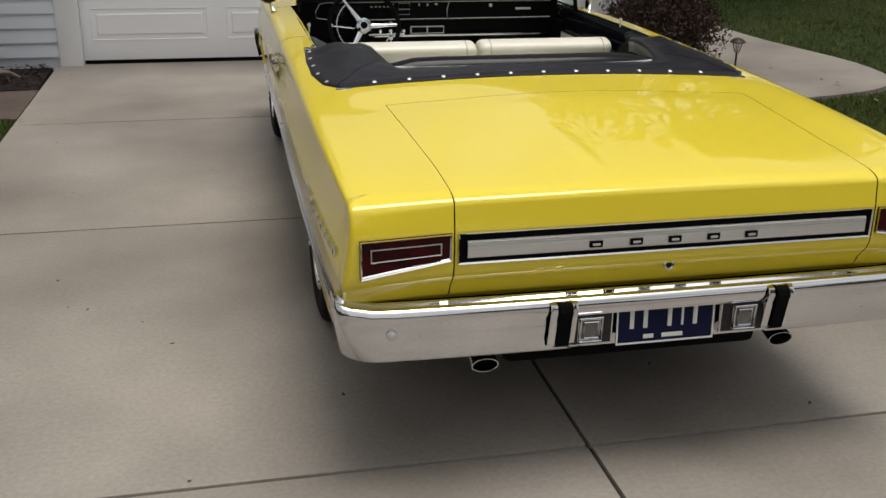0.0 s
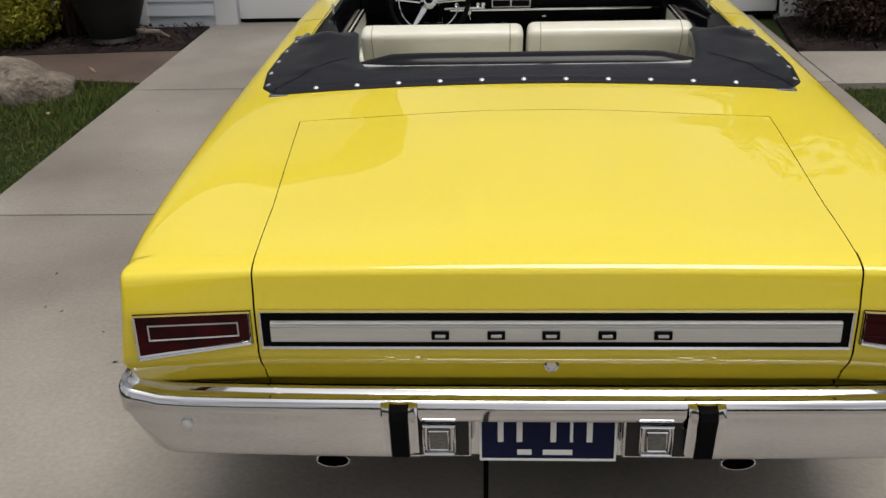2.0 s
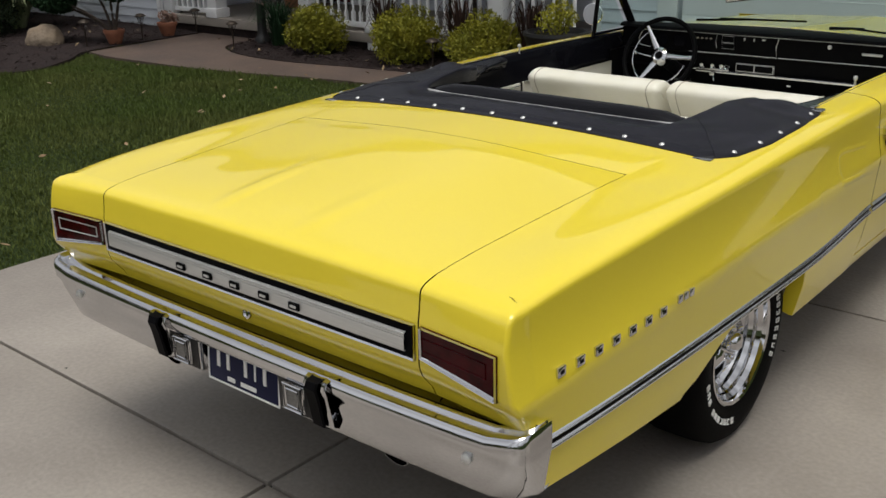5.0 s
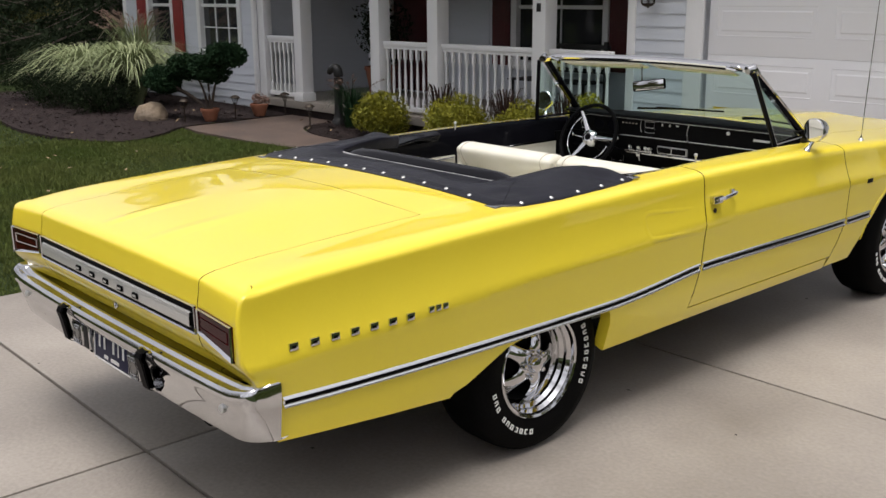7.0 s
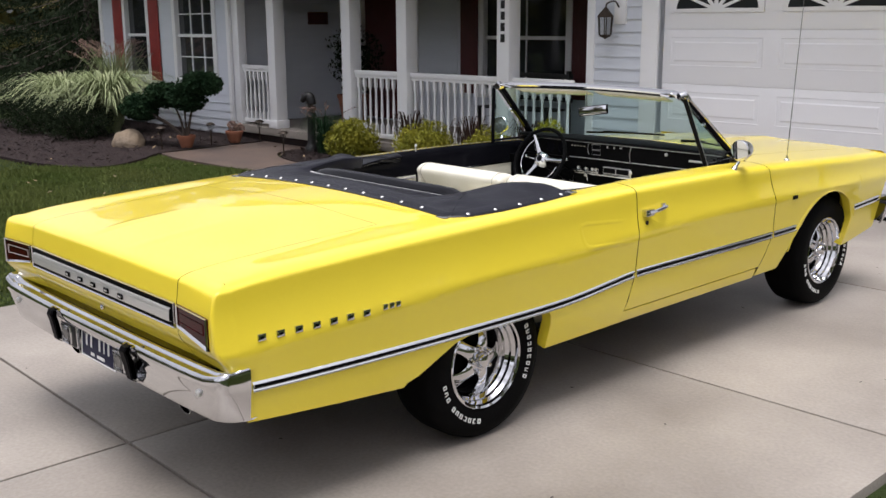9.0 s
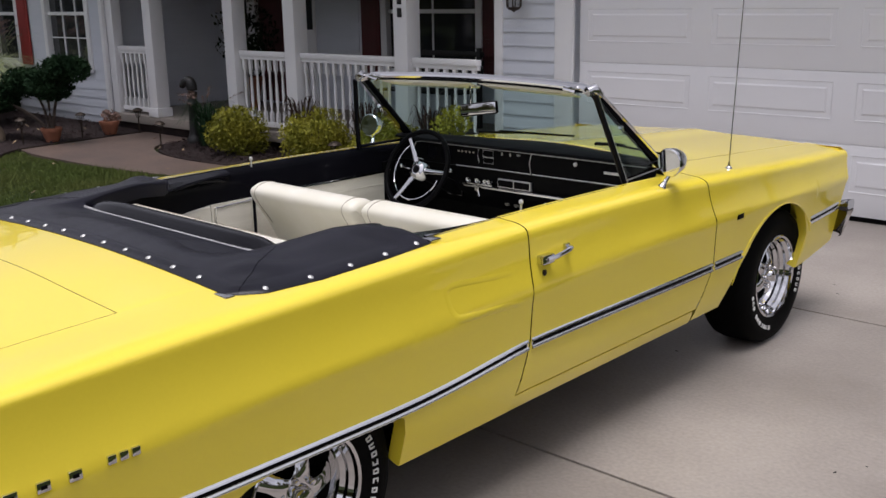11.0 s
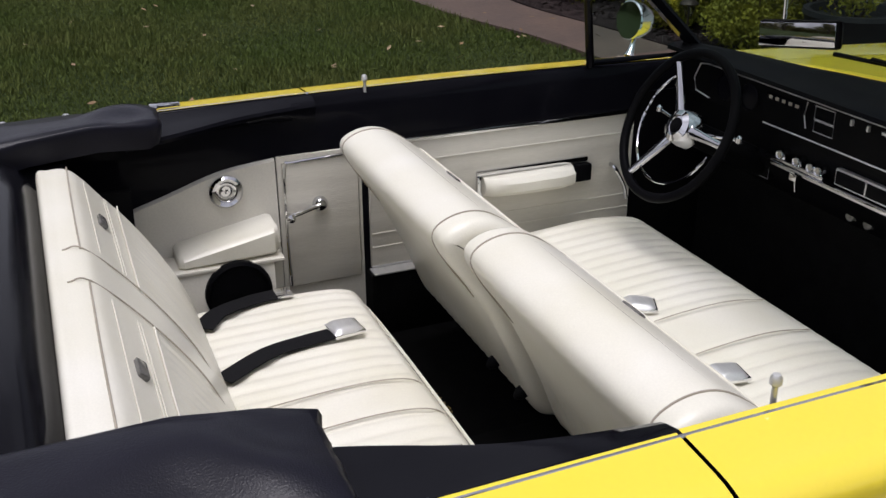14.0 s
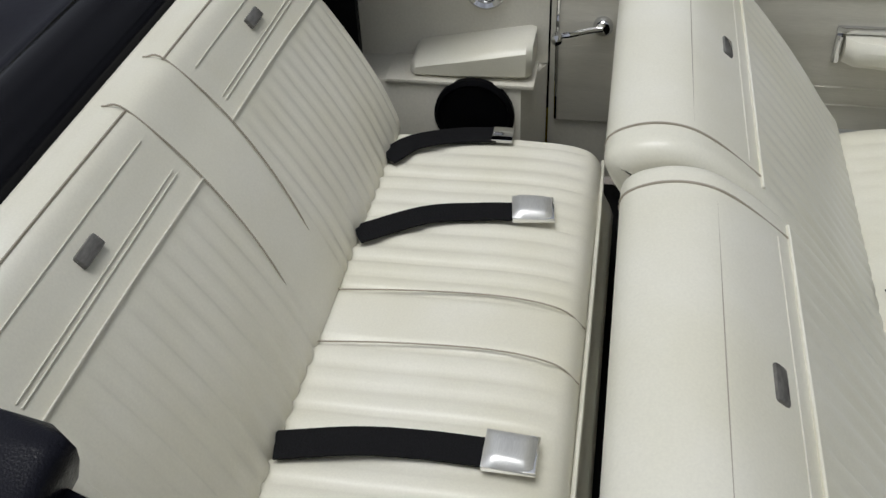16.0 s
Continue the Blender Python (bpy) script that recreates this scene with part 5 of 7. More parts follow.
for x0, x1 in ((-0.665, 0.016), (0.034, 0.72)):
    pad("backrest", [(y + (0.012 if x0 > 0 else -0.012), z) for y, z in FB], x0, x1, LEATHER, front_seat, [(x0 + 0.05, x1 - 0.05, 15)], lambda y, z: max(0.0, min(1.0, (0.862 - z) * 25)) if y > 1.15 else 0.0, r=0.030)
    dy = 0.012 if x0 > 0 else -0.012
    seam([(x0 + 0.03, 1.082 + dy, 0.9275), (lerp(x0, x1, 0.5), 1.082 + dy, 0.9280), (x1 - 0.03, 1.082 + dy, 0.9275)], front_seat, 0.0020)
    seam([(x0 + 0.03, 1.178 + dy, 0.864), (lerp(x0, x1, 0.5), 1.178 + dy, 0.8645), (x1 - 0.03, 1.178 + dy, 0.864)], front_seat, 0.0026, material=LEATHER)
    for q in (0.30, 0.42):
        seam([(x0 + 0.07, lerp(1.082, 1.178, q + 0.4) + dy, lerp(0.9275, 0.864, q + 0.4) + 0.002), (x1 - 0.07, lerp(1.082, 1.178, q + 0.4) + dy, lerp(0.9275, 0.864, q + 0.4) + 0.002)], front_seat, 0.0012, "stitch_line", LEATHER_TRIM)
    xi = x1 - 0.055 if x0 < 0 else x0 + 0.055
    seam([(xi, y + dy, z) for y, z in ((1.06, 0.75), (0.985, 0.86), (0.972, 0.905), (1.005, 0.9305), (1.055, 0.9365), (1.105, 0.9185), (1.18, 0.8605))], front_seat, 0.0020)
    xo = x0 + 0.05 if x0 < 0 else x1 - 0.05
    seam([(xo, y + dy, z) for y, z in ((1.06, 0.75), (0.985, 0.86), (0.972, 0.905), (1.005, 0.9305), (1.055, 0.9365), (1.105, 0.9185), (1.18, 0.8605))], front_seat, 0.0020)
    c = (x0 + x1) / 2
    bm = bmesh.new()
    box(bm, -0.026, 0.026, -0.009, 0.009, -0.004, 0.005, 0.004)
    bmesh.ops.transform(bm, matrix=Matrix.Translation((c - 0.012, 1.140 + dy, 0.893)) @ pose(0, 0, 0, -38, 0, 0), verts=bm.verts)
    part("crest", bm, CLEAR_LENS, front_seat, "small grey metal crest")
    bm = bmesh.new()
    lathe(bm, [(0.014, 0), (0.014, 0.01), (0.006, 0.022), (0.0, 0.024)], 12, Matrix.Translation((xi, 1.10, 0.59)) @ pose(0, 0, 0, 120, 0, 0))
    part("release_knob", bm, BLACK_PLASTIC, front_seat)
for x in (-0.08, 0.08):
    seam([(x, 1.42, 0.560), (x, 1.58, 0.5805), (x, 1.72, 0.585), (x, 1.83, 0.568)], front_seat)
belt("lap_belt", [(-0.20, 1.425, 0.566), (-0.175, 1.46, 0.572), (-0.155, 1.50, 0.578)], 0.05, True)
belt("lap_belt", [(0.165, 1.42, 0.566), (0.175, 1.455, 0.571), (0.182, 1.495, 0.578)], 0.05, True)

LIP = smooth_table([(0.46, 0.615), (0.578, 0.652), (0.716, 0.710), (0.816, 0.736), (0.943, 0.757)])
# ---- inner sides: quarter trim, pillar panel, door card ----
for s in (1, -1):
    X = s * 0.762
    # painted inner metal under the belt line
    bm = bmesh.new()
    rows = []
    for i in range(41):
        y = lerp(0.20, 2.02, i / 40)
        zt = z_shoulder(y)
        rows.append([(s * 0.770, y, 0.60), (s * 0.770, y, 0.84), (s * 0.772, y, 0.90), (s * 0.776, y, zt - 0.035), (s * 0.782, y, zt - 0.006), (s * 0.793, y, zt + 0.004), (s * 0.803, y, zt + 0.003)])
    grid(bm, rows)
    part("inner_rail", bm, BLACK_PAINT, car, "gloss black painted inner belt rail")
    seam([(s * 0.806, y, z_shoulder(y) + 0.004) for y in (0.52, 0.8, 1.1, 1.4, 1.72)], car, 0.0032, "belt_moulding", CHROME)
    # black lip from the boot's end to the door
    bm = bmesh.new()
    rows = []
    for i in range(15):
        t = i / 14
        y = lerp(0.46, 0.935, t)
        zt, xi = z_shoulder(y), interp(LIP, y)
        rows.append([(s * 0.800, y, zt + 0.0045), (s * 0.786, y, zt + 0.001), (s * lerp(xi, 0.786, 0.4), y, zt - 0.004), (s * xi, y, zt - 0.009), (s * (xi - 0.004), y, zt - 0.016), (s * xi, y, zt - 0.026), (s * 0.768, y, zt - 0.05)])
    grid(bm, rows)
    part("quarter_lip", bm, BLACK_PAINT, car)
    # quarter card with a curved upper edge
    bm = bmesh.new()
    top = smooth_table([(0.30, 0.66), (0.435, 0.745), (0.55, 0.785), (0.684, 0.828), (0.82, 0.845)])
    rows = []
    for i in range(25):
        y = lerp(0.30, 0.822, i / 24)
        t = interp(top, y)
        k = 0.115 if y < 0.79 else lerp(0.115, 0.012, min(1, (y - 0.79) / 0.02))
        rows.append([(X - s * k, y, 0.34), (X - s * k, y, 0.605), (X - s * (k - 0.008), y, 0.617), (X - s * 0.012, y, 0.621), (X - s * 0.008, y, 0.63), (X - s * 0.006, y, t - 0.03), (X - s * 0.006, y, t - 0.006), (X + s * 0.004, y, t)])
    grid(bm, rows)
    q = part("quarter_card", bm, LEATHER_TRIM, car, "smooth cream quarter trim panel")
    bm = bmesh.new()
    my = Matrix.Translation((X - s * 0.006, 0.694, 0.777)) @ pose(0, 0, 0, 0, -90 * s, 0)
    lathe(bm, [(0.042, 0.0), (0.042, 0.008), (0.036, 0.014), (0.028, 0.010), (0.026, 0.002), (0.018, 0.0), (0.0, 0.003)], 28, my)
    part("vent", bm, CHROME, q, "round chrome vent")
    # armrest wedge
    bm = bmesh.new()
    rows = []
    for y, z0, z1, d in ((0.550, 0.624, 0.650, 0.095), (0.562, 0.623, 0.660, 0.106), (0.68, 0.626, 0.682, 0.108), (0.786, 0.630, 0.702, 0.106), (0.798, 0.634, 0.698, 0.095)):
        xx = X - s * 0.002
        rows.append([(xx, y, z0), (xx - s * (d - 0.012), y, z0), (xx - s * d, y, z0 + 0.01), (xx - s * d, y, z1 - 0.012), (xx - s * (d - 0.014), y, z1), (xx, y, z1 + 0.002)])
    vs = grid(bm, rows, close=True)
    bm.faces.new(vs[0]), bm.faces.new(vs[-1])
    part("armrest", bm, LEATHER, q, "white padded wedge armrest")
    bm = bmesh.new()
    lathe(bm, [(0.083, 0.0), (0.083, 0.012), (0.075, 0.018), (0.07, 0.010), (0.03, 0.014), (0.0, 0.016)], 32, Matrix.Translation((X - s * 0.114, 0.684, 0.553)) @ pose(0, 0, 0, 0, -90 * s, 0))
    part("loudspeaker", bm, BLACK_PLASTIC, q, "round black loudspeaker grille")
    part("ledge", boxed(X - s * 0.12, X - s * 0.010, 0.50, 0.805, 0.616, 0.626, 0.004), LEATHER_TRIM, q)
    # pillar panel with the window crank
    part("pillar_panel_back", boxed(X - s * 0.004, X + s * 0.006, 0.826, 1.048, 0.34, 0.846), LEATHER_TRIM, car, smooth=False)
    pp = part("pillar_panel", boxed(X - s * 0.012, X - s * 0.002, 0.838, 1.038, 0.485, 0.832, 0.008), WOODGRAIN_CARD, car, "cream grained panel edged in chrome")
    seam([(X - s * 0.012, 0.842, 0.49), (X - s * 0.013, 0.840, 0.70), (X - s * 0.013, 0.845, 0.822), (X - s * 0.013, 0.87, 0.832), (X - s * 0.013, 1.036, 0.838)], pp, 0.0035, "edge_moulding", CHROME)
    cr = Vector((X - s * 0.02, 0.93, 0.712))
    bm = bmesh.new()
    lathe(bm, [(0.020, 0), (0.020, 0.010), (0.014, 0.018), (0.0, 0.02)], 20, Matrix.Translation(cr + Vector((s * 0.008, 0, 0))) @ pose(0, 0, 0, 0, -90 * s, 0))
    tube(bm, spline([cr + Vector((-s * 0.008, 0, 0)), cr + Vector((-s * 0.012, -0.03, -0.004)), cr + Vector((-s * 0.022, -0.06, -0.008)), cr + Vector((-s * 0.024, -0.088, -0.012))], 4), 0.006, 8)
    lathe(bm, [(0.008, 0), (0.012, 0.01), (0.011, 0.024), (0.0, 0.03)], 12, Matrix.Translation(cr + Vector((-s * 0.02, -0.088, -0.012))) @ pose(0, 0, 0, 0, -90 * s, 0))
    part("window_crank", bm, CHROME, pp, "chrome window crank")
    part("pillar_gap", boxed(X - s * 0.003, X + s * 0.006, 1.048, 1.066, 0.34, 0.846), BLACK_PAINT, car, smooth=False)
    # door card
    dc = part("door_card", boxed(X - s * 0.012, X + s * 0.004, 1.066, 1.872, 0.50, 0.852, 0.005), WOODGRAIN_CARD, car, "cream grained vinyl door card")
    part("upper_moulding", boxed(X - s * 0.018, X - s * 0.010, 1.066, 1.872, 0.846, 0.858, 0.003), CHROME, dc)
    part("lower_moulding", boxed(X - s * 0.014, X - s * 0.010, 1.066, 1.872, 0.500, 0.506, 0.002), SILVER, dc)
    for z in (0.56, 0.60, 0.79):
        seam([(X - s * 0.0122, 1.07, z), (X - s * 0.0124, 1.45, z + 0.002), (X - s * 0.0122, 1.868, z)], dc, 0.0022, "pressed_line", LEATHER_TRIM)
    bm = bmesh.new()
    rows = []
    for y, d in ((1.39, 0.03), (1.41, 0.05), (1.50, 0.062), (1.62, 0.062), (1.66, 0.05), (1.668, 0.03)):
        xx = X - s * 0.010
        rows.append([(xx, y, 0.668), (xx - s * (d - 0.012), y, 0.668), (xx - s * d, y, 0.680), (xx - s * d, y, 0.705), (xx - s * (d - 0.014), y, 0.718), (xx, y, 0.720)])
    vs = grid(bm, rows, close=True)
    bm.faces.new(vs[0]), bm.faces.new(vs[-1])
    part("armrest", bm, LEATHER, dc, "white padded armrest")
    part("armrest_base", boxed(X - s * 0.022, X - s * 0.011, 1.372, 1.72, 0.722, 0.737, 0.004), CHROME, dc)
    part("armrest_base", boxed(X - s * 0.026, X - s * 0.011, 1.372, 1.386, 0.662, 0.722, 0.004), CHROME, dc)
    part("door_pull", boxed(X - s * 0.04, X - s * 0.011, 1.672, 1.725, 0.668, 0.720, 0.008), BLACK_PLASTIC, dc)
    bm = bmesh.new()
    tube(bm, spline([(X - s * 0.015, 1.80, 0.70), (X - s * 0.04, 1.80, 0.695), (X - s * 0.045, 1.83, 0.64), (X - s * 0.045, 1.84, 0.60)], 4), 0.006, 8)
    part("window_crank", bm, CHROME, dc)
    part("kick_panel", boxed(X - s * 0.006, X + s * 0.004, 1.876, 2.17, 0.32, 0.90), BLACK_PLASTIC, car, smooth=False)
    part("sill_carpet", boxed(X - s * 0.05, X + s * 0.004, 1.05, 1.876, 0.30, 0.495, 0.01), CARPET, car)
    part("scuff_plate", boxed(X - s * 0.055, X - s * 0.01, 1.06, 1.86, 0.4955, 0.499), SILVER, car)
    # lock pins
    bm = bmesh.new()
    lathe(bm, [(0.004, 0), (0.004, 0.028), (0.008, 0.032), (0.008, 0.040), (0.005, 0.045), (0.0, 0.046)], 12, Matrix.Translation((s * 0.786, 1.075, z_shoulder(1.075) - 0.004)))
    part("lock_pin", bm, SILVER, car, "chrome door lock pin")

# ---- dash ----
dash = empty("dashboard")
dash.parent = car
dash["label"] = "black padded dashboard with chrome outlines"
bm = bmesh.new()
pr = [(1.995, 1.034), (1.975, 1.028), (1.972, 1.018), (1.985, 1.014), (2.004, 1.010), (2.010, 0.905), (2.030, 0.898), (2.040, 0.822), (2.022, 0.812), (2.026, 0.80), (2.08, 0.74), (2.14, 0.68)]
rows = []
for k in range(31):
    x = lerp(-0.765, 0.765, k / 30)
    u = x / 0.765
    yf, zf = 2.078 + 0.20 * (1 - u * u), max(0.985 + 0.035 * (1 - u * u), z_top(x, 2.085 + 0.20 * (1 - u * u)) + 0.016)
    rim = [(yf, zf), (lerp(2.0, yf, 0.66), max(zf, 1.025) + 0.006), (lerp(2.0, yf, 0.33), max(zf, 1.03) + 0.006)]
    drop = 0.0
    rows.append([(x, y, z - drop) for y, z in rim + pr])
grid(bm, rows)
part("pad", bm, BLACK_PLASTIC, dash, "grained black crash pad", angle=50)
part("firewall", boxed(-0.76, 0.76, 2.13, 2.16, 0.30, 0.90), CARPET, dash)


def dash_line(pts, r=0.0022, material=None):
    bm = bmesh.new()
    tube(bm, pts, r, 6)
    part("outline", bm, material or SILVER, dash, "thin chrome outline")


def dash_frame(x0, x1, z0, z1, y, r=0.0016):
    bm = bmesh.new()
    tube(bm, [(x0, y, z0), (x0, y, z1), (x1, y, z1), (x1, y, z0)], r, 6, closed=True)
    part("outline", bm, SILVER, dash)


DY = 2.0025
# instrument panel outline, divider, glove-box outline
dash_line([(-0.598, DY + 0.004, 0.912), (-0.658, DY + 0.003, 0.921), (-0.666, DY, 0.955), (-0.640, DY - 0.002, 1.0), (-0.60, DY - 0.003, 1.0065), (-0.30, DY - 0.003, 1.0065), (0.107, DY - 0.003, 1.0065)], 0.0022)
dash_line([(0.107, DY - 0.002, 1.006), (0.094, DY, 0.96), (0.099, DY + 0.004, 0.909), (-0.12, DY + 0.004, 0.909), (-0.37, DY + 0.004, 0.907)], 0.0022)
dash_line([(0.107, DY - 0.003, 1.0065), (0.40, DY - 0.003, 1.0065), (0.72, DY - 0.003, 1.0055)], 0.0026)
dash_line([(0.108, DY + 0.004, 0.909), (0.40, DY + 0.004, 0.910), (0.72, DY + 0.004, 0.911)], 0.0026)
dash_line([(-0.218, DY, 0.999), (-0.224, DY, 0.965), (-0.216, DY + 0.002, 0.934)], 0.0018)
dash_frame(-0.189, -0.125, 0.966, 0.998, DY - 0.001)
dash_frame(-0.189, -0.125, 0.935, 0.962, DY + 0.001, 0.0010)
part("dial_window", boxed(-0.364, -0.239, DY - 0.002, DY + 0.006, 0.972, 0.988, 0.002), BLACK_PAINT, dash)
for k in range(5):
    part("dial_mark", boxed(-0.352 + 0.024 * k, -0.340 + 0.024 * k, DY - 0.003, DY + 0.002, 0.976, 0.984), PIPING, dash, smooth=False)
part("switch", boxed(0.022, 0.038, DY - 0.006, DY + 0.004, 0.988, 0.995, 0.002), SILVER, dash)
for x in (-0.02, -0.07):
    part("switch", boxed(x - 0.003, x + 0.003, DY - 0.005, DY + 0.004, 0.982, 0.996, 0.001), SILVER, dash)
part("lower_bar", boxed(-0.33, 0.74, 2.012, 2.026, 0.806, 0.818, 0.004), CHROME, dash)
part("key_plate", boxed(-0.36, -0.15, 2.018, 2.03, 0.815, 0.828, 0.004), CHROME, dash)
rd = part("radio", boxed(-0.115, 0.084, 2.022, 2.045, 0.822, 0.864, 0.003), SILVER, dash)
for a, b in ((-0.110, -0.020), (-0.013, 0.079)):
    part("radio_face", boxed(a, b, 2.0185, 2.0225, 0.827, 0.859, 0.002), BLACK_PLASTIC, rd)
for x in (-0.295, -0.235, -0.185, -0.158):
    bm = bmesh.new()
    lathe(bm, [(0.014, -0.01), (0.015, 0.012), (0.011, 0.020), (0.008, 0.017), (0.0, 0.017)], 16, Matrix.Translation((x, 2.025, 0.842)) @ pose(0, 0, 0, 90, 0, 0))
    part("knob", bm, CHROME, dash)
bm = bmesh.new()
rod(bm, (-0.236, 2.015, 0.806), (-0.225, 2.012, 0.765), 0.005, 0.004, 8)
box(bm, -0.248, -0.222, 2.004, 2.008, 0.792, 0.81, 0.002)
part("ignition_key", bm, CHROME, dash)
for x in (-0.53, -0.43):
    bm = bmesh.new()
    lathe(bm, [(0.036, 0), (0.036, 0.004), (0.033, 0.006), (0.032, 0.002), (0.0, 0.002)], 28, Matrix.Translation((x, 2.006, 0.958)) @ pose(0, 0, 0, 90, 0, 0))
    part("gauge", bm, BLACK_PAINT, dash)
for x in (-0.112, -0.054):
    bm = bmesh.new()
    lathe(bm, [(0.014, -0.02), (0.014, 0.012), (0.010, 0.014), (0.0, 0.013)], 14, Matrix.Translation((x, 2.10, 0.729)) @ pose(0, 0, 0, 80, 0, 0))
    part("knob", bm, CLEAR_LENS, dash)
part("courtesy_button", boxed(0.145, 0.165, 2.05, 2.07, 0.765, 0.773, 0.002), WHITE, dash)
part("glove_latch", boxed(0.507, 0.60, 1.999, 2.008, 0.955, 0.967, 0.003), SILVER, dash)
bm = bmesh.new()
lathe(bm, [(0.010, 0), (0.010, 0.006), (0.005, 0.008), (0.0, 0.006)], 12, Matrix.Translation((0.355, 2.004, 0.982)) @ pose(0, 0, 0, 90, 0, 0))
part("glove_lock", bm, SILVER, dash)
part("heater_box", boxed(-0.466, -0.372, 2.05, 2.11, 0.744, 0.783, 0.004), BLACK_PLASTIC, dash)
dash_frame(-0.466, -0.372, 0.744, 0.783, 2.049, 0.0012)

# ---- steering wheel ----
sw = empty("steering_wheel")
sw.parent = car
sw["label"] = "thin black steering wheel with three chrome spokes"
SM = Matrix.Translation((-0.422, 1.79, 0.905)) @ pose(0, 0, 0, 64, 0, 0)
R = 0.192
bm = bmesh.new()
tube(bm, [SM @ Vector((R * math.cos(a), R * math.sin(a), 0.012)) for a in [2 * math.pi * i / 56 for i in range(56)]], 0.0125, 10, closed=True)
part("rim", bm, BLACK_PLASTIC, sw)
bm = bmesh.new()
lathe(bm, [(0.05, -0.03), (0.048, -0.005), (0.042, 0.012), (0.028, 0.02), (0.026, 0.014), (0.0, 0.016)], 28, SM)
part("hub", bm, CHROME, sw)
bm = bmesh.new()
lathe(bm, [(0.02, 0.0165), (0.012, 0.0185), (0.0, 0.0188)], 20, SM)
part("hub_badge", bm, BLACK_PLASTIC, sw)
for a in (126, 240, 0):
    a = radians(a)
    bm = bmesh.new()
    rows = []
    for r, w, z in ((0.035, 0.015, 0.0), (0.09, 0.012, 0.002), (0.14, 0.0098, 0.006), (0.188, 0.009, 0.012)):
        rows.append([SM @ Vector((r * math.cos(a) - q * math.sin(a), r * math.sin(a) + q * math.cos(a), z + d)) for q, d in ((-w, -0.004), (-w, 0.002), (-w * 0.3, 0.006), (w * 0.3, 0.006), (w, 0.002), (w, -0.004))])
    vs = grid(bm, rows, close=True)
    part("spoke", bm, CHROME, sw)
bm = bmesh.new()
tube(bm, [SM @ Vector((0.150 * math.cos(a), 0.150 * math.sin(a), 0.004)) for a in [radians(lerp(124, 345, i / 40)) for i in range(41)]], 0.0035, 6)
part("horn_ring", bm, CHROME, sw)
bm = bmesh.new()
rod(bm, SM @ Vector((0, 0, -0.03)), SM @ Vector((0, 0, -0.32)), 0.032, 0.036, 16)
part("column", bm, BLACK_PLASTIC, sw)
for q in ((-0.17, 0.02), (0.16, 0.03)):
    bm = bmesh.new()
    rod(bm, SM @ Vector((0, 0, -0.06)), SM @ Vector((q[0], q[1], -0.05)), 0.004, 0.004, 8)
    lathe(bm, [(0.0, -0.012), (0.009, -0.006), (0.009, 0.006), (0.0, 0.012)], 10, Matrix.Translation(SM @ Vector((q[0], q[1], -0.05))))
    part("stalk", bm, CHROME, sw)

# ---- windshield ----
ws = empty("windshield")
ws.parent = car
ws["label"] = "raked tinted windshield in a chrome-topped frame"


def ws_point(u, v):
    """u across (-1..1), v from base to header."""
    x = lerp(0.745, 0.662, v) * u
    yb, xb = 2.085 + 0.20 * (1 - u * u), 0.745 * u
    y = lerp(yb, 1.670 + 0.06 * (1 - u * u), v)
    z = lerp(max(0.985 + 0.035 * (1 - u * u), z_top(xb, yb) + 0.018), 1.352 + 0.012 * (1 - u * u), v)
    return (x, y, z)


bm = bmesh.new()
rows = [[ws_point(lerp(-0.985, 0.985, k / 24), lerp(0.0, 0.99, j / 8)) for k in range(25)] for j in range(9)]
grid(bm, rows)
pane = part("glass", bm, GLASS, ws, "clear green-tinted glass", angle=80)
pane.visible_shadow = False
bm = bmesh.new()
rows = []
for k in range(41):
    u = lerp(-1, 1, k / 40)
    p = Vector(ws_point(u, 1.0))
    drop = 0.012 * max(0, abs(u) - 0.93) / 0.07
    rows.append([(p.x, p.y + a, p.z + b - drop) for a, b in ((-0.012, -0.012), (-0.016, 0.004), (-0.008, 0.016), (0.012, 0.022), (0.032, 0.012), (0.036, -0.004), (0.02, -0.012))])
vs = grid(bm, rows, close=True)
bm.faces.new(vs[0]), bm.faces.new(vs[-1])
part("header_bar", bm, CHROME, ws, "chrome header bar")
bm = bmesh.new()
rows = []
for k in range(31):
    p = Vector(ws_point(lerp(-0.94, 0.94, k / 30), 1.0))
    rows.append([(p.x, p.y + a, p.z + b) for a, b in ((-0.013, -0.014), (-0.0175, -0.010), (-0.0165, -0.006), (-0.013, -0.006), (-0.011, -0.012))])
grid(bm, rows, close=True)
part("header_seal", bm, BLACK_PLASTIC, ws)
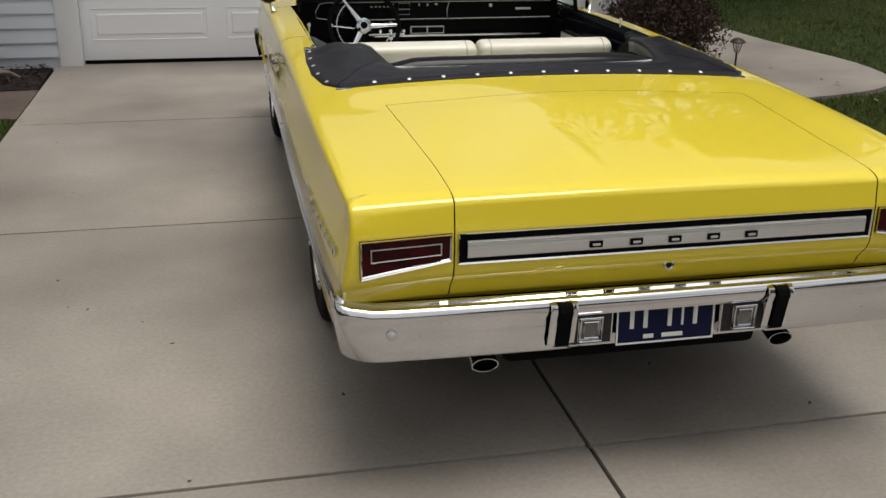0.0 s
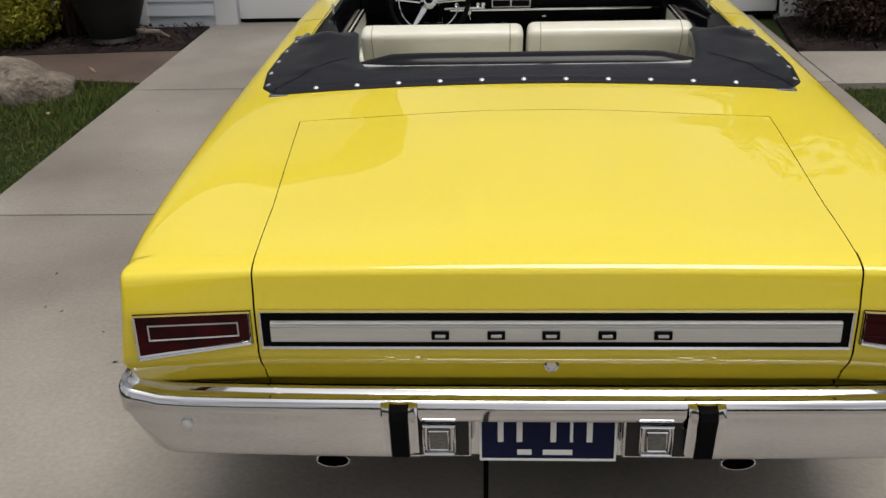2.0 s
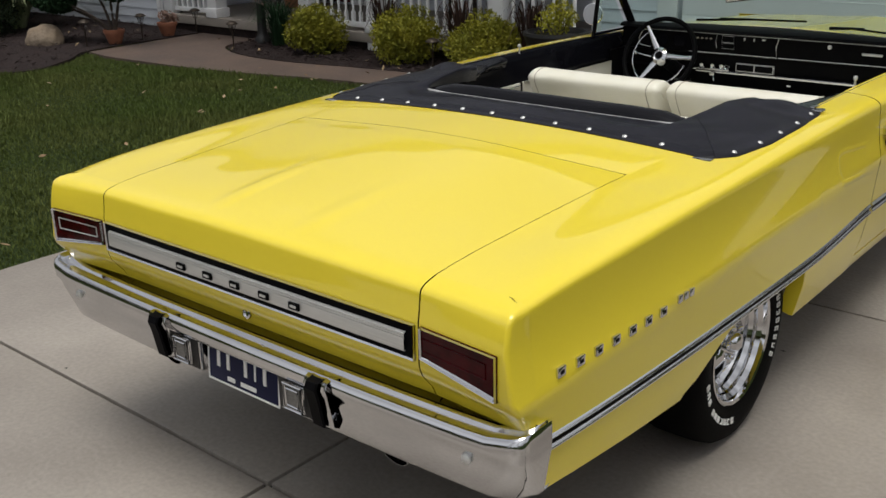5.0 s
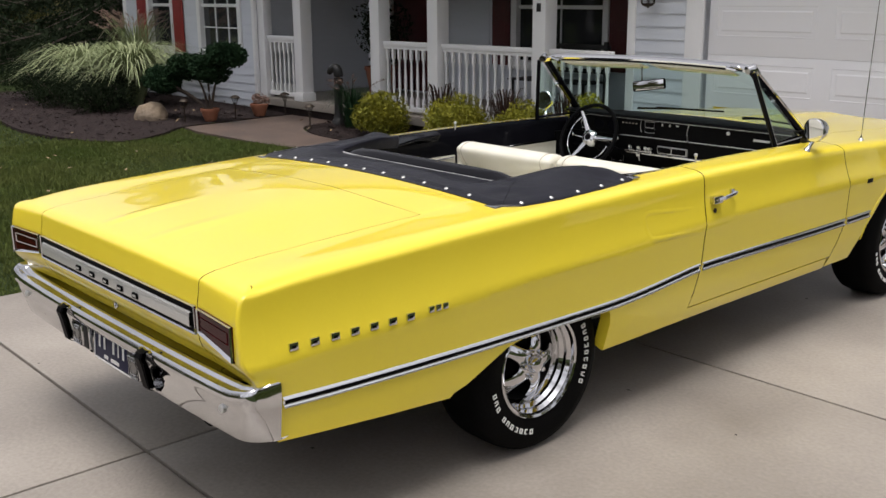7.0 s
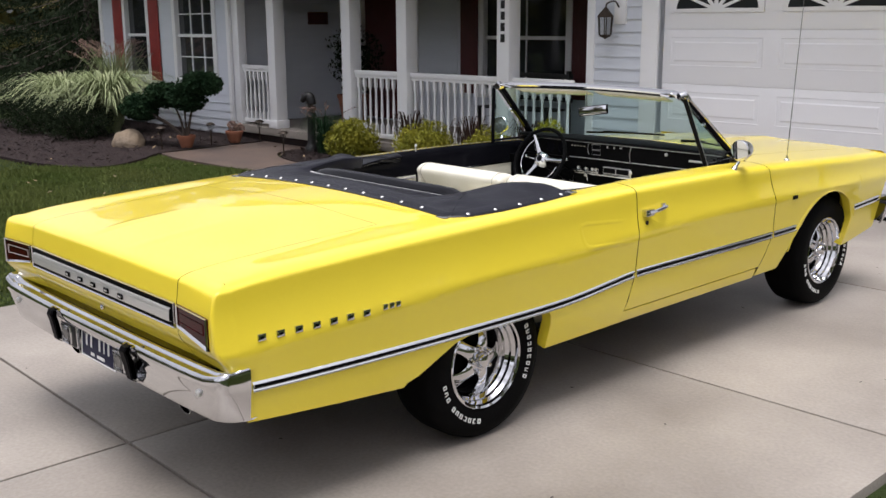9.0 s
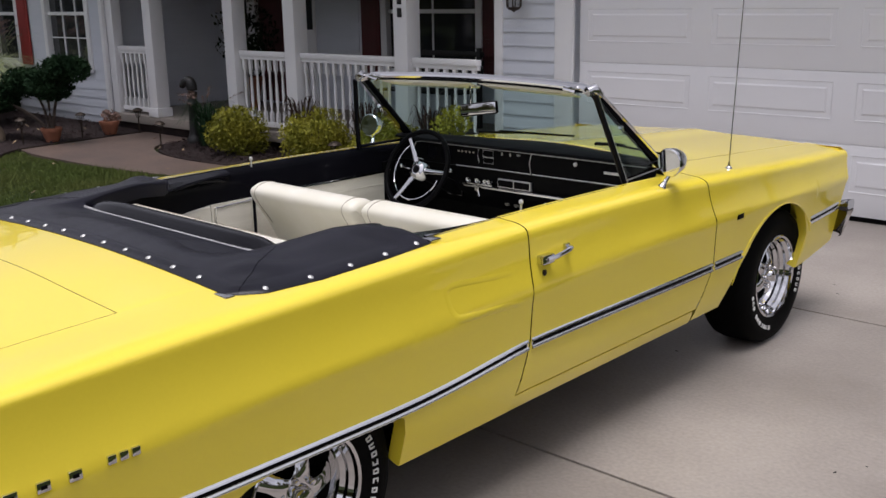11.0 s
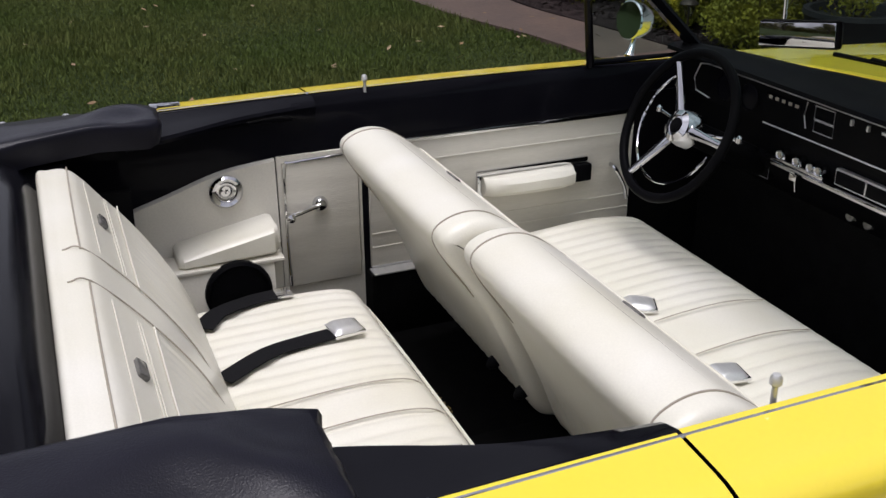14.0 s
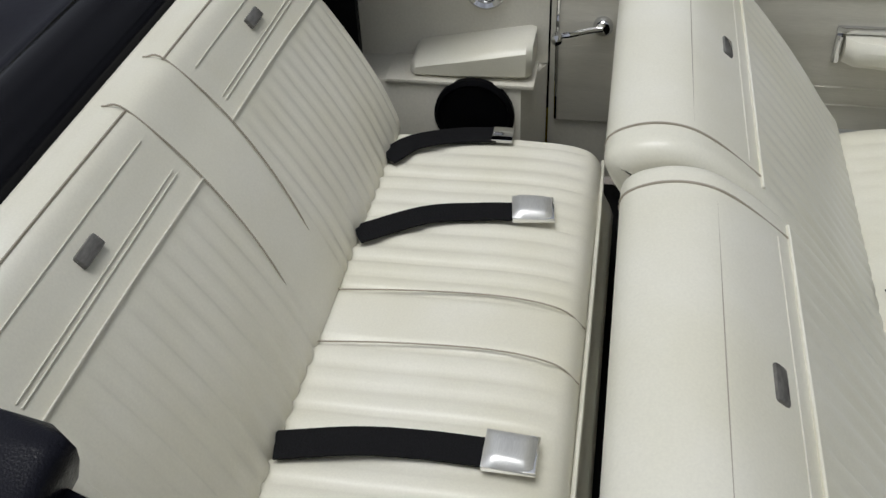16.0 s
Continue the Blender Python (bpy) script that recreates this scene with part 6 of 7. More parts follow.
for s in (1, -1):
    bm = bmesh.new()
    rows = []
    for j in range(9):
        p = Vector(ws_point(s, lerp(-0.04, 1.02, j / 8)))
        rows.append([(p.x + s * a, p.y + b, p.z) for a, b in ((-0.022, 0.0), (-0.012, -0.026), (0.012, -0.028), (0.02, 0.0), (0.006, 0.016), (-0.016, 0.014))])
    vs = grid(bm, rows, close=True)
    bm.faces.new(vs[0]), bm.faces.new(vs[-1])
    part("pillar", bm, BLACK_PAINT, ws, "black pillar")
    bm = bmesh.new()
    tube(bm, [Vector(ws_point(s, lerp(0.0, 1.0, j / 8))) + Vector((s * 0.02, 0.012, 0)) for j in range(9)], 0.007, 6)
    part("pillar_moulding", bm, CHROME, ws)
    bm = bmesh.new()
    tube(bm, [Vector(ws_point(s * 0.985, 1.0)) + Vector((s * 0.01, -0.03, -0.004)), Vector(ws_point(s, 1.0)) + Vector((s * 0.012, 0.0, 0.004)), Vector(ws_point(s, 0.93)) + Vector((s * 0.012, 0.006, 0.004))], [0.02, 0.024, 0.018], 12)
    part("header_corner", bm, CHROME, ws, "chrome corner casting")
    # vent window
    vt = empty("vent_window")
    vt.parent = car
    a, b = Vector((s * 0.694, 1.648, 1.337)), Vector((s * 0.785, 1.735, 0.985))
    c = Vector((s * 0.755, 2.03, 1.0))
    bm = bmesh.new()
    rod(bm, a, b, 0.011, 0.012, 8)
    part("post", bm, BLACK_PAINT, vt)
    bm = bmesh.new()
    rod(bm, a + Vector((s * 0.008, 0.008, 0)), b + Vector((s * 0.008, 0.008, 0)), 0.004, 0.004, 6)
    rod(bm, b + Vector((0, 0, 0.01)), c, 0.008, 0.006, 8)
    part("vent_frame", bm, CHROME if s > 0 else BLACK_PAINT, vt)
    bm = bmesh.new()
    f = bm.faces.new([bm.verts.new(p) for p in (a + Vector((0, 0.01, 0)), b + Vector((0, 0.01, 0.02)), c + Vector((0, -0.02, 0.015)))])
    g = part("vent_glass", bm, GLASS, vt, smooth=False)
    g.visible_shadow = False
    bm = bmesh.new()
    lathe(bm, [(0.012, 0), (0.012, 0.01), (0.0, 0.012)], 12, Matrix.Translation(Vector(ws_point(s, 0.55)) + Vector((s * 0.008, -0.035, 0))) @ pose(0, 0, 0, 60, 0, 0))
    rod(bm, Vector(ws_point(s, 0.55)) + Vector((s * 0.008, -0.035, 0)), Vector(ws_point(s, 0.48)) + Vector((s * 0.0, -0.045, 0)), 0.005, 0.004, 6)
    part("vent_latch", bm, CHROME, vt)
    # header clamp and visor
    bm = bmesh.new()
    p = Vector(ws_point(s * 0.86, 1.0))
    box(bm, p.x - 0.03, p.x + 0.03, p.y - 0.04, p.y - 0.012, p.z - 0.012, p.z + 0.012, 0.006)
    rod(bm, p + Vector((-0.025, -0.04, 0.0)), p + Vector((0.035, -0.045, -0.012)), 0.006, 0.005, 8)
    part("roof_clamp", bm, CHROME, ws)
    x0, x1 = (0.03, 0.55) if s > 0 else (-0.55, -0.03)
    pts = []
    bm = bmesh.new()
    rows = []
    for k in range(17):
        x = lerp(x0, x1, k / 16)
        t = math.sin(math.pi * k / 16) ** 0.25 if 0 < k < 16 else 0.2
        p = Vector(ws_point(x / 0.665, 1.0)) + Vector((0, -0.010, -0.018))
        d = Vector((0, 0.13, -0.035)) * (0.55 + 0.45 * t)
        rows.append([p + Vector((0, 0, 0.006 * t)), p + d * 0.5 + Vector((0, 0, 0.009 * t)), p + d + Vector((0, 0, 0.003)), p + d + Vector((0, 0, -0.004)), p + d * 0.5 + Vector((0, 0, -0.008 * t)), p + Vector((0, 0, -0.007 * t))])
    vs = grid(bm, rows, close=True)
    bm.faces.new(vs[0]), bm.faces.new(vs[-1])
    part("sun_visor", bm, LEATHER, ws, "cream vinyl sun visor")
    # wiper
    bm = bmesh.new()
    if s > 0:
        rod(bm, (0.225, 2.345, 1.024), (0.40, 2.33, 1.034), 0.009, 0.005, 8)
        rod(bm, (0.36, 2.325, 1.030), (0.62, 2.275, 1.022), 0.005, 0.005, 6)
    else:
        rod(bm, (-0.50, 2.335, 1.024), (-0.13, 2.335, 1.046), 0.007, 0.004, 8)
        rod(bm, (-0.36, 2.33, 1.040), (0.11, 2.33, 1.052), 0.006, 0.005, 6)
    part("wiper", bm, BLACK_PLASTIC, ws)
bm = bmesh.new()
rod(bm, (0.0, 1.70, 1.335), (0.0, 1.705, 1.255), 0.004, 0.004, 8)
part("mirror_stem", bm, CHROME, ws)
bm = bmesh.new()
MM = Matrix.Translation((0.045, 1.705, 1.238)) @ pose(0, 0, 0, -4, -8, 14)
box(bm, -0.092, 0.092, -0.006, 0.014, -0.028, 0.028, 0.010, MM)
mir = part("rear_view_mirror", bm, BLACK_PLASTIC, ws, "rear-view mirror in a dark frame")
bm = bmesh.new()
box(bm, -0.086, 0.086, -0.0085, -0.0055, -0.023, 0.023, 0.001, MM)
part("mirror_glass", bm, CHROME, mir)

# ---- folded top under its boot ----
boot = empty("top_boot")
boot.parent = car
boot["label"] = "black vinyl boot snapped over the folded top"


def boot_front(x):
    t = max(0.0, min(1.0, (abs(x) - 0.545) / 0.075))
    t = t * t * (3 - 2 * t)
    return lerp(0.125, 0.535, t)


def boot_half(y):
    """Half width of the boot along the body."""
    return interp([(-0.17, 0.775), (-0.14, 0.806), (-0.08, 0.844), (0.1, 0.868), (0.35, 0.866), (0.56, 0.852)], y)


BOOT_BACK = -0.162


def boot_z(x, y):
    a = abs(x)
    base = z_top(min(a, 0.86), y) + 0.004
    w = boot_half(y)
    f = boot_front(x)
    d = max(0.0, min(1.0, (y - BOOT_BACK) / 0.15, (w - a) / 0.13, (f - y) / 0.07 + 0.45))
    puff = 0.017 * math.sin(d * math.pi / 2) ** 1.1
    # the folded top lifts both arms; the cloth sags between them and the back strip
    puff += 0.014 * math.exp(-((a - 0.66) / 0.085) ** 2 - ((y - 0.36) / 0.20) ** 2)
    puff += 0.014 * math.exp(-((a - 0.62) / 0.09) ** 2 - ((y - 0.03) / 0.07) ** 2)
    puff -= 0.020 * math.exp(-((a - 0.44) / 0.14) ** 2 - ((y - 0.03) / 0.07) ** 2) * min(1.0, d * 2)
    puff -= 0.010 * math.exp(-((y - 0.03) / 0.05) ** 2) * min(1.0, d * 2) * (1 if a < 0.4 else 0)
    # hem along the edges, pulled down at each snap
    edge = min(y - BOOT_BACK, w - a)
    puff += 0.004 * math.exp(-((edge - 0.030) / 0.010) ** 2)
    puff += 0.0035 * noise.noise((x * 7, y * 7, 0.3)) * d + 0.0035 * noise.noise((x * 15, y * 5, 1.3)) * d
    # gathered folds at the front of each arm and drawn lines at the back corners
    puff += 0.014 * math.sin(24 * (a * 0.75 - y) + 3 * noise.noise((x * 4, y * 4, 0))) * math.exp(-((a - 0.73) / 0.11) ** 2 - ((y - 0.47) / 0.075) ** 2)
    puff += 0.004 * math.sin(38 * (a - 0.9 * y)) * math.exp(-((a - 0.70) / 0.09) ** 2 - ((y + 0.02) / 0.09) ** 2) * d
    z = base + max(0.0, puff)
    if a < 0.60:
        # the inner lip lies lower than the rest of the cloth
        t = max(0.0, min(1.0, (y + 0.02) / (f + 0.02))) * max(0.0, min(1.0, (0.60 - a) / 0.07))
        z = lerp(z, 0.984, t * t * (3 - 2 * t))
    return z


bm = bmesh.new()
rows = []
for i in range(97):
    u = lerp(-1, 1, i / 96)
    row = []
    for j in range(49):
        yf = boot_front(u * 0.86)
        y = lerp(BOOT_BACK, yf, j / 48)
        x = u * boot_half(y)
        row.append((x, y, boot_z(x, y)))
    e = row[-1]
    for dy, dz in ((0.008, -0.004), (0.012, -0.014), (0.010, -0.030), (0.004, -0.055)):
        wr = 0.012 * noise.noise((e[0] * 22, dz * 12, 5)) if abs(e[0]) > 0.58 else 0
        row.append((e[0], e[1] + dy + wr, e[2] + dz))
    b0 = row[0]
    row = [(b0[0], b0[1] - 0.002, b0[2] - 0.012), (b0[0], b0[1] - 0.005, b0[2] - 0.002)] + row
    rows.append(row)
for k in (0, -1):
    side_row = rows[k]
    sg = -1 if k == 0 else 1
    extra = [(x + sg * 0.004, y, z - 0.012) for x, y, z in side_row]
    rows = [extra] + rows if k == 0 else rows + [extra]
grid(bm, rows)
part("cover", bm, VINYL, boot, angle=80)
seam([(lerp(-0.55, 0.55, k / 10), 0.136, boot_z(lerp(-0.55, 0.55, k / 10), 0.125) - 0.005) for k in range(11)], boot, 0.005, "hem", SILVER)
for s in (1, -1):
    seam([(s * lerp(0.80, 0.60, k / 20), lerp(-0.14, 0.145, k / 20), boot_z(s * lerp(0.80, 0.60, k / 20), lerp(-0.14, 0.145, k / 20)) + 0.0006) for k in range(21)], boot, 0.0014, "hem", VINYL)
# gloss panel between the boot and the backrest
bm = bmesh.new()
grid(bm, [[(x, y, z) for y, z in ((0.120, 0.950), (0.133, 0.978), (0.148, 0.998), (0.166, 1.010), (0.185, 1.014), (0.205, 1.010), (0.228, 0.997), (0.250, 0.975), (0.268, 0.945), (0.274, 0.6))] for x in [lerp(-0.57, 0.57, k / 10) for k in range(11)]])
for v in bm.verts:
    v.co.z -= 0.03 * max(0.0, (abs(v.co.x) - 0.40) / 0.17) ** 2 if v.co.z > 0.9 else 0
part("well_panel", bm, WELL_GLOSS, car, "black panel behind the rear seat")
for s in (1, -1):
    bm = bmesh.new()
    grid(bm, [[(s * x, y, z) for x, z in ((0.55, 0.60), (0.56, 0.90), (0.60, 0.95), (0.77, 0.955))] for y in (0.18, 0.24, 0.30, 0.335)])
    part("well_side", bm, WELL_BLACK, car)


def snap(p, n):
    bm = bmesh.new()
    q = Vector(n).normalized().to_track_quat("Z", "Y").to_matrix().to_4x4()
    lathe(bm, [(0.0084, -0.003), (0.0084, 0.001), (0.006, 0.003), (0.0, 0.004)], 12, Matrix.Translation(p) @ q)
    part("snap", bm, SILVER, boot)


for k in range(11):
    x = lerp(-0.662, 0.630, k / 10)
    snap((x, -0.145, boot_z(x, -0.145) + 0.001), (0, -0.35, 1))
for s in (1, -1):
    for y in (-0.07, 0.07, 0.215, 0.355, 0.495):
        x = boot_half(y) - 0.016
        snap((s * x, y, boot_z(x, y) + 0.001), (s * 0.5, 0, 1))
    snap((s * 0.64, 0.54, boot_z(0.64, 0.535) - 0.012), (0, 1, 0.6))
    bm = bmesh.new()
    box(bm, s * 0.812, s * 0.856, 0.545, 0.59, z_top(0.83, 0.56) + 0.001, z_top(0.83, 0.56) + 0.010, 0.004)
    box(bm, s * 0.806, s * 0.824, 0.56, 0.615, z_top(0.83, 0.56) + 0.004, z_top(0.83, 0.56) + 0.016, 0.004)
    part("top_bracket", bm, CHROME, boot, "chrome bracket")
    bm = bmesh.new()
    box(bm, s * 0.748, s * 0.806, -0.182, -0.152, z_top(0.82, -0.16) - 0.004, z_top(0.82, -0.16) + 0.006, 0.003)
    part("rear_clip", bm, CHROME, boot)


# ---- planting ----
def rng(seed):
    return np.random.default_rng(seed)


def mesh_from(name, verts, faces, material, parent=None, smooth=False):
    me = bpy.data.meshes.new(name)
    me.from_pydata([tuple(v) for v in verts], [], [tuple(f) for f in faces])
    me.materials.append(material)
    ob = new(name, me)
    if parent is not None:
        ob.parent = parent
    return ob


def quads(name, centers, along_v, width_v, material, parent=None):
    """Pointed leaves: one four-cornered face each, from a centre, a half length and a half width vector."""
    c, a, w = np.asarray(centers), np.asarray(along_v), np.asarray(width_v)
    n = len(c)
    v = np.empty((n, 4, 3))
    v[:, 0], v[:, 1], v[:, 2], v[:, 3] = c - a, c + w, c + a, c - w
    me = bpy.data.meshes.new(name)
    me.vertices.add(n * 4)
    me.vertices.foreach_set("co", v.reshape(-1))
    me.loops.add(n * 4)
    me.loops.foreach_set("vertex_index", np.arange(n * 4, dtype=np.int32))
    me.polygons.add(n)
    me.polygons.foreach_set("loop_start", np.arange(0, n * 4, 4, dtype=np.int32))
    me.polygons.foreach_set("loop_total", np.full(n, 4, dtype=np.int32))
    me.update(calc_edges=True)
    me.materials.append(material)
    ob = new(name, me)
    if parent is not None:
        ob.parent = parent
    return ob


def unit(v):
    return v / np.maximum(np.linalg.norm(v, axis=1, keepdims=True), 1e-6)


def leaf_cloud(g, blobs, per, size):
    """Leaves over lumpy balls (x, y, z, rx, rz): centres, half lengths, half widths."""
    cs, al, wd = [], [], []
    for x, y, z, rx, rz in blobs:
        d = unit(g.normal(size=(per, 3)))
        r = g.uniform(0.55, 1.06, (per, 1)) ** 0.6
        c = np.array((x, y, z)) + d * r * np.array((rx, rx, rz))
        a = unit(d * 0.7 + g.normal(size=(per, 3)) * 0.75 + np.array((0, 0, 0.25)))
        w = unit(np.cross(a, g.normal(size=(per, 3))))
        s = size * g.uniform(0.6, 1.4, (per, 1))
        cs.append(c), al.append(a * s), wd.append(w * s * 0.42)
    return np.concatenate(cs), np.concatenate(al), np.concatenate(wd)


def shrub(name, at, r, h, material, seed, label, category="shrub", n=70, per=150, size=0.019, group=""):
    """A mounded shrub of many small leaf sprays over twigs."""
    g = rng(seed)
    top = tagged(empty(name, at), label, category, group=group)
    blobs = []
    for k in range(n):
        d = g.normal(size=3)
        d /= np.linalg.norm(d)
        q = g.uniform(0.45, 0.80)
        b = g.uniform(0.15, 0.23) * r / 0.5
        blobs.append((d[0] * r * q, d[1] * r * q, max(b * 0.6, h * 0.46 + d[2] * h * 0.46 * q), b, b * 0.9))
    quads("foliage", *leaf_cloud(g, blobs, per, size), material, top)
    bm = bmesh.new()
    for k in range(9):
        a = g.uniform(0, 6.28)
        rod(bm, (0.03 * math.cos(a), 0.03 * math.sin(a), -0.02), (r * 0.6 * math.cos(a), r * 0.6 * math.sin(a), h * 0.7), 0.008, 0.003, 5)
    part("woody_base", bm, BARK, top)
    return top


G1 = "golden shrubs before the porch"
for k, (x, y, r, h) in enumerate(((-6.52, 5.08, 0.36, 0.60), (-5.20, 5.12, 0.40, 0.62), (-4.18, 5.15, 0.38, 0.60))):
    shrub("golden_shrub", (x, y, -0.01), r, h, GOLD_LEAF, 10 + k, "round golden-green shrub with feathery foliage", group=G1)
shrub("burgundy_shrub", (2.95, 5.25, -0.01), 0.60, 0.78, DARK_SHRUB, 30, "rounded burgundy shrub in the mulch beside the garage", n=110, per=190, size=0.020)
shrub("low_shrub", (-11.6, 3.6, 0), 0.55, 0.55, NEEDLE, 31, "low dark green shrub in the mulch bed", per=110)
shrub("low_shrub", (-12.8, 3.5, 0), 0.65, 0.6, NEEDLE, 32, "low dark green shrub in the mulch bed", per=110)
shrub("low_shrub", (-14.2, 3.7, 0), 0.7, 0.8, NEEDLE, 33, "low dark green shrub in the mulch bed", per=110)


def reeds(name, at, n, length, spread, material, seed, label, width=0.007, plumes=0, plume_mat=None):
    """A fountain of arching grass blades, with plumes on stalks if asked."""
    g = rng(seed)
    top = tagged(empty(name, at), label, "ornamental grass")
    vs, fs = [], []
    for k in range(n):
        a = g.uniform(0, 2 * math.pi)
        L = length * g.uniform(0.6, 1.1)
        out = spread * g.uniform(0.25, 1.0)
        p0 = np.array((0.10 * math.cos(a) * g.uniform(0, 1), 0.10 * math.sin(a) * g.uniform(0, 1), 0))
        dr = np.array((math.cos(a), math.sin(a), 0))
        sd = np.array((-math.sin(a), math.cos(a), 0))
        pts = []
        bow = 1.0 + 0.62 * out / spread
        for i in range(8):
            t = i / 7
            pts.append(p0 + dr * out * t ** 1.25 + np.array((0, 0, L * (1 - (1 - t * bow) ** 2))))
        w = width * g.uniform(0.6, 1.3)
        b = len(vs)
        for i, p in enumerate(pts):
            ww = w * (1 - (i / 7) ** 2 * 0.9)
            vs += [p - sd * ww, p + sd * ww]
        for i in range(7):
            fs.append((b + 2 * i, b + 2 * i + 1, b + 2 * i + 3, b + 2 * i + 2))
    mesh_from("blades", vs, fs, material, top)
    if plumes:
        cs, al, wd = [], [], []
        bm = bmesh.new()
        for k in range(plumes):
            a = g.uniform(0, 2 * math.pi)
            out = spread * g.uniform(0.2, 0.8)
            e = Vector((out * math.cos(a), out * math.sin(a), length * g.uniform(1.0, 1.25)))
            tube(bm, spline([(0, 0, 0), (e.x * 0.3, e.y * 0.3, e.z * 0.6), e], 3), 0.003, 4)
            tip = e + Vector((math.cos(a) * 0.16, math.sin(a) * 0.16, 0.06))
            for q in range(60):
                t = g.uniform(0, 1)
                c = e.lerp(tip, t)
                d = unit(g.normal(size=(1, 3)))[0]
                cs.append(np.array(c) + d * 0.016), al.append(d * 0.02), wd.append(np.cross(d, (0.3, 0.5, 0.8)) * 0.004)
        part("stalks", bm, material, top)
        quads("plumes", cs, al, wd, plume_mat, top)
    return top


reeds("ornamental_grass", (-12.0, 4.35, 0), 900, 0.92, 1.35, REED, 41, "large arching clump of variegated ornamental grass", 0.012)
reeds("ornamental_grass", (-13.7, 4.3, 0), 700, 0.85, 1.45, REED, 42, "large arching clump of variegated ornamental grass", 0.012)
reeds("plumed_grass", (-13.3, 5.05, 0), 220, 1.15, 0.8, REED, 43, "tall grass with faded pink plumes", 0.008, 90, PLUME)
reeds("fountain_grass", (-7.35, 5.2, 0), 220, 0.50, 0.42, PINE, 44, "small fountain grass with pale nodding plumes", 0.005, 9, PLUME)
for x in (-5.75, -4.65, -3.75):
    reeds("burgundy_grass", (x, 5.36, 0), 110, 0.62, 0.30, DARK_SHRUB, int(-x * 100), "upright burgundy grass beside the railing", 0.009)


def stone(name, at, size, material, seed, label, rough=0.25, facets=()):
    bm = bmesh.new()
    bmesh.ops.create_icosphere(bm, subdivisions=4, radius=1)
    for v in bm.verts:
        p = v.co.copy()
        d = noise.noise(p * 1.1 + Vector((seed, 0, 0))) * rough + noise.noise(p * 2.7 + Vector((0, seed, 0))) * rough * 0.4 + noise.noise(p * 7) * rough * 0.22 + noise.noise(p * 15) * rough * 0.08
        v.co = p * (1 + d)
        for a, b, c, far in facets:
            nv = Vector((a, b, c)).normalized()
            over = nv.dot(v.co) - far
            if over > 0:
                v.co -= nv * over * 0.92
        v.co.x *= size[0]
        v.co.y *= size[1]
        v.co.z = max(-0.25, v.co.z) * size[2] + 0.2 * size[2]
    ob = finish(name, bm, material, None, "", True, 60)
    ob.location = at
    return tagged(ob, label, "rock")


stone("boulder", (-10.15, 3.72, -0.01), (0.25, 0.22, 0.21), BOULDER, 3, "smooth tan boulder lying in the mulch", 0.18)
g = rng(17)
cuts = [(*unit(g.normal(size=(1, 3)) * np.array((1, 1, 0.8)))[0], g.uniform(0.55, 0.80)) for _ in range(16)]
stone("rock", (-3.36, 3.50, -0.05), (0.46, 0.34, 0.34), LIMESTONE, 7, "weathered jagged tan-grey rock at the lawn's edge", 0.42, [(-0.45, -0.55, 0.62, 0.46), (0.62, -0.72, 0.35, 0.36), (0.45, 0.1, 0.88, 0.42), (-0.85, -0.4, -0.1, 0.62)] + cuts)


def solar_light(x, y, z=0.0):
    top = tagged(empty("path_light", (x, y, z)), "small bronze solar path light on a stake", "garden light", group="path lights")
    bm = bmesh.new()
    rod(bm, (0, 0, -0.05), (0, 0, 0.20), 0.008, 0.010, 8)
    part("stake", bm, BRONZE, top)
    bm = bmesh.new()
    lathe(bm, [(0.012, 0.19), (0.022, 0.20), (0.04, 0.29), (0.04, 0.295)], 12)
    part("shade", bm, LAMP_GLASS, top)
    bm = bmesh.new()
    lathe(bm, [(0.07, 0.288), (0.072, 0.294), (0.05, 0.315), (0.02, 0.328), (0.0, 0.33)], 16)
    part("cap", bm, BRONZE, top)
    for k in range(4):
        a = math.pi / 4 + k * math.pi / 2
        bm = bmesh.new()
        rod(bm, (0.02 * math.cos(a), 0.02 * math.sin(a), 0.195), (0.045 * math.cos(a), 0.045 * math.sin(a), 0.29), 0.004, 0.004, 5)
        part("rib", bm, BRONZE, top)


for x, y in ((-7.62, 4.72), (-9.42, 3.86), (-9.35, 4.62), (-9.2, 5.36), (3.42, 4.62), (2.55, 5.0), (-4.6, 4.85)):
    solar_light(x, y)


def clay_pot(x, y, s=1.0, label="terracotta pot on the mulch"):
    top = tagged(empty("flower_pot", (x, y, 0)), label, "flower pot")
    bm = bmesh.new()
    lathe(bm, [(0.11 * s, 0), (0.15 * s, 0.10 * s), (0.175 * s, 0.2 * s), (0.19 * s, 0.2 * s), (0.195 * s, 0.26 * s), (0.175 * s, 0.265 * s), (0.165 * s, 0.22 * s), (0.0, 0.215 * s)], 24)
    part("pot", bm, TERRACOTTA, top)
    return top


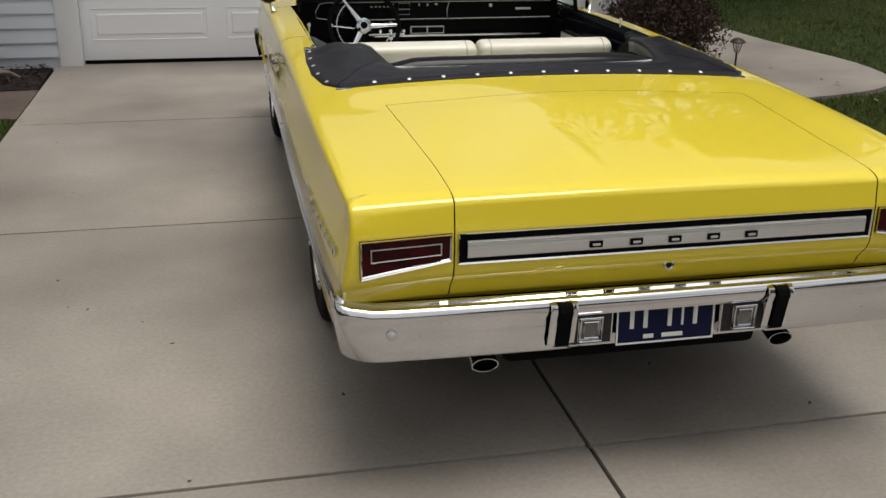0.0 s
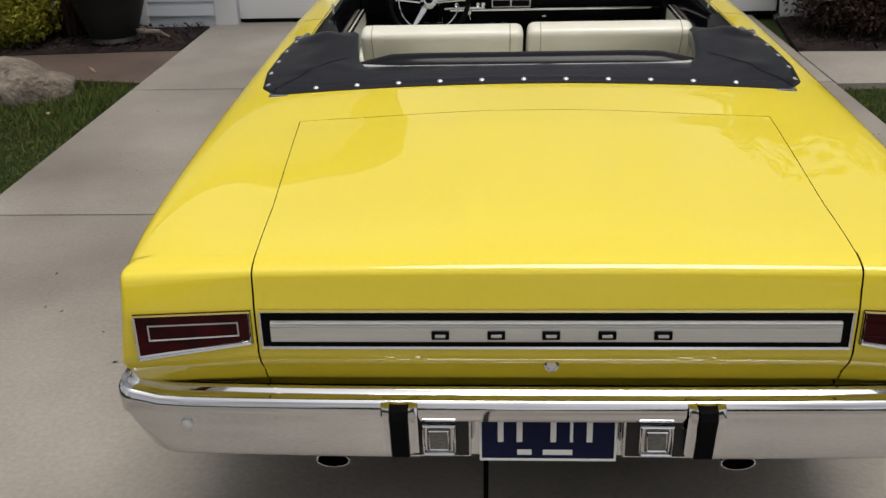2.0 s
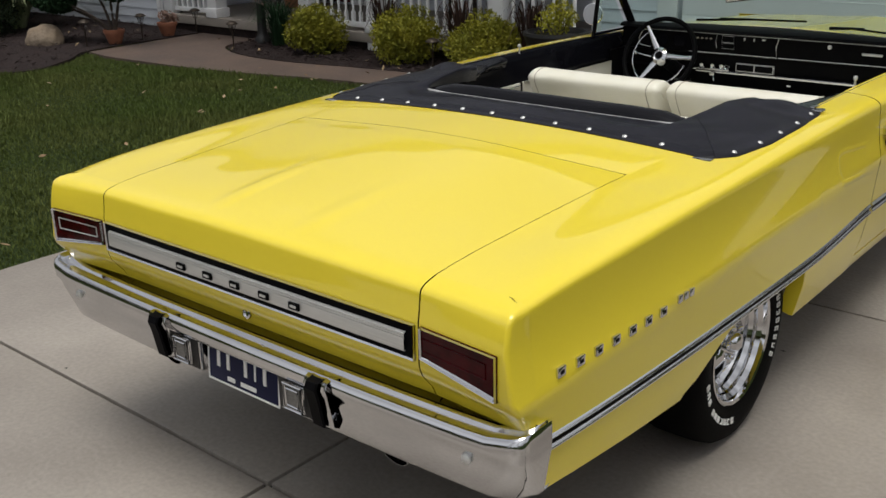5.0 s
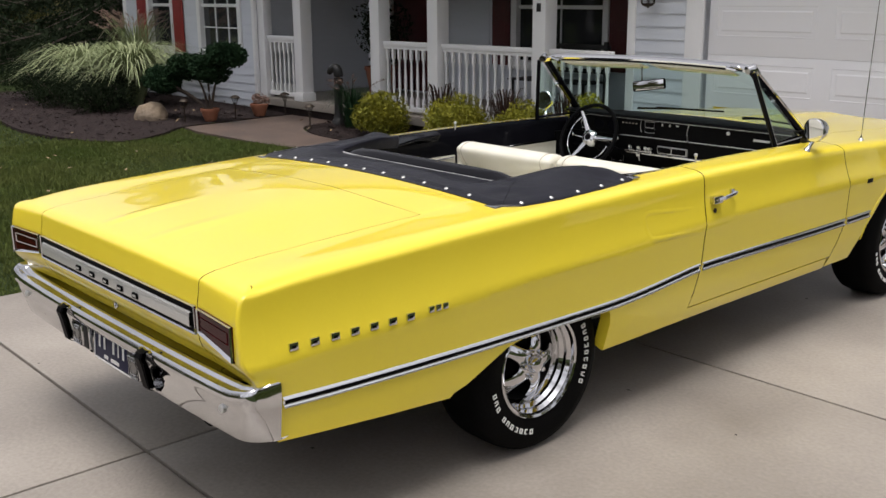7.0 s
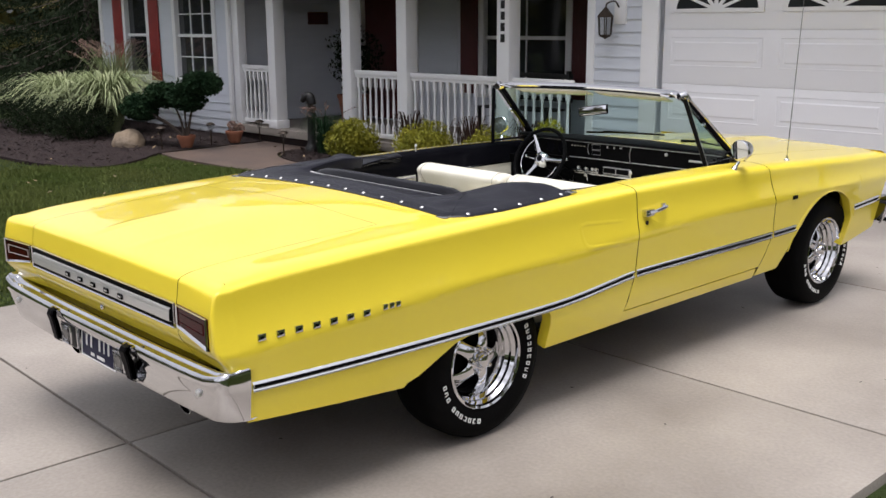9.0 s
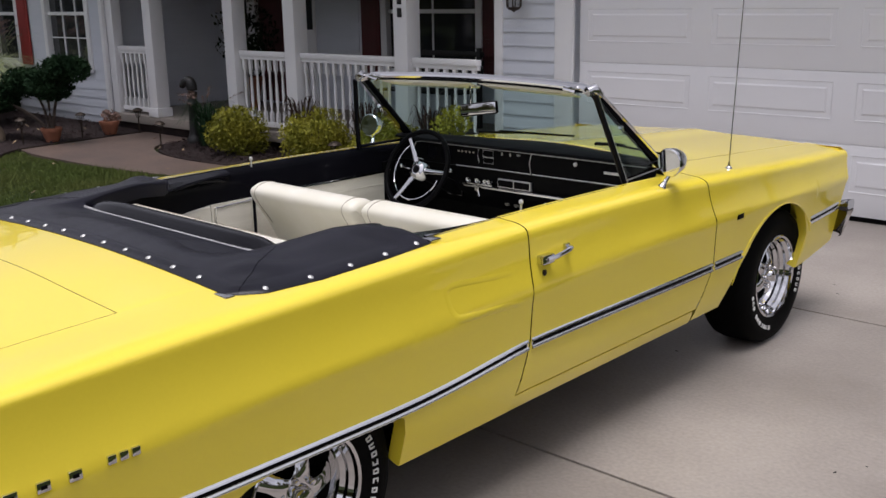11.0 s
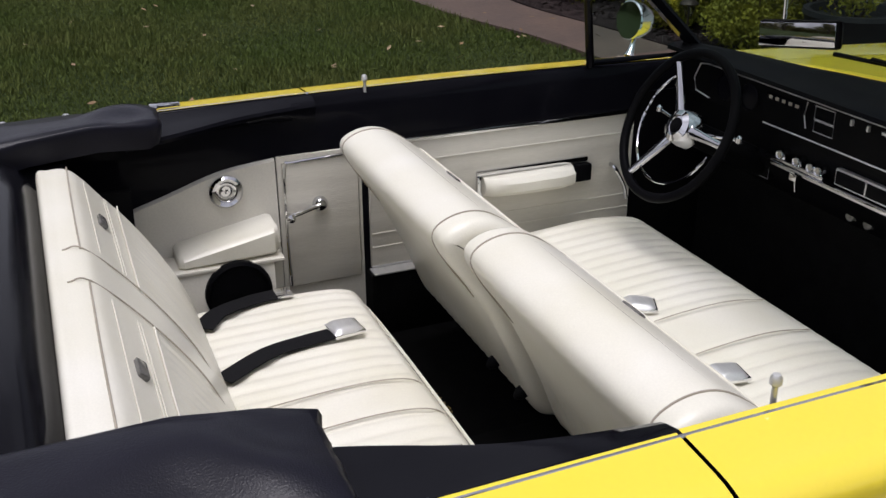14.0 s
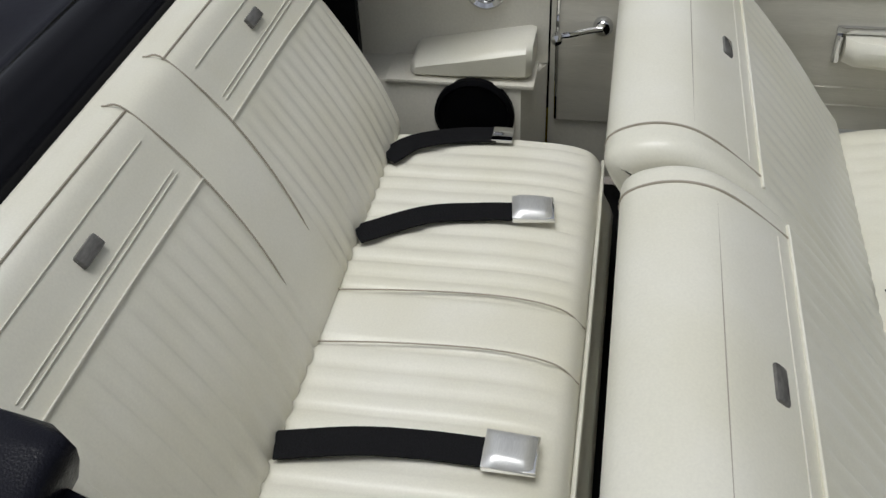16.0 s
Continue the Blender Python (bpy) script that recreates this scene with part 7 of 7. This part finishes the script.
clay_pot(-9.32, 4.2, 0.68, "glazed terracotta pot holding a pruned pine")
clay_pot(-9.36, 5.02, 0.68)
tp = tagged(empty("topiary_pine", (-9.32, 4.2, 0.13)), "pruned pom-pom pine with bare stems", "topiary")
g = rng(77)
balls = ((-0.78, -0.30, 0.42, 0.23), (-0.40, -0.02, 0.60, 0.24), (0.06, -0.02, 0.58, 0.21), (0.30, 0.14, 0.80, 0.22), (-1.02, -0.2, 0.36, 0.20))
for x, y, z, r in balls:
    bm = bmesh.new()
    tube(bm, spline([(0.03 * np.sign(x), 0, 0), (x * 0.35, y * 0.4, z * 0.5), (x, y, z)], 4), [0.022 - 0.0014 * i for i in range(9)], 7)
    part("stem", bm, BARK, tp)
for x, y, z, r in balls:
    blobs = [(x + g.normal() * r * 0.28, y + g.normal() * r * 0.28, z + g.normal() * r * 0.12, r * 0.92, r * 0.62) for _ in range(11)]
    quads("pompom", *leaf_cloud(g, blobs, 480, 0.026), PINE, tp)
pl = tagged(empty("pot_plant", (-9.36, 5.02, 0.13)), "sparse pink flowers in the terracotta pot", "plant")
quads("leaves", *leaf_cloud(g, [(g.normal() * 0.07, g.normal() * 0.07, 0.12 + 0.05 * g.normal(), 0.07, 0.06) for _ in range(8)], 40, 0.025), PLUME, pl)

# big dark urn and its plant by the garage, and a small ornament
urn = tagged(empty("planter", (-3.35, 5.22, -0.01)), "large black planter beside the garage", "planter")
bm = bmesh.new()
lathe(bm, [(0.20, 0), (0.23, 0.03), (0.20, 0.06), (0.28, 0.30), (0.31, 0.40), (0.325, 0.42), (0.32, 0.45), (0.28, 0.45), (0.26, 0.40), (0.0, 0.39)], 28)
part("urn", bm, IRON, urn)
shrub("planter_plant", (-3.35, 5.22, 0.38), 0.26, 0.40, GOLD_LEAF, 55, "mixed trailing plant in the black planter", "plant", 16, 60)
orn = tagged(empty("garden_ornament", (-3.02, 5.2, -0.01)), "small grey cast garden ornament on the mulch", "ornament")
bm = bmesh.new()
for p, q, r0, r1 in (((-0.12, 0, 0.0), (-0.10, 0, 0.14), 0.018, 0.015), ((0.1, 0.03, 0), (0.09, 0.02, 0.12), 0.018, 0.015), ((-0.16, 0, 0.15), (0.13, 0.02, 0.13), 0.04, 0.035), ((0.13, 0.02, 0.13), (0.26, 0.03, 0.06), 0.025, 0.01), ((-0.16, 0, 0.15), (-0.24, 0, 0.19), 0.03, 0.02)):
    rod(bm, Vector(p) * 0.6, Vector(q) * 0.6, r0 * 0.7, r1 * 0.7, 8)
part("casting", bm, LIMESTONE, orn)

post = tagged(empty("hitching_post", (-7.75, 5.28, -0.01)), "black cast-iron hitching post ornament", "garden post")
bm = bmesh.new()
lathe(bm, [(0.10, 0), (0.10, 0.05), (0.075, 0.08), (0.06, 0.12), (0.05, 0.46), (0.07, 0.49), (0.06, 0.52), (0.05, 0.56), (0.045, 0.60)], 14)
part("shaft", bm, IRON, post)
bm = bmesh.new()
tube(bm, spline([(0.01, 0, 0.57), (0.02, 0.0, 0.68), (-0.01, -0.01, 0.76), (-0.07, -0.04, 0.745), (-0.12, -0.06, 0.69)], 4), [0.062] * 4 + [0.066] * 4 + [0.06] * 3 + [0.05] * 3 + [0.042, 0.038, 0.03], 10)
part("finial", bm, IRON, post)

# ---- things on the house ----
lan = tagged(empty("wall_lantern", (-2.955, GY - 0.02, 1.585)), "bronze carriage lantern on a white mounting block", "wall lamp")
part("mount_block", boxed(-0.02, 0.13, -0.012, 0.01, 0.13, 0.42, 0.004), WHITE, lan)
bm = bmesh.new()
tube(bm, spline([(0.04, -0.01, 0.30), (0.03, -0.07, 0.36), (-0.03, -0.12, 0.34), (-0.04, -0.13, 0.29)], 4), 0.009, 8)
part("arm", bm, BRONZE, lan)
bm = bmesh.new()
lathe(bm, [(0.015, 0.30), (0.03, 0.28), (0.085, 0.22), (0.095, 0.20), (0.085, 0.195)], 6, Matrix.Translation((-0.04, -0.13, 0)))
part("roof", bm, BRONZE, lan)
bm = bmesh.new()
lathe(bm, [(0.078, 0.19), (0.066, 0.02)], 6, Matrix.Translation((-0.04, -0.13, 0)), caps=False)
part("panes", bm, LAMP_GLASS, lan, smooth=False)
for k in range(6):
    a = 2 * math.pi * k / 6
    bm = bmesh.new()
    rod(bm, (-0.04 + 0.08 * math.cos(a), -0.13 + 0.08 * math.sin(a), 0.195), (-0.04 + 0.068 * math.cos(a), -0.13 + 0.068 * math.sin(a), 0.015), 0.006, 0.006, 5)
    part("bar", bm, BRONZE, lan)
bm = bmesh.new()
lathe(bm, [(0.072, 0.02), (0.06, 0.0), (0.02, -0.015), (0.0, -0.03)], 6, Matrix.Translation((-0.04, -0.13, 0)))
part("base", bm, BRONZE, lan)
for k in range(5):
    z = 2.06 - k * 0.125
    tagged(finish("house_number_mark", boxed(-4.33, -4.27, PY - 0.068, PY - 0.0605, z - 0.045, z + 0.045, 0.002), IRON), "small black mark on a white porch post", "sign", group="marks on the post")
pot = tagged(empty("porch_planter", (-9.0, 7.0, 0.2)), "tan clay planter on the porch floor", "planter")
bm = bmesh.new()
lathe(bm, [(0.17, 0), (0.24, 0.38), (0.255, 0.38), (0.255, 0.43), (0.22, 0.43), (0.2, 0.38), (0, 0.37)], 24)
part("pot", bm, TERRACOTTA, pot)
shrub("porch_plant", (-9.0, 7.05, 0.55), 0.42, 1.3, NEEDLE, 61, "dark leafy plant in the porch planter", "plant", 40, 60, 0.03)
bench = tagged(empty("porch_bench", (-5.3, 6.9, 0.2)), "dark slatted bench against the porch wall", "bench")
for k in range(5):
    part("seat_slat", boxed(-0.65, 0.65, -0.2 + k * 0.09, -0.13 + k * 0.09, 0.42, 0.44, 0.004), IRON, bench)
for k in range(4):
    part("back_slat", boxed(-0.65, 0.65, 0.28, 0.30, 0.52 + k * 0.10, 0.58 + k * 0.10, 0.004), IRON, bench)
for x in (-0.6, 0.6):
    for y in (-0.17, 0.27):
        part("leg", boxed(x - 0.025, x + 0.025, y - 0.025, y + 0.025, 0, 0.92 if y > 0 else 0.42, 0.004), IRON, bench)
part("downspout", boxed(-10.28, -10.20, WY - 0.085, WY - 0.027, 0.1, 2.7, 0.01), WHITE, house)


# ---- trees ----
def spruce(at, h, r, seed, tiers=22):
    g = rng(seed)
    top = tagged(empty("spruce", at), "tall dark spruce with drooping boughs", "tree", group="trees round the house")
    bm = bmesh.new()
    tube(bm, [(0, 0, -0.1), (0.02, 0.01, h * 0.5), (0, 0, h)], [0.20, 0.12, 0.02], 9)
    cs, al, wd = [], [], []
    for k in range(tiers):
        t = k / tiers
        z = h * (0.04 + 0.94 * t)
        rr = r * (1 - t) ** 0.8 + 0.15
        nb = int(9 * (1 - t) + 5)
        for b in range(nb):
            a = g.uniform(0, 2 * math.pi)
            L = rr * g.uniform(0.7, 1.1)
            e = np.array((L * math.cos(a), L * math.sin(a), z - 0.22 * L))
            s = np.array((0, 0, z))
            rod(bm, tuple(s), tuple(e), 0.02, 0.006, 4)
            m = int(95 * L + 10)
            u = g.uniform(0.12, 1.0, (m, 1)) ** 0.7
            c = s + (e - s) * u + g.normal(size=(m, 3)) * np.array((0.14, 0.14, 0.08)) - np.array((0, 0, 0.1)) * u
            d = unit((e - s)[None] / L * 0.6 + g.normal(size=(m, 3)) * 0.5 - np.array((0, 0, 0.5)))
            w = unit(np.cross(d, g.normal(size=(m, 3))))
            sz = g.uniform(0.05, 0.11, (m, 1))
            cs.append(c), al.append(d * sz), wd.append(w * sz * 0.16)
    part("trunk", bm, BARK, top)
    quads("needles", np.concatenate(cs), np.concatenate(al), np.concatenate(wd), NEEDLE, top)
    return top


def broadleaf(at, h, r, seed):
    g = rng(seed)
    top = tagged(empty("tree", at), "broad leafy tree out of view, beginning to turn yellow", "tree", group="trees round the house")
    bm = bmesh.new()
    tube(bm, [(0, 0, -0.1), (0.05, 0.02, h * 0.25), (0.1, 0, h * 0.55)], [0.26, 0.2, 0.12], 9)
    blobs = []
    for k in range(16):
        a = g.uniform(0, 2 * math.pi)
        q = r * g.uniform(0.3, 0.95)
        e = (q * math.cos(a), q * math.sin(a), h * g.uniform(0.45, 0.95))
        tube(bm, spline([(0.05, 0, h * g.uniform(0.2, 0.5)), (e[0] * 0.5, e[1] * 0.5, e[2] * 0.75), e], 3), [0.08, 0.07, 0.06, 0.05, 0.04, 0.03, 0.02], 6)
        for j in range(3):
            b = r * g.uniform(0.18, 0.32)
            blobs.append((e[0] + g.normal() * 0.4, e[1] + g.normal() * 0.4, e[2] + g.normal() * 0.4, b, b * 0.75))
    part("trunk", bm, BARK, top)
    quads("crown", *leaf_cloud(g, blobs, 240, 0.11), LEAF_TREE, top)
    return top


s1 = spruce((-17.6, 6.6, GROUND_Z), 5.6, 3.0, 91, 14)
s2 = spruce((-20.5, 3.0, GROUND_Z), 6.2, 3.4, 92, 15)
for x, y, k in ((-22, 9, 1), (-25, -2, 0), (-27, 6, 1), (-19, 13, 0), (-31, 12, 1)):
    copy_thing((s1, s2)[k], pose(x, y, GROUND_Z, 0, 0, 40 * x))
# trees added out of view, only to be mirrored in paint and chrome
t1 = broadleaf((16, 20, GROUND_Z), 10, 4.2, 95)
for x, y, a in ((-14, -26, 0), (-4, -32, 70), (8, -30, 140), (19, -24, 210), (27, -8, 280), (26, 8, 20), (-24, -16, 100), (32, 22, 60), (-10, 24, 0), (2, 26, 90)):
    copy_thing(t1, pose(x, y, GROUND_Z, 0, 0, a))


broadleaf((6.4, 12.2, GROUND_Z), 7.4, 3.4, 96)


# unseen tree belt added all round, giving chrome and mirrors a dark horizon
g = rng(400)
cs, al, wd = [], [], []
for k in range(420):
    a = g.uniform(0, 2 * math.pi)
    q = g.uniform(44, 58)
    hh = 3.5 + 3.0 * math.sin(5 * a) * math.sin(11 * a + 1) + g.uniform(0, 3)
    blobs = [(q * math.sin(a), q * math.cos(a), hh * t + 0.3, 2.6 * (1.15 - 0.5 * t), 1.5) for t in (0.1, 0.5, 0.9)]
    c, u, w = leaf_cloud(g, blobs, 26, 0.75)
    cs.append(c), al.append(u), wd.append(w)
tagged(quads("far_woods", np.concatenate(cs), np.concatenate(al), np.concatenate(wd), LEAF_TREE), "distant belt of dark leafy trees out of view, added for reflections", "woods", kind="stuff")


# ---- grass, chips and fallen leaves ----
def inside(px, py, poly):
    x, y = np.asarray(px), np.asarray(py)
    res = np.zeros(len(x), bool)
    n = len(poly)
    for i in range(n):
        x0, y0 = poly[i]
        x1, y1 = poly[(i + 1) % n]
        hit = ((y0 > y) != (y1 > y)) & (x < (x1 - x0) * (y - y0) / (y1 - y0 + 1e-12) + x0)
        res ^= hit
    return res


def lawn_blades(n, x0, x1, y0, y1, hmin, hmax, seed, width=0.0035):
    g = rng(seed)
    x, y = g.uniform(x0, x1, n), g.uniform(y0, y1, n)
    keep = ~((x > -2.70) & (x < 2.25) & (y < 5.95))
    for poly in (lawn_edge + bed_edge, porch_bed, side_bed, right_bed, outer + inner):
        keep &= ~inside(x, y, poly)
    keep &= ~((y > 5.4) & (x > -15) & (x < 3.2))
    x, y = x[keep], y[keep]
    m = len(x)
    h = g.uniform(hmin, hmax, (m, 1)) * (0.8 + 0.4 * np.sin(x * 1.7)[:, None] * np.sin(y * 2.3)[:, None])
    a = unit(np.concatenate([g.normal(size=(m, 2)) * 0.45, np.ones((m, 1))], 1)) * h / 2
    t = g.uniform(0, 2 * math.pi, m)
    w = np.stack([np.cos(t), np.sin(t), np.zeros(m)], 1) * width * g.uniform(0.7, 1.5, (m, 1))
    c = np.stack([x, y, np.full(m, GROUND_Z)], 1) + a
    return c, a, w


A = [lawn_blades(150000, -9.0, -2.6, -1.5, 4.2, 0.035, 0.075, 201), lawn_blades(60000, -16, -8.0, -4, 4.5, 0.04, 0.08, 202, 0.005),
     lawn_blades(40000, -9.0, -2.6, -6.0, -1.5, 0.035, 0.075, 203, 0.005), lawn_blades(40000, 2.2, 5.0, -1.0, 3.7, 0.035, 0.075, 204),
     lawn_blades(45000, 4.5, 13, 3.0, 16, 0.04, 0.08, 205, 0.006)]
tagged(quads("lawn_grass", *[np.concatenate(q) for q in zip(*A)], BLADE), "mown green grass with thin yellow blades", "grass", kind="stuff")

g = rng(301)
cs, al, wd = [], [], []
for poly, n in ((porch_bed, 5200), (side_bed, 6500), (right_bed, 2200)):
    xs_, ys_ = [p[0] for p in poly], [p[1] for p in poly]
    x, y = g.uniform(min(xs_), max(xs_), n), g.uniform(min(ys_), max(ys_), n)
    k = inside(x, y, poly)
    x, y = x[k], y[k]
    m = len(x)
    t = g.uniform(0, 6.28, m)
    a = np.stack([np.cos(t), np.sin(t), g.normal(size=m) * 0.25], 1) * g.uniform(0.012, 0.045, (m, 1))
    w = np.stack([-np.sin(t), np.cos(t), g.normal(size=m) * 0.3], 1) * g.uniform(0.005, 0.014, (m, 1))
    cs.append(np.stack([x, y, np.full(m, 0.006) + g.uniform(0, 0.02, m)], 1)), al.append(a), wd.append(w)
tagged(quads("bark_chips", np.concatenate(cs), np.concatenate(al), np.concatenate(wd), MULCH), "loose dark bark chips over the beds", "mulch", kind="stuff")
n = 260
x, y = g.uniform(-14, 5, n), g.uniform(-2, 5.2, n)
k = ~((x > -2.6) & (x < 2.2))
x, y = x[k], y[k]
m = len(x)
t = g.uniform(0, 6.28, m)
FALLEN = mat("fallen_leaf", (0.30, 0.24, 0.14), 0.8, color2=(0.20, 0.11, 0.05), island=0.4)
tagged(quads("fallen_leaves", np.stack([x, y, np.full(m, 0.018)], 1), np.stack([np.cos(t), np.sin(t), g.normal(size=m) * 0.3], 1) * 0.03, np.stack([-np.sin(t), np.cos(t), g.normal(size=m) * 0.2], 1) * 0.016, FALLEN), "scattered dry fallen leaves on lawn and mulch", "leaves", kind="stuff")
x, y = g.uniform(-2.5, 2.1, 60), g.uniform(-3.5, 5.5, 60)
t = g.uniform(0, 6.28, 60)
tagged(quads("drive_specks", np.stack([x, y, np.full(60, 0.003)], 1), np.stack([np.cos(t), np.sin(t), np.zeros(60)], 1) * g.uniform(0.006, 0.016, (60, 1)), np.stack([-np.sin(t), np.cos(t), np.zeros(60)], 1) * 0.006, JOINT), "small dark specks of dirt on the concrete", "dirt", kind="stuff")
